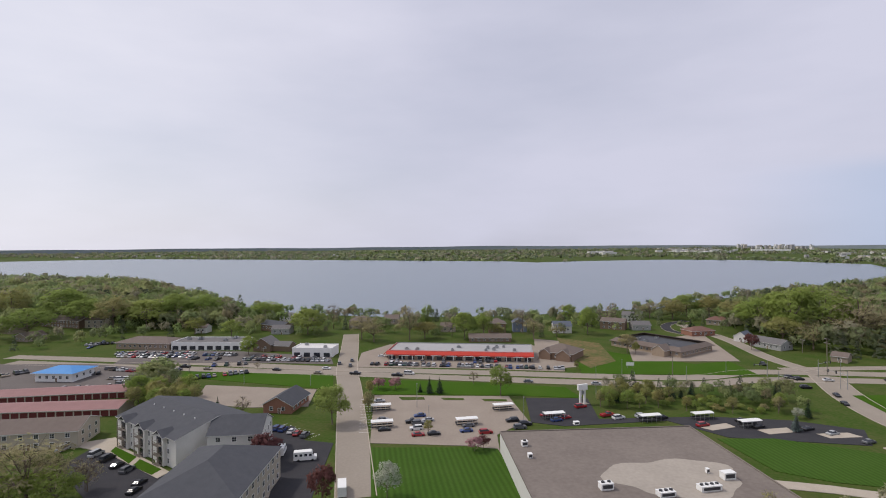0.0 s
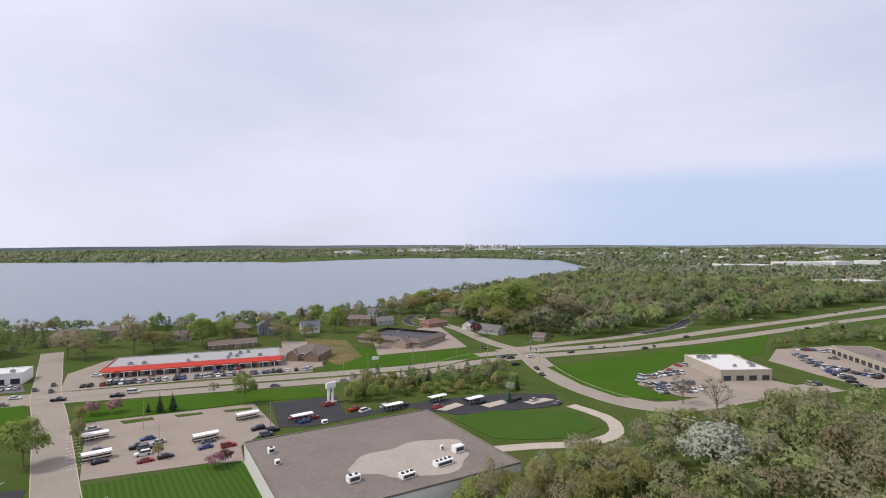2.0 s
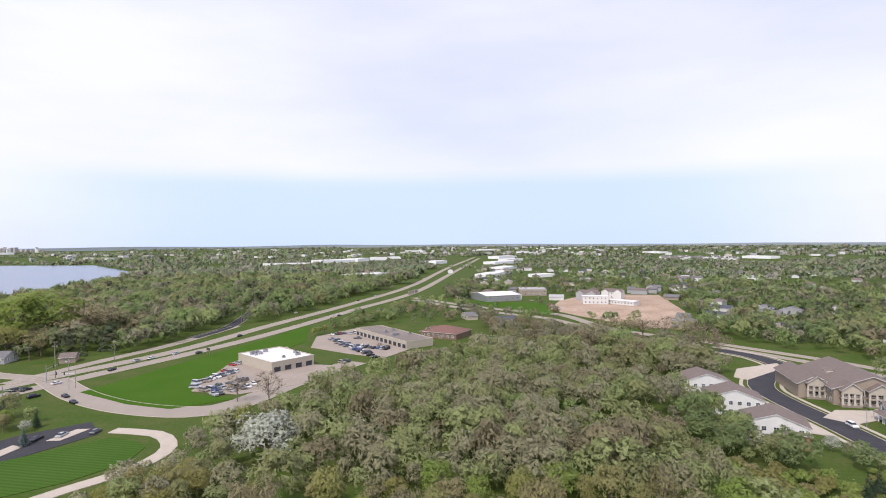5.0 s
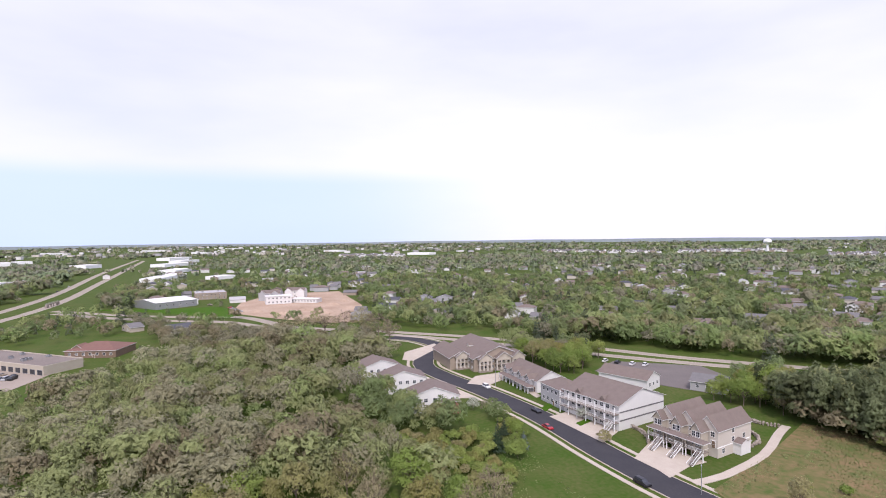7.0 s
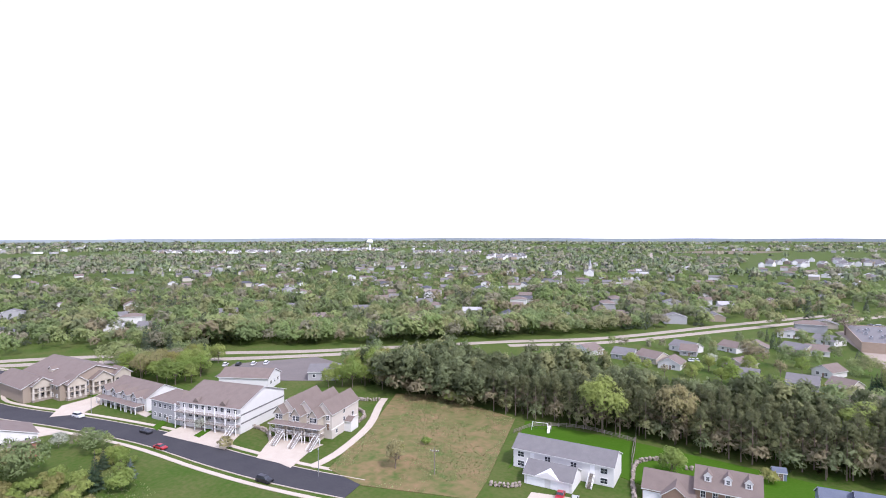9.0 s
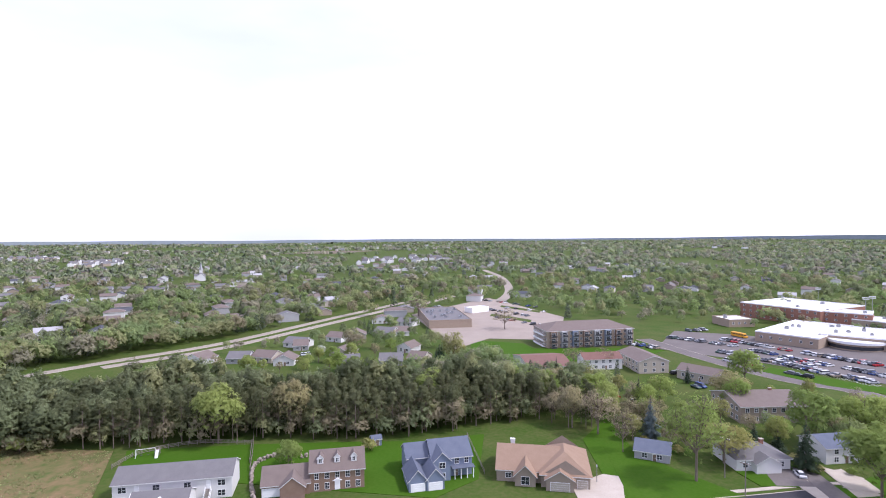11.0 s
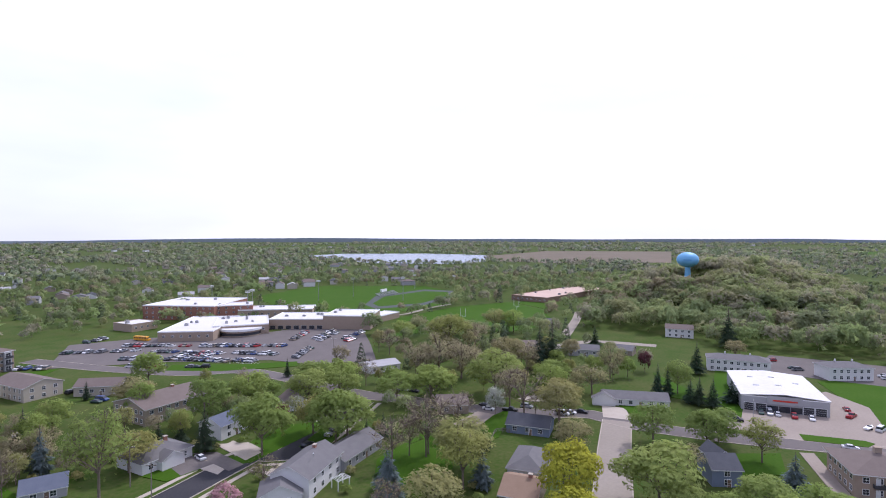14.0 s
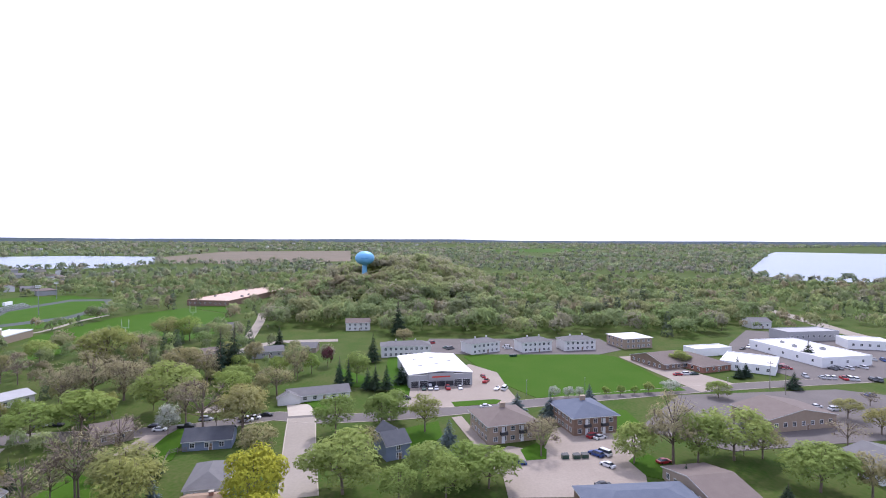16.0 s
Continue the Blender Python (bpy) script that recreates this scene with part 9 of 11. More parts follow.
car_row(-55, -436.3, -82.5, -388.2, 12, 209.7, 0.35, 40)
car_row(-71.5, -485.4, -106.1, -452.6, 10, 226.5, 0.3, 41)
car_row(-126.1, -314.4, -136.6, -300, 8, 215.9, 0.8, 42)
car_row(-115.7, -223.6, -133.5, -230, 7, -70.2, 0.8, 43)
car_row(-11.1, -497.4, -29.6, -467.9, 6, 212, 0.6, 44)
car_row(67.1, -300.5, 60.1, -303, 4, -70.4, 0.6, 45)
car(-102.2, -140.6, -104.5, "white", "sedan")
car(-70, -125.7, -174.5, "black", "pickup")
car(-124.9, -119.6, -174.5, "black", "suv")
car(-136.3, -120, -174.5, "silver", "pickup")
car(-114, -111.8, -104.5, "silver", "pickup")
car(-75.2, -186.9, -174.5, "white", "suv")
car(-84.8, -208, -174.5, "white", "sedan")
car(-77.5, -212.9, -174.5, "red", "sedan")
car(-188.8, -88.2, 95.1, "black", "sedan", where="parked beside the street")
car(-185.4, -85.2, 95.1, "white", "sedan", where="parked beside the street")
car(-187.8, -77.4, 95.1, "black", "pickup", where="parked beside the street")
car(-195, -73.5, 95.1, "silver", "suv", where="parked beside the street")
car(-193.3, -59.1, 95.1, "white", "van", where="parked beside the street")
car(-196.1, -57, 95.1, "white", "sedan", where="parked beside the street")
car(-199, -53.4, 95.1, "black", "sedan", where="parked beside the street")
car(-190.4, -127.5, 95.1, "silver", "sedan", where="parked beside the street")
car(-191.3, -122.5, 95.1, "black", "sedan", where="parked beside the street")
car(-205.7, 28.2, 95.1, "white", "sedan", where="parked beside the street")
car(-217, -3.6, 95.1, "black", "pickup")
car(-241.9, 33.1, 155.1, "red", "pickup")
car(-250.8, 32.9, 185.1, "red", "sedan")
car(-229.9, 39.6, 155.1, "white", "van")
car(-153.4, 30.7, 95.1, "blue", "sedan")
car(-173.3, 59.4, 115.1, "red", "suv")
car(-172.2, 61.3, 115.1, "white", "sedan")
car(-158.8, 55.4, 215.1, "blue", "suv")
car(-159.5, 57.9, 215.1, "white", "van")
car(-151.1, 56.1, 215.1, "white", "sedan")
car(-138.7, 50.5, 95.1, "black", "sedan")
car(-152.7, 73.5, 105.1, "red", "sedan")
car(-250.6, 126.9, 95.1, "red", "sedan")
car(-251.5, 131.6, 95.1, "white", "suv")
car(-251.3, 135.1, 95.1, "green", "sedan")
car(-200.7, 157.3, 95.1, "white", "sedan")
car(-197.1, 161.9, 95.1, "white", "suv")
car(-214.3, 191.2, 95.1, "blue", "sedan")
car_row(-277.9, 185.7, -259.4, 188.1, 9, 77.4, 0.8, 50)
car_row(-258.7, 209.7, -261.4, 233, 8, 186.7, 0.6, 51)
car_row(-303.5, 189, -319.2, 211.3, 6, 125.2, 0.8, 52)
car_row(-332, 10.1, -311.7, 22.7, 6, 121.7, 0.7, 53)
car_row(-323.8, 54.5, -307.6, 56.7, 4, 97.8, 0.9, 54)
car_row(-231.2, 3.5, -232.2, 24.4, 8, 182.6, 0.5, 55)
car_row(-339.3, 278.5, -327.3, 298.8, 8, 149.4, 0.5, 56)
car_row(330.4, 199.3, 345, 189.4, 9, 56, 0.3, 60)
car_row(321.3, 189.3, 303.9, 166.8, 10, -47.7, 0.9, 61)
car_row(312.8, 180.1, 297.7, 157.7, 9, -44, 0.8, 62)
car_row(296.6, 159, 285.4, 142.2, 7, -43.7, 0.8, 63)
car_row(328.7, 174.1, 304.8, 139, 10, -64.3, 0.5, 64)
car_row(193.4, 184.5, 226.8, 194.6, 10, 106.9, 0.7, 65)
car_row(235.7, 200.1, 264, 197, 10, 83.7, 0.7, 66)
car_row(193.1, 174.7, 209, 162.9, 9, 53.5, 0.5, 67)
car_row(245.6, 149.8, 263.9, 144.9, 6, 74.9, 0.6, 68)
car_row(558.1, 74.4, 519.4, 59.6, 6, -69.1, 0.8, 69)
car_row(573.3, 103.1, 641.7, 69.1, 8, 63.5, 0.3, 70)
# street furniture
cart_shelter(23.3, 212.8, 10.7)
cart_shelter(8.2, 195.8, 10.7)
cart_shelter(41.1, 201.5, 10.7)
cart_shelter(75.8, 198.2, 10.7)
cart_shelter(96.2, 200.3, 10.7)
cart_shelter(108.8, 191.4, 10.7)
cart_shelter(-25.1, 213.2, 10.7)
cart_shelter(-22.4, 193.4, 10.7)
pylon_sign(56.5, 219.6, 20.7, 8.3)
street_lamp(-10.9, 216.5, -87.1, 10.0)
street_lamp(-5.6, 197.3, -88.4, 7.0)
street_lamp(29.6, 199.8, -98.4, 9.0)
street_lamp(-62.3, 251.5, -76.1, 5.0)
street_lamp(-94.9, 255.4, -69.6, 11.0)
street_lamp(65.7, 232.5, -105.8, 12.5)
street_lamp(111.4, 247.1, -114.3, 9.0)
street_lamp(142.2, 271.2, -117.7, 5.5)
street_lamp(176.1, 238.8, -126.4, 12.5)
street_lamp(85.9, 242.4, -109.5, 7.5)
street_lamp(82.4, 249, -108.3, 12.0)
street_lamp(115.4, -95.8, 140.3, 8.0)
street_lamp(224.6, -79.7, 160.5, 8.5)
street_lamp(-219.1, 2.1, -0.6, 8.0)
street_lamp(-221.3, 47.4, -12.1, 6.5)
street_lamp(-228.6, 74.4, -18, 5.5)
street_lamp(-106.8, -100.3, 43.2, 8.5)
street_lamp(-46.2, -139.9, 71.7, 5.0)
street_lamp(-226.3, 136.9, -31.2, 5.5)
utility_pole(112.6, 265, -43, 10.0)
utility_pole(188.9, 265.2, -55.5, 16.5)
utility_pole(211.9, 318, -53.7, 8.4)
utility_pole(-132, 278.9, 5.3, 10.3)
utility_pole(226.5, 271.6, -59.8, 11.8)
utility_pole(219.3, 308.2, -55.4, 10.8)
utility_pole(365.7, 298.8, -70.8, 12.4)
utility_pole(451.7, 226.8, -83.3, 12.9)
utility_pole(-80.9, -130.6, 128.2, 9.0)
utility_pole(-81.6, -141, 129.9, 11.3)
utility_pole(-237, -206.4, 111.1, 8.0)
utility_pole(-225.6, 155.4, 35.5, 12.4)
utility_pole(-217.2, 156.5, 34.2, 11.9)
utility_pole(90.7, -115.8, 198.1, 7.4)
floodlight_mast(-462, -374.3, 129, 20.4)
floodlight_mast(-458.6, -306.9, 123.8, 24.0)
floodlight_mast(-323.4, -378.6, 139.5, 18.3)
floodlight_mast(-326.1, -376, 139.1, 19.4)
floodlight_mast(-343.8, -452.6, 142.8, 17.9)
floodlight_mast(-416, -382.2, 132.6, 20.7)
floodlight_mast(-625.3, -337.5, 118.4, 14.0)
floodlight_mast(-570.8, -364.2, 122.5, 17.4)
bleachers(-495.3, -349.6, -175.2, 40)
water_tower(-617.5, -55.3, 24, 49.1, 11)
water_tower(1621.9, -1630.7, 5, 50, 14, False, "distant white water tower above the suburb")
dry_wall([(42, -134.4), (45.5, -143.6), (48.2, -156.4), (43.6, -162.3), (40.1, -161.6)])
dry_wall([(35.9, -160.6), (33.4, -161.3)])
dry_wall([(74.8, -119.6), (70.7, -121.5), (68.1, -124.7)])
dry_wall([(166.2, -106.5), (156.2, -107.3), (147.6, -103.2)])
dry_wall([(164.8, -152.3), (154.6, -151), (148.7, -155.8)])
dry_wall([(152.3, -141.9), (146.3, -141.4), (139.9, -137.5), (137.2, -131.2)])
fence([(56.5, -181.7), (52.4, -167.6), (48.6, -152.4)])
fence([(54.3, -172.7), (50.3, -157.6)])
fence([(88.6, -156), (85.4, -166.3), (71.6, -173.3), (53.9, -172.3)])
fence([(-14.7, -175), (-17, -146.9)])
dumpster(-157.1, 45.4, 95.1)
dumpster(-157, 48.8, 95.1)
dumpster(-157.3, 51.4, 95.1)
dumpster(-290.2, 19.5, 95.1)
dumpster(-293.6, 54.1, 95.1)
dumpster(-293.9, 56.2, 95.1)
area("drive", [(139.9, -92.8), (150.7, -106.3), (131.9, -111.4), (130.8, -104.7), (125.9, -94.5), (131.8, -94.6)], MAT["pavement"], 0.06)
area("drive", [(180.9, -85), (184.4, -95), (160.7, -100.6), (153.2, -90.4), (166.6, -87.9)], MAT["pavement"], 0.06)
area("drive", [(232, -68.9), (243.5, -76.3), (246.8, -91), (235.3, -88.1), (226.4, -77)], MAT["pavement"], 0.06)
area("drive", [(-38.9, -138.8), (-49.4, -144.6), (-54.1, -142.8), (-49.8, -129.3), (-47.9, -124.3), (-38.6, -126.3)], MAT["pavement"], 0.06)
area("drive", [(-97.7, -139.5), (-105.8, -144.1), (-103.9, -129.3), (-97.7, -127.1)], MAT["pavement"], 0.06)
area("drive", [(-111.1, -142.1), (-116.6, -144.1), (-115.2, -133), (-109.8, -131.1)], MAT["pavement"], 0.06)
area("drive", [(-211.4, -48.9), (-212.5, -40.4), (-199.6, -35.5), (-198.1, -45.4)], MAT["pavement"], 0.06)
area("drive", [(64.5, -122.5), (51.7, -127.1), (48.7, -121.6), (62.5, -112.8)], MAT["pavement"], 0.06)
area("drive", [(284, -54.3), (315.8, -77), (326.1, -75.7), (306.7, -53.6), (287.8, -48.9)], MAT["pavement"], 0.06)
area("drive", [(235.1, -49.7), (212, -59.5), (210.3, -65.7), (242.9, -56.1)], MAT["pavement"], 0.06)
road("footpath", 2.2, [(121.8, -98.5), (123.2, -109.6), (131.8, -131.3), (144.5, -149.9), (149.6, -158.4)], MAT['pavement'])
road("field_path", 3, [(-359.4, -270.4), (-377.7, -252.7), (-424.3, -254.6), (-455.8, -250.3)], MAT['concrete_road'])
road("garden_path", 4.5, [(88.9, 146.1), (103.4, 142.2), (117.7, 136.9), (131.3, 137.6), (139.1, 143.4), (144.0, 154.1), (141.9, 171.3)], MAT['pavement'])
# large store: things on its roof
roof_box(23.6, 158.3, 6.27, 10.7, 1.8, 1.4, 1.5, 1)
roof_box(23.8, 149.5, 6.27, 10.7, 1.2, 1.2, 1.2, 0)
roof_box(39.1, 130.2, 6.27, 10.7, 3.2, 2.0, 1.6, 2)
roof_box(63.7, 129.3, 6.27, 10.7, 5.5, 2.2, 1.3, 4)
roof_box(52.1, 126.5, 6.27, 10.7, 4, 2.2, 1.2, 3)
roof_box(71.4, 135.4, 6.27, 10.7, 3.2, 2, 1.8, 0)
roof_box(43.4, 176.7, 6.27, 10.7, 1.8, 1.2, 1.0, 0)
roof_box(67.9, 138.8, 6.27, 10.7, 0.8, 0.8, 1.2, 0)
# markings, paths and small things
stall_lines(-111.2, 173.7, -78.8, 148.6, 12, 5, -1)
stall_lines(-43.1, 153.5, -38.4, 138.8, 6, 5, -1)
stall_lines(-60.9, 194.2, -46.3, 182.6, 7, 5, 1)
stall_lines(35.4, 218.5, 51.7, 219.7, 9, 5, 1)
stall_lines(100.8, 190.4, 134.9, 179.8, 16, 5, 1)
stall_lines(-30.3, 228.8, -24.7, 188.8, 12, 5.2, -1)
stall_lines(-10.9, 203.9, -9.8, 182.5, 7, 5.2, 1)
stall_lines(-180.2, -288.7, -187.5, -277.1, 10, 5, 1)
stall_lines(-186, -271.8, -209.6, -223.1, 46, 5, 1)
stall_lines(-176.5, -262.1, -192.9, -220.8, 38, 5, 1)
area("footpath", [(-125, 178.4), (-113, 184.9), (-106.6, 177), (-80.1, 156.4), (-81.3, 151.9), (-107.2, 170.8)], MAT["pavement"], 0.075)
area("lawn", [(-107, 172.2), (-107.7, 176.1), (-95.9, 167.5), (-95.4, 162.3)], MAT["lawn"], 0.11)
area("lawn", [(-93.4, 160.6), (-93.9, 165.7), (-83.2, 158), (-84.2, 154.2)], MAT["lawn"], 0.11)
area("kerb_island", [(90.4, 191.2), (102.3, 195.1), (103.5, 190.9), (93.8, 187.6)], MAT["pavement"], 0.12)
area("kerb_island", [(109.4, 187.9), (121, 190), (121.2, 185.4), (111, 183.4)], MAT["pavement"], 0.12)
area("kerb_island", [(127.2, 183.6), (138.5, 184.5), (140.5, 180.2), (128.9, 179.3)], MAT["pavement"], 0.12)
area("planted_island", [(-19.4, 231.1), (-8.7, 230.8), (-8.1, 227.5), (-17.6, 226.9)], MAT["grass"], 0.12)
area("planted_island", [(-1.4, 229.8), (8.2, 228.8), (8.6, 226.3), (0, 226.5)], MAT["grass"], 0.12)
area("planted_island", [(15.8, 227.7), (26.2, 226.7), (26.4, 224.2), (17, 224.4)], MAT["grass"], 0.12)
area("footpath", [(-48.9, 139.9), (-53.4, 171.3), (-51.6, 171.3), (-45.9, 139.9)], MAT["pavement"], 0.1)
area("footpath", [(260.3, -88.7), (262.5, -91.5), (205.6, -92.8), (203.7, -89.9)], MAT["pavement"], 0.07)
area("footpath", [(263.1, -94.7), (264.1, -97.4), (257.9, -98.1), (254.8, -94.5)], MAT["pavement"], 0.07)
area("lawn", [(251, -88.6), (254.7, -92.8), (250.6, -93), (246, -88.4)], MAT["lawn"], 0.1)
area("lawn", [(242.5, -89.9), (245.9, -94), (241, -93.8), (237.7, -89.8)], MAT["lawn"], 0.1)
area("lawn", [(232.2, -90.9), (235.4, -94.9), (230.8, -94.7), (226.9, -90.4)], MAT["lawn"], 0.1)
area("lawn", [(221.8, -91.5), (224.6, -95.4), (220.3, -95.2), (216.8, -91)], MAT["lawn"], 0.1)
area("lawn", [(171.8, -90.7), (176.8, -100.1), (173.7, -100.1), (168.7, -90.9)], MAT["lawn"], 0.1)
area("lawn", [(190.6, -85.9), (195.2, -91.7), (191.7, -91.8), (186.5, -85.9)], MAT["lawn"], 0.1)
soil_heap(520.3, 45.7, 6, 2.4, 0)
soil_heap(497.0, 22.3, 8, 3.0, 1)
soil_heap(521.2, 0.5, 10, 2.4, 2)
soil_heap(548.6, -24.2, 6, 3.0, 3)
soil_heap(520.7, -38.8, 8, 2.4, 4)
soil_heap(496.0, -14.3, 10, 3.0, 5)
soil_heap(579.5, -37.4, 6, 2.4, 6)
garden_shed(14.7, -169.5, -161.7)
playset(83.3, -164.4, -163.3)
pergola(-108.8, -92.7, 167)
board_sign(97.7, 282.3, -8.8, 4.0, 1.8, 1.4)
board_sign(252.4, 229.8, 71.2, 3.6, 1.6, 3.4, "car_green", "road_sign", "green road sign on two posts beside the highway")
traffic_signal(157.2, 261.6, 200)
traffic_signal(181.5, 260.9, 20)
traffic_signal(179.1, 238.7, 110)
traffic_signal(149, 239.4, -70)
goal_posts(-376.2, -195.2, 254.8)
goal_posts(-452.3, -180.7, 254.8)
boat_trailer(-230, 36.4, 155.1)
church(335, -835.3, 21.9, 27.2)
bridge(634, 255.1, 183.7, 34, 2.4)
fence([(-153.2, -70.1), (-165.1, -73.1), (-167, -68.9)])
tufts([(116.9, -100.6), (133.3, -135.9), (150.2, -166), (136.7, -174.9), (95.5, -169.1), (76.7, -120.1), (74, -110.6), (102, -99.1)], 0.8, "tree_pale_olive", "dry and green tussocks of a rough meadow", 0.14, 0.4)
tufts([(116.9, -100.6), (133.3, -135.9), (150.2, -166), (136.7, -174.9), (95.5, -169.1), (76.7, -120.1), (74, -110.6), (102, -99.1)], 1.5, "tree_lime", "low green herbs on a rough meadow", 0.2, 0.55)
tufts([(175.5, -58), (172.2, -65.1), (125.9, -65), (111.4, -74.7), (123.1, -49.3), (157.7, -50.2)], 0.8, "tree_pale_olive", "dry and green tussocks beside the street", 0.14, 0.4)
car_row(-55.1, -477.2, -86.6, -429.9, 14, 213.6, 0.7, 81)
car_row(-74.8, -527.2, -106.9, -478.4, 13, 213.3, 0.6, 82)
car_row(-46.8, -556.6, -76.9, -522.2, 9, 221.2, 0.6, 83)
car_row(-85.2, -400.9, -85.2, -363.4, 6, 90.1, 0.7, 84)
area("planted_island", [(-58.9, -448.4), (-85.3, -412.1), (-81.8, -401.6), (-55.9, -436.1)], MAT["grass"], 0.12)
area("planted_island", [(-74.9, -500.9), (-102.8, -460.4), (-99.6, -450.4), (-72.1, -489.3)], MAT["grass"], 0.12)
car(-110.6, -263.9, 198.3, "silver", "suv")
car(-114.8, -255.4, 198.3, "white", "suv")
car(-118.8, -247.4, 198.3, "black", "suv")
car(-123, -240.9, 198.3, "grey", "suv")
car_row(-198.4, 326.8, -150.3, 325.2, 24, 88.1, 0.95, 201)
car_row(-238.2, 357.3, -217.1, 364.6, 9, 109.1, 0.8, 202)
car_row(-143.6, 321.7, -123.1, 321.0, 8, 88.0, 0.8, 203)
car_row(-112.9, 315.9, -73.4, 310.0, 13, 81.5, 0.5, 204)
car_row(-177.1, 355.1, -135.5, 353.6, 14, 87.9, 0.6, 205)
car_row(-40.3, 294.5, 47.5, 283.9, 34, 83.1, 0.75, 206)
car_row(-39.3, 303.0, 47.8, 294.6, 30, 84.5, 0.35, 207)
car_row(-141.9, 269.8, -139.7, 292.1, 7, 174.4, 0.7, 208)
car_row(-125.4, 264.9, -100.9, 278.1, 11, 118.3, 0.7, 209)
car_row(-157.3, 247.2, -149.8, 259.0, 6, 147.6, 0.8, 210)
car_row(-133.5, 291.9, -108.1, 298.0, 8, 103.5, 0.5, 211)
car_row(199.4, 190.2, 226.6, 188.3, 9, 86.0, 0.9, 300)
car_row(190.4, 177.8, 214.5, 172.6, 9, 77.8, 0.9, 301)
car_row(235.7, 200.1, 259.0, 197.5, 7, 83.6, 0.8, 302)
car_row(340.8, 187.1, 361.3, 177.8, 8, 65.6, 0.9, 303)
car_row(311.1, 179.1, 275.0, 131.9, 9, -37.4, 0.8, 304)
car_row(302.5, 160.2, 300.2, 136.9, 8, -5.6, 0.7, 305)
car_row(186.9, 169.1, 203.8, 162.2, 7, 67.8, 0.7, 306)
car_row(-245.4, 185.0, -236.2, 216.1, 14, 163.5, 0.8, 400)
car_row(-281.4, 240.9, -275.6, 254.4, 7, 156.8, 0.7, 401)
car_row(-184.7, -324.8, -206.5, -287.7, 18, 210.4, 0.85, 402)
car_row(-164.3, -291.3, -177.3, -266.8, 14, 208.0, 0.85, 403)
suburb()
far_estate(2075.9, -946.1, 1635.2, -1226.3, 300, 110, 1)
far_estate(1731, -1325, 1584.3, -1704.9, 320, 110, 2)
far_estate(1227.9, -1441.5, 1059.2, -1645.6, 300, 70, 3)
far_estate(1916.5, -106.3, 1857.2, -338.2, 260, 55, 4)
far_estate(140.7, -1224.9, -88.6, -1396.6, 300, 45, 5)
far_estate(722.4, -1122.5, 701.6, -1316.4, 300, 30, 6)
joined_cars()
far_town(55.5, 61.6, 4300, 4600, 30, 18, 38, 9, 1)
far_town(61.1, 68.5, 3500, 4400, 40, 8, 13, 16, 2)
far_town(72.6, 74.3, 3000, 3300, 4, 12, 18, 30, 3)
far_town(100.9, 127.9, 2600, 3600, 22, 6, 10, 7, 4)
far_town(2.3, 56.2, 2300, 4400, 110, 6, 11, 12, 5)
far_town(-21.0, 21.5, 2300, 4300, 80, 6, 11, 12, 6)
far_town(-112.4, -47.9, 2300, 4300, 90, 6, 10, 8, 7)
far_town(-212.2, -118.3, 2600, 4300, 50, 6, 10, 8, 8)

# ---- woods and trees ----
LOTS, LINES, SPOTS = [], [], []
for _o in list(scene.objects):
    if _o.parent is None and _o.type == "EMPTY":
        _k = [c for c in _o.children if c.type == "MESH"]
        _r = max([max(Vector(b).to_2d().length for b in c.bound_box) for c in _k] or [2]) if _o.get("category") not in ("car", "tree") else 0
        if _r:
            SPOTS.append((_o.location.x, _o.location.y, min(_r, 22) * 0.85 + 2))
            if _r > 14 and _o.location.length > 520:
                SPOTS.append((_o.location.x * 0.95, _o.location.y * 0.95, 0.06 * _o.location.length))

SPOTS += CLEAR
# mown verges of the highway, wider where it runs off to the horizon
for _line, _half in ROADS[:2]:
    for _p in _line[::4]:
        _d = _p.length
        if _p.x > 300 or _d > 380:
            SPOTS.append((_p.x * 0.96, _p.y * 0.96, 5 + 0.05 * _d))


def free(x, y, margin=2.0):
    """Which places lie on no road, lot, water or house."""
    ok = np.ones(len(x), bool)
    for poly in AREAS:
        ok &= ~inside(poly, x, y)
    for line, half in ROADS:
        a = np.array([(p.x, p.y) for p in line])
        for (x1, y1), (x2, y2) in zip(a[:-1], a[1:]):
            dx, dy = x2 - x1, y2 - y1
            t = np.clip(((x - x1) * dx + (y - y1) * dy) / (dx * dx + dy * dy + 1e-9), 0, 1)
            ok &= np.hypot(x - x1 - t * dx, y - y1 - t * dy) > half + margin
    for sx, sy, r in SPOTS if margin > -20 else ():
        ok &= np.hypot(x - sx, y - sy) > r
    return ok


def polar_ring(r0, r1, spacing):
    n = int(r1 / spacing) + 1
    gx, gy = np.meshgrid(np.arange(-n, n + 1) * spacing, np.arange(-n, n + 1) * spacing * 0.87)
    gx = gx + (np.arange(gy.shape[0]) % 2)[:, None] * spacing / 2
    x, y = gx.ravel() + RNG.uniform(-0.45, 0.45, gx.size) * spacing, gy.ravel() + RNG.uniform(-0.45, 0.45, gx.size) * spacing
    r = np.hypot(x, y)
    k = (r > r0) & (r <= r1)
    return x[k], y[k]


def heights(x, y):
    return np.array([ground_height(a, b) for a, b in zip(x, y)])


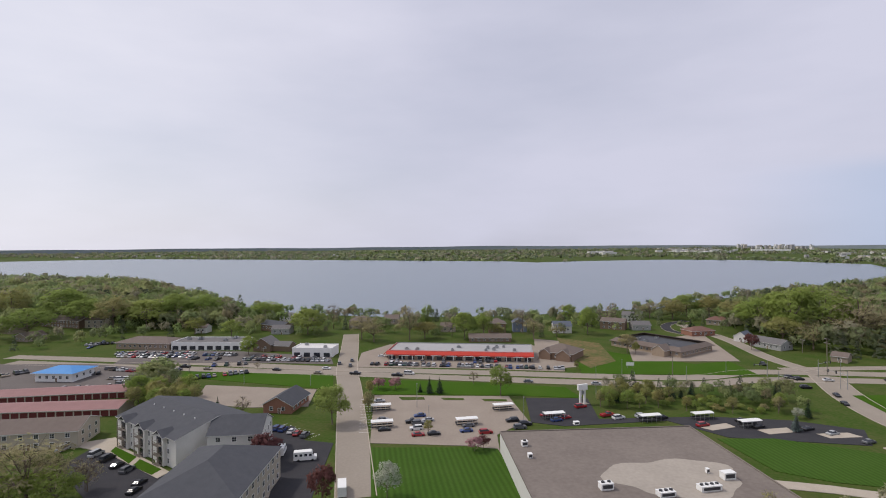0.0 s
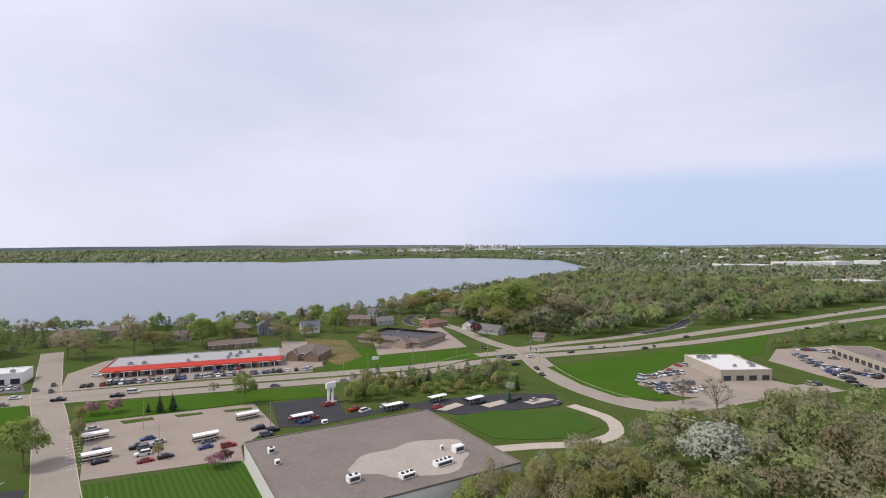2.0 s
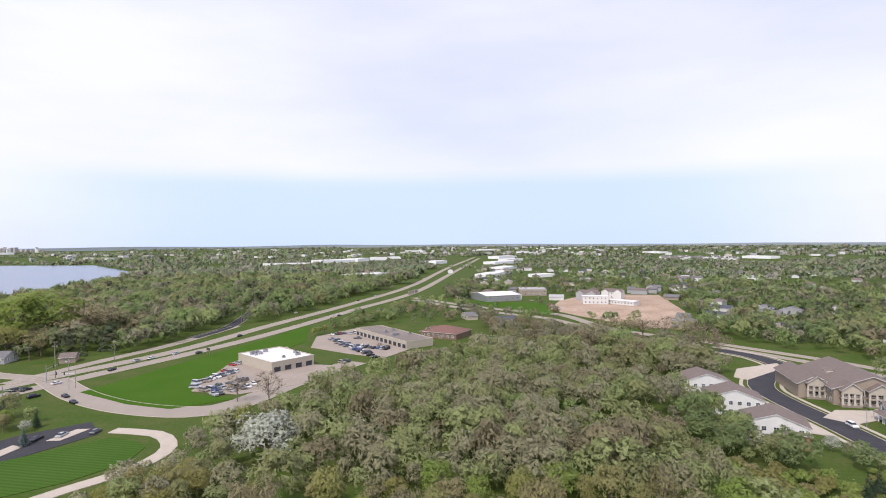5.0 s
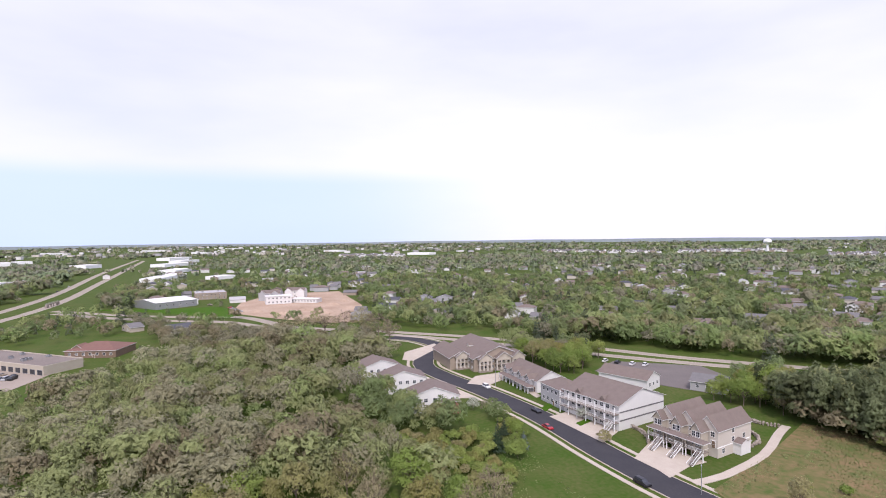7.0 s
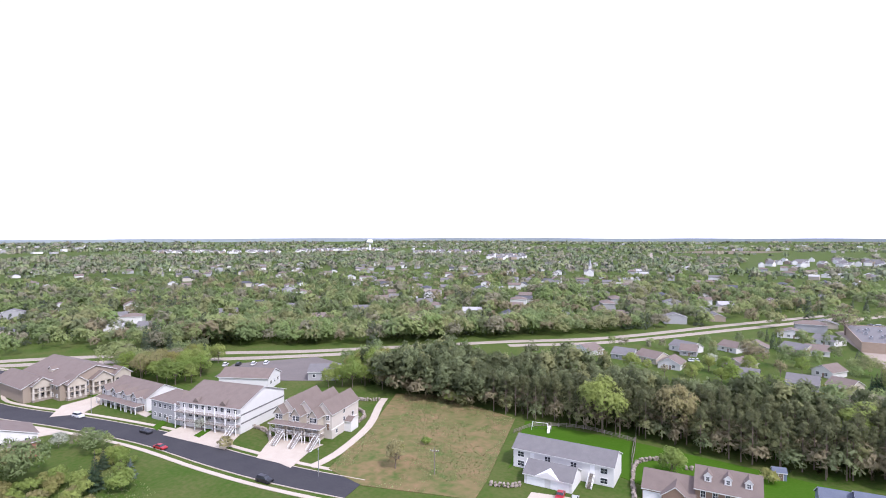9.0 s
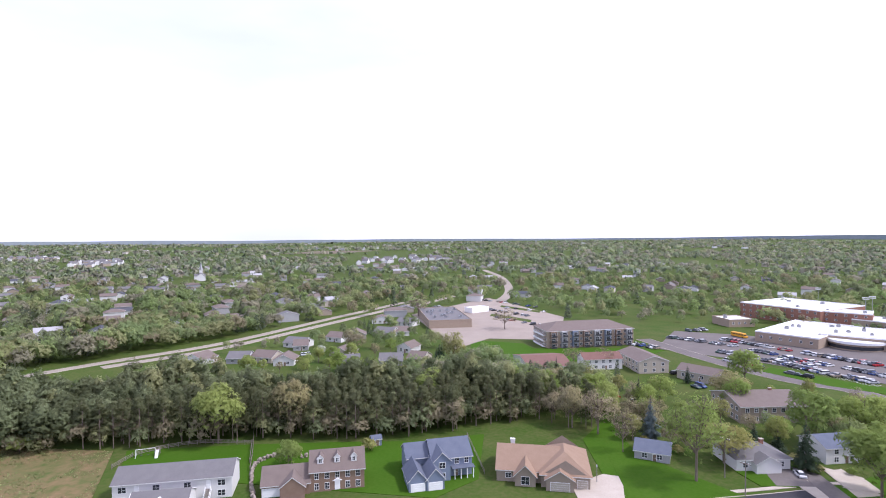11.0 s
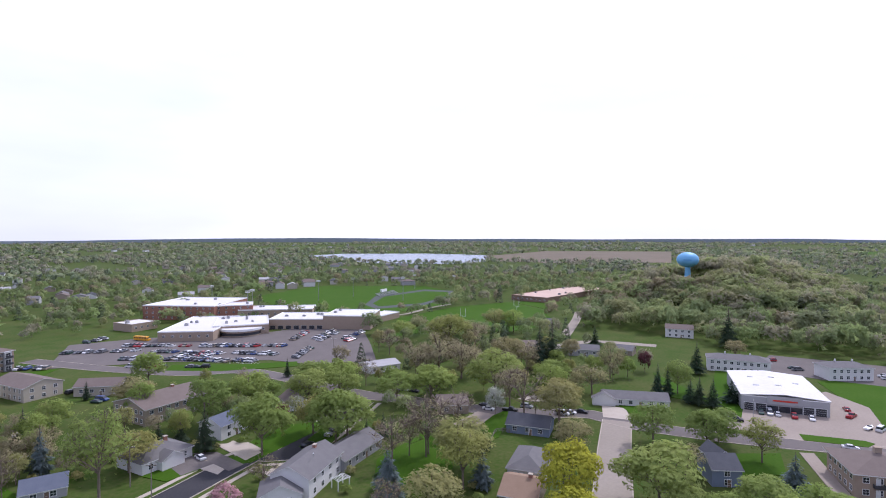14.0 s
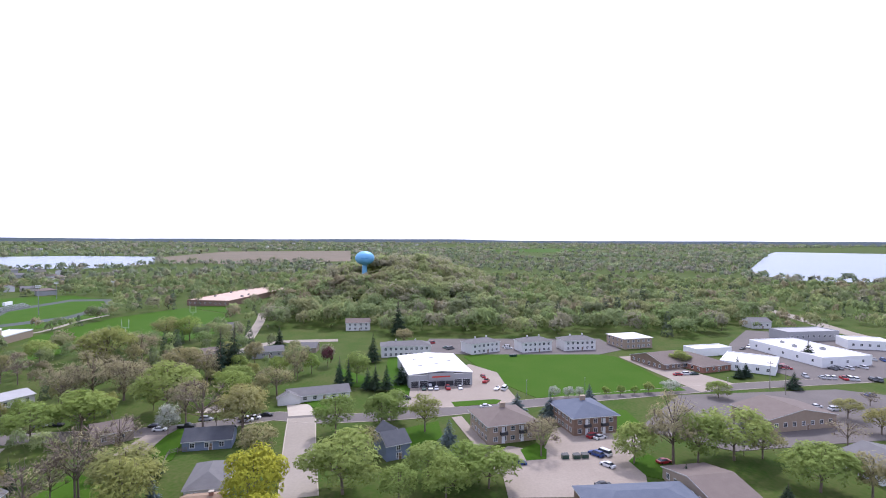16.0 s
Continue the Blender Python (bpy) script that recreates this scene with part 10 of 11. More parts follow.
def grove(poly, spacing, kinds, hmin, hmax, singles=0, lod="mid", material="leaf_mixed", label="mixed spring woodland of broadleaf trees", group="", margin=2.0):
    """Trees in a patch: the first ones, nearest to the path's foot, as single things, the rest as one mesh."""
    x, y = scatter(poly, spacing)
    k = free(x, y, margin)
    x, y = x[k], y[k]
    o = np.argsort(np.hypot(x, y))
    x, y = x[o], y[o]
    for i in range(min(singles, len(x))):
        key = kinds[int((noise.noise((float(x[i]) * 0.022, float(y[i]) * 0.022, 1.5)) * 0.9 + 0.5) * len(kinds) + RNG.uniform(-0.6, 0.6)) % len(kinds)]
        tree(float(x[i]), float(y[i]), key, float(RNG.uniform(hmin, hmax)) * (0.35 if key == "shrub" else 1), group)
    x, y = x[singles:], y[singles:]
    away = np.hypot(x, y)
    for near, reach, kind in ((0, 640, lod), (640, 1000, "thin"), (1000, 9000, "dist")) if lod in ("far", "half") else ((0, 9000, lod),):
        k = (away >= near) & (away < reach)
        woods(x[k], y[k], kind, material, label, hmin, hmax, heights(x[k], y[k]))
    return len(x)

# open ground in front of the terrace row
SPOTS.append((171.8, -37.7, 15))
SPOTS.append((195.8, -27.6, 14))
SPOTS.append((218, -19.6, 12))
SPOTS.append((149.2, -43.2, 15))
SPOTS.append((134.2, -47.6, 15))
SPOTS.append((191, -34.7, 12))
SPOTS.append((163, -50.8, 12))
SPOTS.append((200.6, -20.5, 12))
SPOTS.append((137.1, -54.9, 9))
SPOTS.append((182.5, -40.1, 8))
SPOTS.append((171.7, -45.9, 8))
SPOTS.append((190.1, -34.2, 7))
SPOTS.append((177.1, -55.2, 8))
SPOTS.append((214.3, -30.4, 6))
SPOTS.append((178.9, -29.0, 8))
SPOTS.append((175.8, -37.0, 8))
SPOTS.append((180.0, -45.8, 8))
SPOTS.append((188.7, -21.5, 7))
SPOTS.append((174.9, -53.1, 8))
# open shore of the far lake
SPOTS.append((-762, -730, 62.4))
SPOTS.append((-789.7, -701.7, 62.5))
SPOTS.append((-817.3, -673.4, 62.6))
SPOTS.append((-844.9, -645.3, 62.9))
SPOTS.append((-872.3, -617.2, 63.2))
SPOTS.append((-899.6, -589.3, 63.6))
SPOTS.append((-926.8, -561.4, 64.1))
SPOTS.append((-953.9, -533.7, 64.6))
SPOTS.append((-980.9, -506.1, 65.3))
SPOTS.append((-1007.8, -478.5, 66))
SPOTS.append((497.8, 7.6, 30))
SPOTS.append((497.6, -12.5, 30))
SPOTS.append((132.7, 99.0, 7))
SPOTS.append((122.1, 91.1, 8))
# woods
grove([(68.9, 122.6), (85.3, 127.7), (110.7, 128.8), (128.6, 126.6), (156.5, 130.1), (216.1, 114.4), (258.3, 92.2), (323.2, 70.5), (325.9, 20.2), (325.7, -38.9), (293.3, -46.6), (238.6, -17.8), (188.3, -33.4), (165.6, -52.7), (144, -50.8), (121.7, -45.7), (88.2, -32.9), (106.5, 7.4), (86.6, 45.7), (53.7, 84)], 8.0, ["olive", "bud", "olive", "green", "bud"], 7.5, 14, singles=115, group="near woodland", material="leaf_olive", label="olive and grey-brown budding spring woodland")
grove([(58.2, 114.4), (69.1, 122.8), (81.6, 127.4), (95.5, 120.7), (112.1, 115.1), (123.5, 111.8), (105.5, 99.6), (84.7, 107.2), (69.1, 103.4), (61.2, 102.0)], 5.2, ["olive", "green", "olive", "bud"], 7.5, 10.5, singles=40, group="near woodland", margin=-40)
grove([(180, -171.6), (149.8, -161.7), (92.8, -171.8), (53.5, -174.5), (86.3, -183.3), (46.8, -176.2), (13.6, -173.7), (-13.2, -180.5), (-36, -188.8), (-53.2, -198.2), (-46, -216.1), (-4.7, -213.3), (56.3, -212.5), (105.6, -220.9), (64, -222.8), (120.2, -206.8), (164.9, -198)], 4.2, ["pine"], 12.5, 16.5, singles=190, group="pine belt", lod="pine", material="leaf_pine", label="belt of tall pines", margin=-40)
grove([(180, -171.6), (149.8, -161.7), (92.8, -171.8), (53.5, -174.5), (86.3, -183.3), (46.8, -176.2), (13.6, -173.7), (-13.2, -180.5), (-36, -188.8), (-53.2, -198.2), (-46, -216.1), (-4.7, -213.3), (56.3, -212.5), (105.6, -220.9), (64, -222.8), (120.2, -206.8), (164.9, -198)], 4.6, ["shrub"], 5.0, 9.0, lod="half", material="undergrowth", label="grey-brown undergrowth below the pines", margin=-40)
grove([(-365.3, 412), (-861.7, 973.3), (-459.5, 819.9), (-215.6, 534.2), (-167.4, 431.2), (-193.4, 405), (-288, 461.3), (-390.5, 543.5), (-331.5, 424)], 9, ["green"], 11, 17, lod="far")
grove([(-194.7, 515.9), (-41.9, 470.1), (56.2, 465.4), (174.6, 496.8), (133.5, 391.7), (68.1, 370.9), (-41.4, 375.1), (-141.2, 378.9)], 19, ["green"], 6, 10, lod="half")
grove([(234.1, 452.4), (319.1, 564.8), (417, 649), (771.2, 854.1), (1117.3, 746.8), (1361.9, 459.9), (749.5, 316.5), (495.8, 275.6), (362.9, 270.8), (289.3, 273), (245.1, 284.9), (207.1, 315.9), (216.1, 399.8)], 11.5, ["green"], 9, 15, lod="far")
grove([(61.9, 214.9), (69.6, 241.4), (116.3, 238.4), (140.2, 232.4), (140.4, 207.4), (110.5, 204.7)], 5.6, ["shrub", "olive", "green", "olive"], 5.5, 8.5, singles=48, group="car park hedge")
grove([(-125.7, 213.2), (-141.4, 246.7), (-129.7, 254.3), (-106.4, 232.3), (-96.8, 216.2), (-105.2, 205.8)], 6, ["green", "olive"], 8, 11, singles=22)
grove([(341, 212.8), (444.4, 235.4), (562.3, 237.4), (463.1, 185.2), (371.7, 196.9)], 8, ["green"], 4, 8)
grove([(606.2, 229.5), (777.8, 254.7), (731.1, 184.4), (580, 141)], 9, ["green"], 8, 12)
grove([(480.8, 137.9), (406, 57.7), (368.3, 10.1), (354.2, -42.4), (325.7, -38.9), (325.9, 20.2), (323.2, 70.5)], 8.5, ["bud"], 7, 11, material="leaf_bud", label="grey-brown budding scrub woodland")
grove([(614, -56.4), (839.1, -101.8), (2.3, -750.1), (9.8, -599.4), (74.9, -466.7), (129.6, -359.4), (182.7, -299.8), (255, -211.3), (296.9, -174.3), (352.5, -117.3), (407.6, -48.9)], 11.5, ["green"], 8, 13, lod="far")
grove([(254.9, -125.4), (312.1, -111.1), (263.8, -154.7), (237.6, -132.8)], 7, ["green", "olive"], 8, 11, singles=16)
grove([(183.8, -152.2), (201.9, -180.8), (199.7, -211.1), (162.4, -177.9), (156.1, -165), (169.3, -163.4)], 7, ["green", "olive", "green"], 8, 12, singles=20)
grove([(38.1, -321.1), (131.4, -301.5), (65.8, -344.8), (8, -448.9), (-12.1, -284.2), (4.3, -234.9), (65.5, -247.6), (112.3, -257.3)], 13, ["green", "olive", "bud"], 6, 10, singles=24)
grove([(-17.9, -283), (-70, -272.3), (-85.6, -216.2), (-85.6, -182.8), (-66.1, -166.8), (-57.1, -188.7), (-54.5, -202.9), (-28.7, -228)], 10, ["green", "bud", "olive", "bare"], 8, 12, singles=22)
grove([(-453.2, -359.5), (-450.2, -207.5), (-502.4, -201.4), (-350, -105.1), (-286.5, -74.4), (-234.5, -84.7), (-265.7, -154.2), (-238.3, -189.5)], 15, ["olive", "bud", "green"], 9, 13.5, singles=18)
grove([(-370.1, -99.8), (-521.8, -135.4), (-515, 334.4), (-410.3, 266.7), (-341.7, 191.7), (-351.5, 127.4), (-355.4, -15.3), (-392.1, -69.7)], 12.0, ["bud"], 11, 16, material="leaf_mixed", label="olive spring woodland on the hill foot", lod="half")
grove([(-52.3, -226.9), (-67.1, -237.3), (-80.5, -195.8), (-97.2, -171.7), (-94.3, -152), (-71.6, -157.4), (-65.4, -182.7)], 9, ["green", "bud", "olive", "bare"], 7, 10, singles=16)
grove([(322.6, 208.3), (400.7, 247.3), (470.1, 249.1), (528, 238), (447, 204), (376.7, 199.5), (333.1, 203.2)], 6.5, ["shrub", "green", "olive"], 4, 7, singles=26)
grove([(204.5, -108.7), (183.2, -134.2), (165.5, -137), (172, -123.3), (191.8, -107.1)], 4.5, ["shrub"], 4, 6, singles=12)
grove([(192.6, -62.2), (190.9, -70.2), (166.5, -70.9), (155.2, -62.3), (169, -58.2)], 4.0, ["olive", "green", "shrub"], 4, 6.5, singles=12)
grove([(275.5, -98.5), (328.4, -132.8), (321.4, -170.3), (245.5, -141.7), (230.2, -118.7), (250.3, -113.1)], 7.5, ["green", "olive", "green"], 9, 13, singles=20)
grove([(222, -13.7), (223.1, -22.9), (192.7, -36.9), (181.3, -48.9), (159.1, -56.5), (130.9, -52.4), (134.5, -41.7), (151.7, -33.2), (181.7, -23.2)], 4.2, ["shrub"], 5, 12, singles=60, margin=-40)
grove([(3.5, -234.3), (-14.6, -258.1), (-47.3, -239), (-70.2, -201.3), (-68, -170.1), (-54.6, -176.5), (-35.3, -194.7), (-10.6, -193.2)], 5.5, ["pine", "olive", "green", "pine", "bud"], 9, 14, singles=56)
grove([(323.5, -146.4), (294.6, -180.7), (238.3, -222.8), (178.7, -293.2), (127.4, -353.2), (83.3, -427.8), (92.6, -475.4), (143, -396.4), (200.7, -329.2), (274.9, -246.7), (331.2, -203.2), (359.8, -163)], 7.5, ["green", "olive", "bud"], 9, 13, lod="half", margin=1.0)
grove([(-465, -15), (-475.3, 25.2), (-504.5, 59.2), (-548.3, 82), (-600, 90), (-651.7, 82), (-695.5, 59.2), (-724.7, 25.2), (-735, -15), (-724.7, -55.2), (-695.5, -89.2), (-651.7, -112), (-600, -120), (-548.3, -112), (-504.5, -89.2), (-475.3, -55.2)], 9.8, ["bud"], 11, 16.5, lod="half", material="leaf_olive", label="olive and brown spring woodland covering a hill", margin=1.0)
grove([(-80, -225), (-185, -190), (-300, -165), (-330, -100), (-290, -40), (-205, -55), (-190, -140), (-105, -150)], 17, ["green", "olive", "bud", "green"], 7, 11, singles=40, group="garden trees", margin=3.0)
grove([(-60, -180), (-130, -175), (-170, -110), (-195, -60), (-150, -40), (-110, -60), (-85, -140)], 9.5, ["shrub", "shrub", "green"], 4.5, 7.5, singles=40, group="garden shrubs", margin=1.5)
# single trees
tree(-133.1, 105.9, "green", 12.8, wide=1.63)
tree(-128.8, 116.3, "olive", 12.5, wide=1.56)
tree(-127.8, 93.3, "fir", 5.4, wide=1.73)
tree(-187.5, 158.9, "olive", 7.6, wide=1.90)
tree(-225.2, 166.0, "fir", 8.6, wide=1.90)
tree(-277.0, 211.8, "fir", 12.0, wide=1.90)
tree(-201.2, 179.6, "bare", 6.6, wide=1.36)
tree(-162.8, 138.2, "bare", 9.0, wide=1.86)
tree(-171.8, 157.6, "olive", 9.5, wide=1.90)
tree(381.4, -24.3, "bare", 17.6, wide=1.21)
tree(381.1, -10.8, "bud", 15.5, wide=1.90)
tree(376.3, 2.5, "bud", 15.6, wide=1.89)
tree(373.3, -35.3, "bud", 20.1, wide=1.46)
tree(353.0, -44.4, "bare", 18.4, wide=1.23)
tree(328.6, -48.2, "bare", 17.9, wide=1.04)
tree(372.4, 17.0, "bud", 14.9, wide=1.80)
tree(-104.6, 133.9, "bud", 19.3, wide=1.75)
tree(-97.1, 133.8, "green", 11.7, wide=1.27)
tree(-106.6, 131.1, "green", 10.6, wide=1.43)
tree(-95.7, 143.8, "bare", 9.7, wide=1.19)
tree(-30.7, 134.3, "dark_red", 11.3, wide=0.70)
tree(-15.0, 139.5, "white", 9.3, wide=0.76)
tree(-202.1, 500.5, "bare", 17.1, wide=1.11)
tree(-152.4, 468.7, "green", 17.5, wide=1.83)
tree(-99.9, 396.3, "green", 18.9, wide=1.51)
tree(-86.4, 422.2, "bare", 20.6, wide=0.79)
tree(-56.6, 371.4, "bud", 17.8, wide=1.58)
tree(-46.9, 362.5, "bud", 16.6, wide=1.38)
tree(-23.4, 370.1, "bud", 23.9, wide=1.21)
tree(-11.6, 392.8, "green", 22.5, wide=0.72)
tree(-13.0, 374.1, "olive", 12.4, wide=1.84)
tree(6.0, 382.5, "bare", 18.3, wide=0.90)
tree(14.4, 373.1, "green", 18.6, wide=1.12)
tree(27.7, 372.5, "green", 18.6, wide=1.12)
tree(58.0, 394.9, "bare", 18.5, wide=1.09)
tree(61.5, 366.9, "bud", 15.2, wide=1.61)
tree(79.6, 379.6, "bud", 9.4, wide=1.90)
tree(103.3, 443.5, "green", 16.1, wide=1.02)
tree(103.8, 388.1, "green", 19.0, wide=0.97)
tree(130.8, 430.0, "bare", 14.7, wide=1.70)
tree(178.7, 466.7, "bud", 15.4, wide=1.90)
tree(195.0, 458.9, "olive", 18.1, wide=1.90)
tree(216.3, 479.3, "green", 19.9, wide=1.59)
tree(232.4, 471.2, "olive", 20.5, wide=1.90)
tree(178.8, 389.9, "fir", 11.3, wide=1.45)
tree(109.6, 321.5, "olive", 11.7, wide=1.42)
tree(-223.8, 449.0, "green", 25.7, wide=1.64)
tree(-204.1, 457.7, "green", 25.7, wide=1.64)
tree(-236.1, 428.6, "green", 23.2, wide=1.67)
tree(-258.5, 421.2, "olive", 28.5, wide=1.90)
tree(-316.2, 453.2, "green", 30.7, wide=1.90)
tree(-297.1, 385.1, "green", 22.0, wide=1.90)
tree(-184.6, 399.8, "olive", 13.2, wide=1.90)
tree(-151.2, 384.0, "green", 13.1, wide=1.67)
tree(-117.5, 324.1, "green", 11.1, wide=1.13)
tree(-365.5, 455.4, "olive", 33.2, wide=1.90)
tree(-291.0, 436.8, "green", 22.7, wide=1.66)
tree(227.9, 387.9, "green", 28.3, wide=1.53)
tree(235.2, 364.6, "green", 34.3, wide=1.22)
tree(257.6, 363.7, "green", 36.1, wide=1.34)
tree(264.5, 343.0, "bud", 32.3, wide=1.88)
tree(278.5, 342.5, "bud", 25.0, wide=1.90)
tree(231.5, 428.4, "olive", 20.0, wide=1.90)
tree(217.0, 344.7, "olive", 17.9, wide=1.90)
tree(224.1, 326.2, "bud", 17.0, wide=1.90)
tree(37.0, 372.2, "olive", 11.5, wide=1.29)
tree(-122.0, -163.9, "green", 16.6, wide=1.11)
tree(-143.0, -167.1, "green", 13.8, wide=1.39)
tree(-113.0, -126.7, "green", 18.7, wide=1.07)
tree(-182.6, -187.3, "fir", 9.6, wide=0.94)
tree(-156.6, -149.1, "green", 14.0, wide=1.44)
tree(-168.5, -143.8, "green", 12.7, wide=1.52)
tree(-130.0, -112.6, "green", 17.5, wide=1.23)
tree(-129.7, -136.1, "dark_red", 10.3, wide=0.70)
tree(-106.3, -144.0, "fir", 15.7, wide=1.02)
tree(-175.5, -120.3, "green", 12.5, wide=1.53)
tree(-184.8, -110.4, "green", 13.9, wide=1.70)
tree(-209.4, -132.2, "bud", 18.3, wide=1.34)
tree(-216.3, -124.6, "bud", 21.6, wide=1.29)
tree(-220.5, -115.2, "bud", 19.0, wide=1.38)
tree(-209.5, -127.2, "bare", 14.0, wide=1.13)
tree(-272.3, -150.2, "olive", 21.1, wide=1.90)
tree(-229.8, -113.6, "bud", 14.0, wide=1.46)
tree(-202.4, -90.1, "green", 19.7, wide=1.37)
tree(-253.9, -105.3, "olive", 14.8, wide=1.77)
tree(-260.3, -91.3, "fir", 22.2, wide=1.12)
tree(-257.7, -84.0, "fir", 25.5, wide=1.10)
tree(-251.3, -94.5, "bud", 14.9, wide=1.43)
tree(-136.2, -83.0, "bare", 20.5, wide=1.00)
tree(-162.0, -86.1, "bare", 14.1, wide=1.21)
tree(-127.0, -89.0, "bare", 15.3, wide=1.10)
tree(-181.7, -69.5, "bare", 20.4, wide=1.19)
tree(-133.8, -69.7, "olive", 15.7, wide=1.76)
tree(-113.8, -81.3, "spruce", 11.5, wide=1.17)
tree(-134.8, -104.2, "fir", 9.0, wide=0.85)
tree(-141.3, -102.4, "fir", 10.0, wide=0.78)
tree(-84.7, -107.6, "pink", 7.1, wide=1.01)
tree(-98.5, -110.1, "bare", 9.1, wide=1.37)
tree(-180.7, -80.4, "white", 10.4, wide=0.80)
tree(-286.6, -191.6, "green", 12.2, wide=1.51)
tree(-343.1, -153.3, "olive", 16.2, wide=1.90)
tree(-344.1, -139.5, "green", 16.0, wide=1.54)
tree(-244.9, -173.1, "bare", 14.3, wide=1.18)
tree(-281.3, -164.5, "bud", 14.3, wide=1.90)
tree(-293.1, -143.7, "bud", 16.2, wide=1.90)
tree(-72.8, -139.2, "vase", 24.2, wide=1.00)
tree(-57.8, -174.0, "bud", 15.7, wide=1.26)
tree(-51.2, -180.8, "olive", 15.1, wide=0.95)
tree(-58.4, -230.5, "fir", 13.7, wide=1.13)
tree(-79.8, -194.6, "fir", 13.9, wide=1.00)
tree(-72.9, -168.2, "spruce", 14.7, wide=0.83)
tree(-116.9, -231.4, "fir", 8.6, wide=0.91)
tree(-77.6, -223.6, "fir", 6.7, wide=1.23)
tree(-92.1, -204.0, "green", 11.6, wide=1.34)
tree(-141.0, -228.6, "green", 15.2, wide=1.13)
tree(-8.8, -267.7, "fir", 13.0, wide=1.51)
tree(-15.5, -263.2, "olive", 19.7, wide=0.99)
tree(2.3, -438.7, "bare", 18.3, wide=1.33)
tree(-76.3, -266.6, "bare", 10.5, wide=1.49)
tree(-90.4, -262.6, "bare", 10.1, wide=1.41)
tree(-58.2, -373.5, "bare", 15.1, wide=1.58)
tree(-114.4, -191.0, "green", 14.0, wide=0.99)
tree(-101.2, -159.2, "fir", 8.9, wide=1.13)
tree(-60.5, -159.0, "bare", 13.2, wide=0.70)
tree(-107.8, -158.3, "olive", 11.1, wide=1.09)
tree(-177.6, -55.3, "olive", 17.6, wide=1.34)
tree(-232.2, -75.1, "green", 11.0, wide=1.64)
tree(-188.7, -146.0, "bare", 13.0, wide=1.05)
tree(-149.5, -70.1, "fir", 8.2, wide=1.18)
tree(-179.2, -25.6, "green", 13.8, wide=1.46)
tree(-137.6, -17.9, "green", 16.1, wide=1.53)
tree(-158.7, -14.3, "bud", 10.2, wide=1.72)
tree(-183.5, -10.6, "green", 12.4, wide=1.16)
tree(-242.6, -25.1, "green", 14.8, wide=1.14)
tree(-230.0, -16.0, "fir", 12.0, wide=1.09)
tree(-230.2, -11.2, "fir", 12.0, wide=1.09)
tree(-232.7, -31.5, "fir", 15.4, wide=0.80)
tree(-235.8, -28.1, "fir", 13.6, wide=0.84)
tree(-232.1, -19.4, "fir", 10.1, wide=1.21)
tree(-272.9, -42.9, "dark_red", 10.7, wide=0.70)
tree(-180.5, 4.1, "olive", 13.4, wide=1.42)
tree(-160.7, 10.9, "spruce", 11.9, wide=1.23)
tree(-144.6, 4.2, "green", 9.9, wide=1.82)
tree(-142.7, 14.7, "green", 10.8, wide=1.53)
tree(-139.3, 20.0, "green", 10.8, wide=1.63)
tree(-132.9, -3.4, "green", 9.3, wide=1.52)
tree(-133.5, 8.4, "green", 10.4, wide=1.54)
tree(-195.7, 38.4, "spruce", 9.5, wide=1.62)
tree(-192.2, 49.9, "spruce", 10.2, wide=1.36)
tree(-167.9, 41.5, "bud", 9.5, wide=1.90)
tree(-126.5, -36.9, "yellow", 16.0, wide=0.91)
tree(-158.6, -45.2, "olive", 12.2, wide=1.70)
tree(-116.3, -32.6, "yellow", 9.9, wide=1.14)
tree(-186.9, -58.1, "olive", 15.3, wide=1.66)
tree(-138.3, -83.5, "bare", 17.7, wide=0.98)
tree(-134.4, -87.9, "bare", 12.2, wide=1.07)
tree(-123.6, -64.1, "olive", 16.2, wide=1.31)
tree(-127.1, -60.2, "spruce", 11.0, wide=1.09)
tree(-106.9, -63.6, "olive", 12.2, wide=1.90)
tree(-109.9, -77.6, "spruce", 13.5, wide=1.01)
tree(-102.1, -72.8, "bare", 10.3, wide=1.03)
tree(-118.0, -200.8, "olive", 13.5, wide=1.77)
tree(-86.5, -149.9, "olive", 11.5, wide=1.90)
tree(-107.5, -157.5, "fir", 5.8, wide=1.90)
tree(-224.9, -56.2, "bud", 13.1, wide=1.90)
tree(-255.9, -55.6, "bud", 16.3, wide=1.12)
tree(-249.4, -87.4, "fir", 18.0, wide=1.14)
tree(-218.8, -72.0, "green", 12.1, wide=1.41)
tree(-322.7, -5.6, "olive", 11.1, wide=1.33)
tree(-185.6, -66.6, "bare", 9.3, wide=0.84)
tree(-191.4, -79.1, "bud", 17.5, wide=1.15)
tree(-319.8, -78.3, "fir", 13.6, wide=1.35)
tree(-171.8, -159.3, "green", 13.0, wide=1.67)
tree(-174.5, -147.9, "green", 14.5, wide=1.52)
tree(-138.2, -114.7, "green", 14.4, wide=1.74)
tree(-133.8, -125.6, "olive", 13.7, wide=1.70)
tree(-152.6, 64.5, "green", 12.0, wide=1.20)
tree(-152.0, 76.0, "bud", 21.6, wide=1.27)
tree(-151.9, 83.3, "green", 14.9, wide=1.26)
tree(-153.7, 95.3, "green", 15.8, wide=1.60)
tree(-154.5, 104.6, "olive", 9.3, wide=1.90)
tree(-156.9, 100.3, "white", 10.1, wide=0.75)
tree(-215.9, 57.6, "white", 5.3, wide=1.00)
tree(-216.5, 63.8, "white", 5.0, wide=0.99)
tree(-217.7, 68.5, "white", 4.4, wide=0.93)
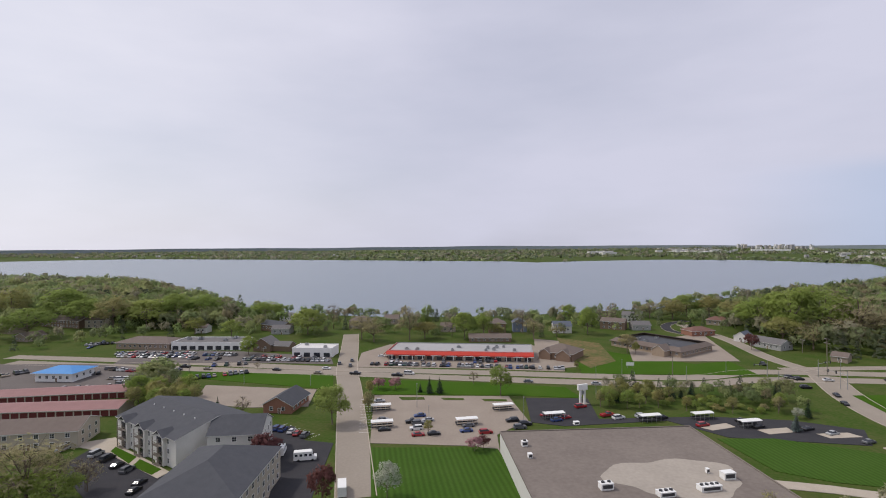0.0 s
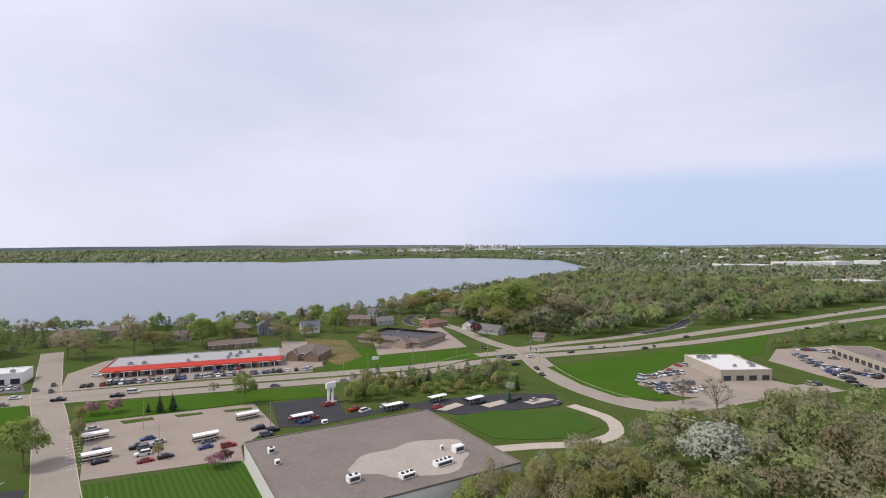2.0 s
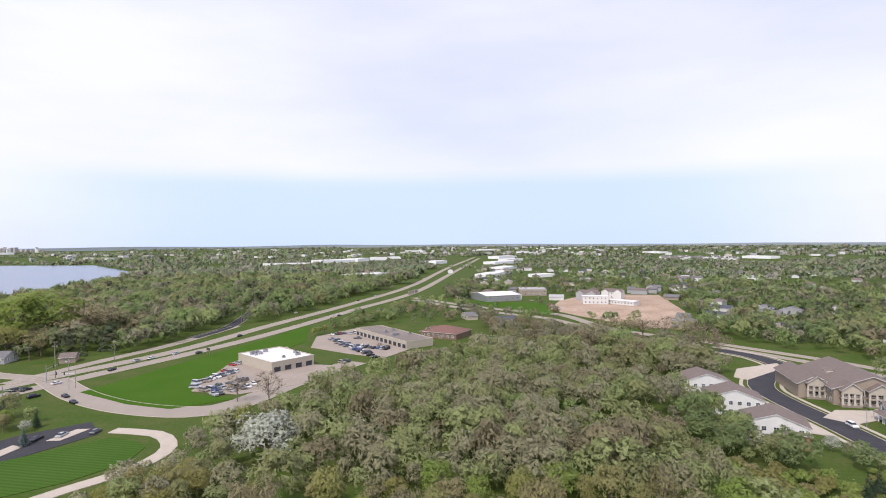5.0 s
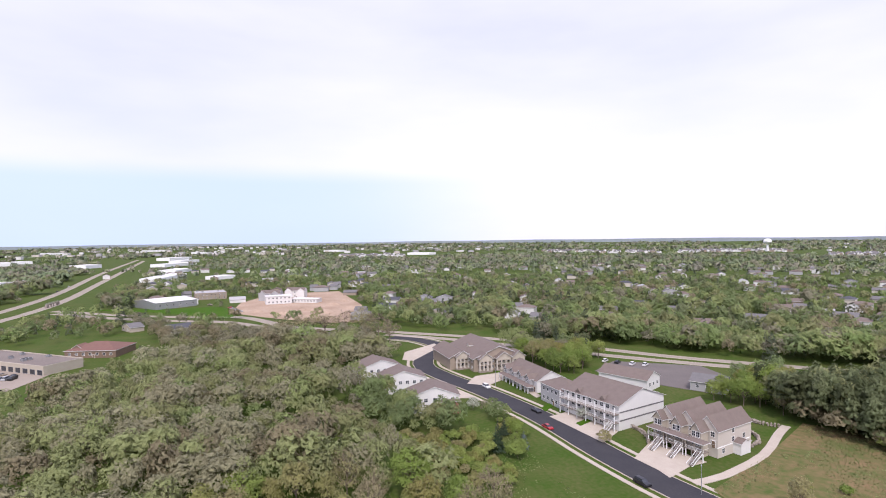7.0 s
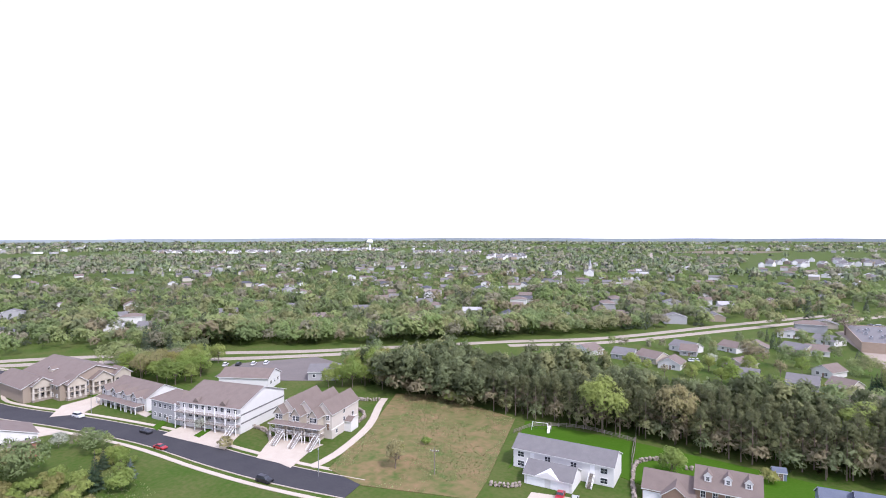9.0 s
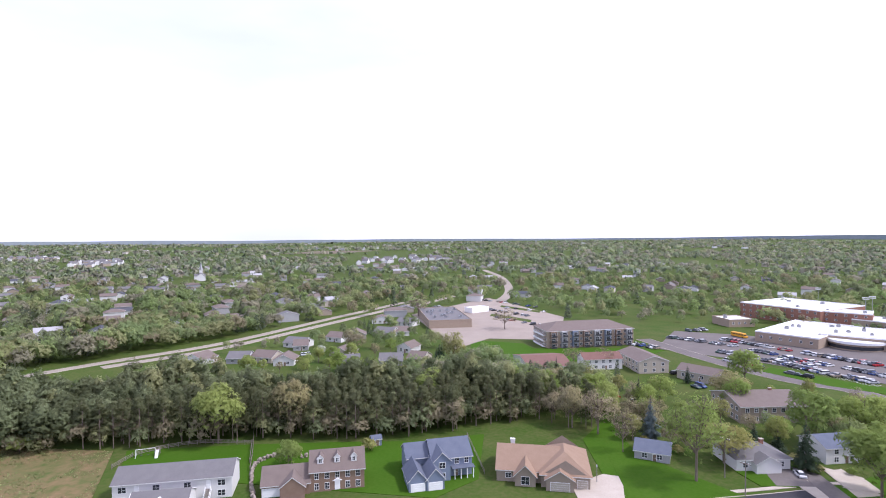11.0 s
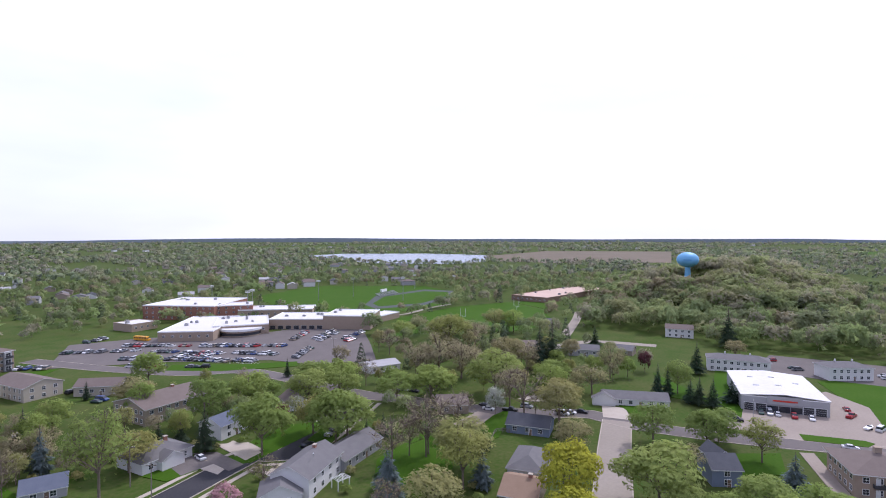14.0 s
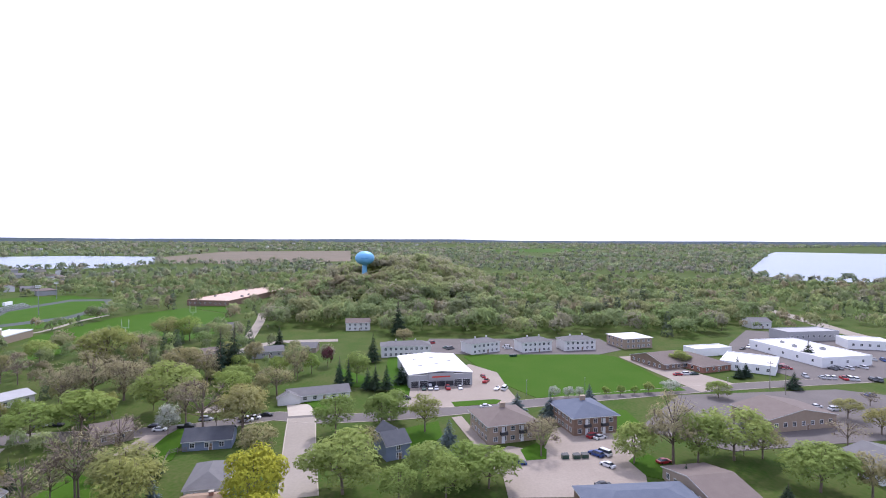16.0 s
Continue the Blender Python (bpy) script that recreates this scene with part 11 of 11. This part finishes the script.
tree(-218.8, 80.1, "green", 4.4, wide=1.18)
tree(-219.4, 86.6, "green", 4.4, wide=1.06)
tree(-220.0, 92.9, "green", 3.9, wide=1.06)
tree(-222.1, 99.8, "green", 4.9, wide=1.23)
tree(-206.8, 69.2, "spruce", 9.3, wide=1.20)
tree(-158.8, 38.6, "bare", 12.6, wide=1.05)
tree(-224.6, 110.7, "white", 4.9, wide=1.81)
tree(-214.8, 126.1, "green", 6.8, wide=1.62)
tree(-139.2, 73.1, "fir", 6.2, wide=1.27)
tree(-244.5, 153.2, "fir", 6.5, wide=1.90)
tree(-246.7, 158.0, "fir", 7.3, wide=1.90)
tree(-268.6, 136.9, "green", 8.0, wide=1.56)
tree(-240.1, -5.1, "fir", 10.0, wide=1.77)
tree(-191.6, -7.6, "green", 11.1, wide=1.44)
tree(-282.3, -20.9, "fir", 16.3, wide=1.12)
tree(-41, 196.8, "green", 14.5)
tree(-6.4, 236.9, "fir", 8.2)
tree(-1.9, 236.8, "fir", 8.2)
tree(-10.5, 238.8, "fir", 4.8)
tree(13.9, 252.6, "bare", 6.6)
tree(24.6, 233.5, "green", 13.5)
tree(-29.7, 243.9, "pink", 5.7)
tree(-22, 243.7, "pink", 5.6)
tree(-29.7, 211.1, "olive", 8.9)
tree(-32.3, 234.9, "olive", 6.9)
tree(-98.6, 284.2, "bare", 5.1)
tree(66.4, 216.3, "green", 8.7)
tree(71.1, 222.4, "fir", 9.4)
tree(91.9, 227.6, "fir", 6.5)
tree(96.6, 227.5, "fir", 6.0)
tree(100.2, 227.4, "fir", 5.5)
tree(104.2, 227.3, "fir", 6.5)
tree(134.3, 226.6, "fir", 5.5)
tree(136, 220.9, "fir", 8.4)
tree(135.9, 200.8, "fir", 7.2)
tree(131.3, 199.6, "white", 4.2)
tree(-5.5, 185.6, "olive", 5.5)
tree(9.6, 170.2, "pink", 5.0)
tree(12.6, 172.5, "dark_red", 4.6)
tree(112.8, 316.4, "olive", 8.0)
tree(187.2, 327.4, "dark_red", 10.3)
tree(68.8, 279.4, "olive", 5.0)
tree(183.4, 394.6, "fir", 7.5)
tree(-96.8, 144.5, "bare", 8.4)
tree(-101.4, 138.2, "bud", 13.1)
tree(-160.8, 286, "dark_red", 3.0)
tree(-53.4, 160.4, "dark_red", 10.2)
tree(-76.8, 205.2, "bare", 8.7)
tree(-88, 208.9, "fir", 7.7)
tree(132.7, 99.0, "white", 16.7, wide=1.15)
tree(146, 118.8, "olive", 13.9)
tree(65.2, -173.8, "green", 19.1)
tree(43.7, -180.1, "olive", 18.7)
tree(-2.6, -200.4, "green", 16.2)
tree(-7.1, -261.5, "fir", 13.1)
tree(183.4, 152.4, "bare", 12.6)
tree(181.2, 135.2, "bare", 15.5)
tree(122, 186.3, "spruce", 6.8)
tree(155.1, -64.2, "spruce", 6.4)
tree(167.7, -62.3, "fir", 6.7)
tree(154.1, -91.3, "shrub", 3.4)
tree(106, -131.1, "shrub", 2.2)
tree(174.4, -94.9, "white", 4.8)
tree(195.7, -60.3, "white", 5.0)
tree(168.9, -173.7, "green", 16.6)
tree(123.5, -168.9, "shrub", 4.8)
tree(105.4, -117.5, "olive", 5.4)
tree(37.9, -152.7, "green", 8.4)
tree(16.6, -165.1, "shrub", 3.6)
tree(101.8, -112.1, "olive", 8.9)
tree(154.9, -55.5, "fir", 11.1)
tree(149.4, -59.6, "shrub", 5.2)
tree(38.1, -156.8, "green", 7.0)
tree(55.6, -298.1, "white", 5.9)
tree(-9.8, -261, "fir", 15.0)
tree(-246.4, 157.8, "fir", 7.5)
tree(-260.3, 162.3, "fir", 7.7)
tree(-357.3, -9.8, "fir", 24.4)


# far country: tree tops without number, thinner towards the distance
_x, _y = polar_ring(430, 900, 15.0)
_k = free(_x, _y) & (RNG.uniform(0, 1, len(_x)) < 0.86)
_n = np.hypot(_x, _y) < 620
for _q, _d in ((_k & _n, "far"), (_k & ~_n, "thin")):
    woods(_x[_q], _y[_q], _d, "leaf_mixed", "spring tree tops between suburban gardens", 5.5, 11.5, heights(_x[_q], _y[_q]))
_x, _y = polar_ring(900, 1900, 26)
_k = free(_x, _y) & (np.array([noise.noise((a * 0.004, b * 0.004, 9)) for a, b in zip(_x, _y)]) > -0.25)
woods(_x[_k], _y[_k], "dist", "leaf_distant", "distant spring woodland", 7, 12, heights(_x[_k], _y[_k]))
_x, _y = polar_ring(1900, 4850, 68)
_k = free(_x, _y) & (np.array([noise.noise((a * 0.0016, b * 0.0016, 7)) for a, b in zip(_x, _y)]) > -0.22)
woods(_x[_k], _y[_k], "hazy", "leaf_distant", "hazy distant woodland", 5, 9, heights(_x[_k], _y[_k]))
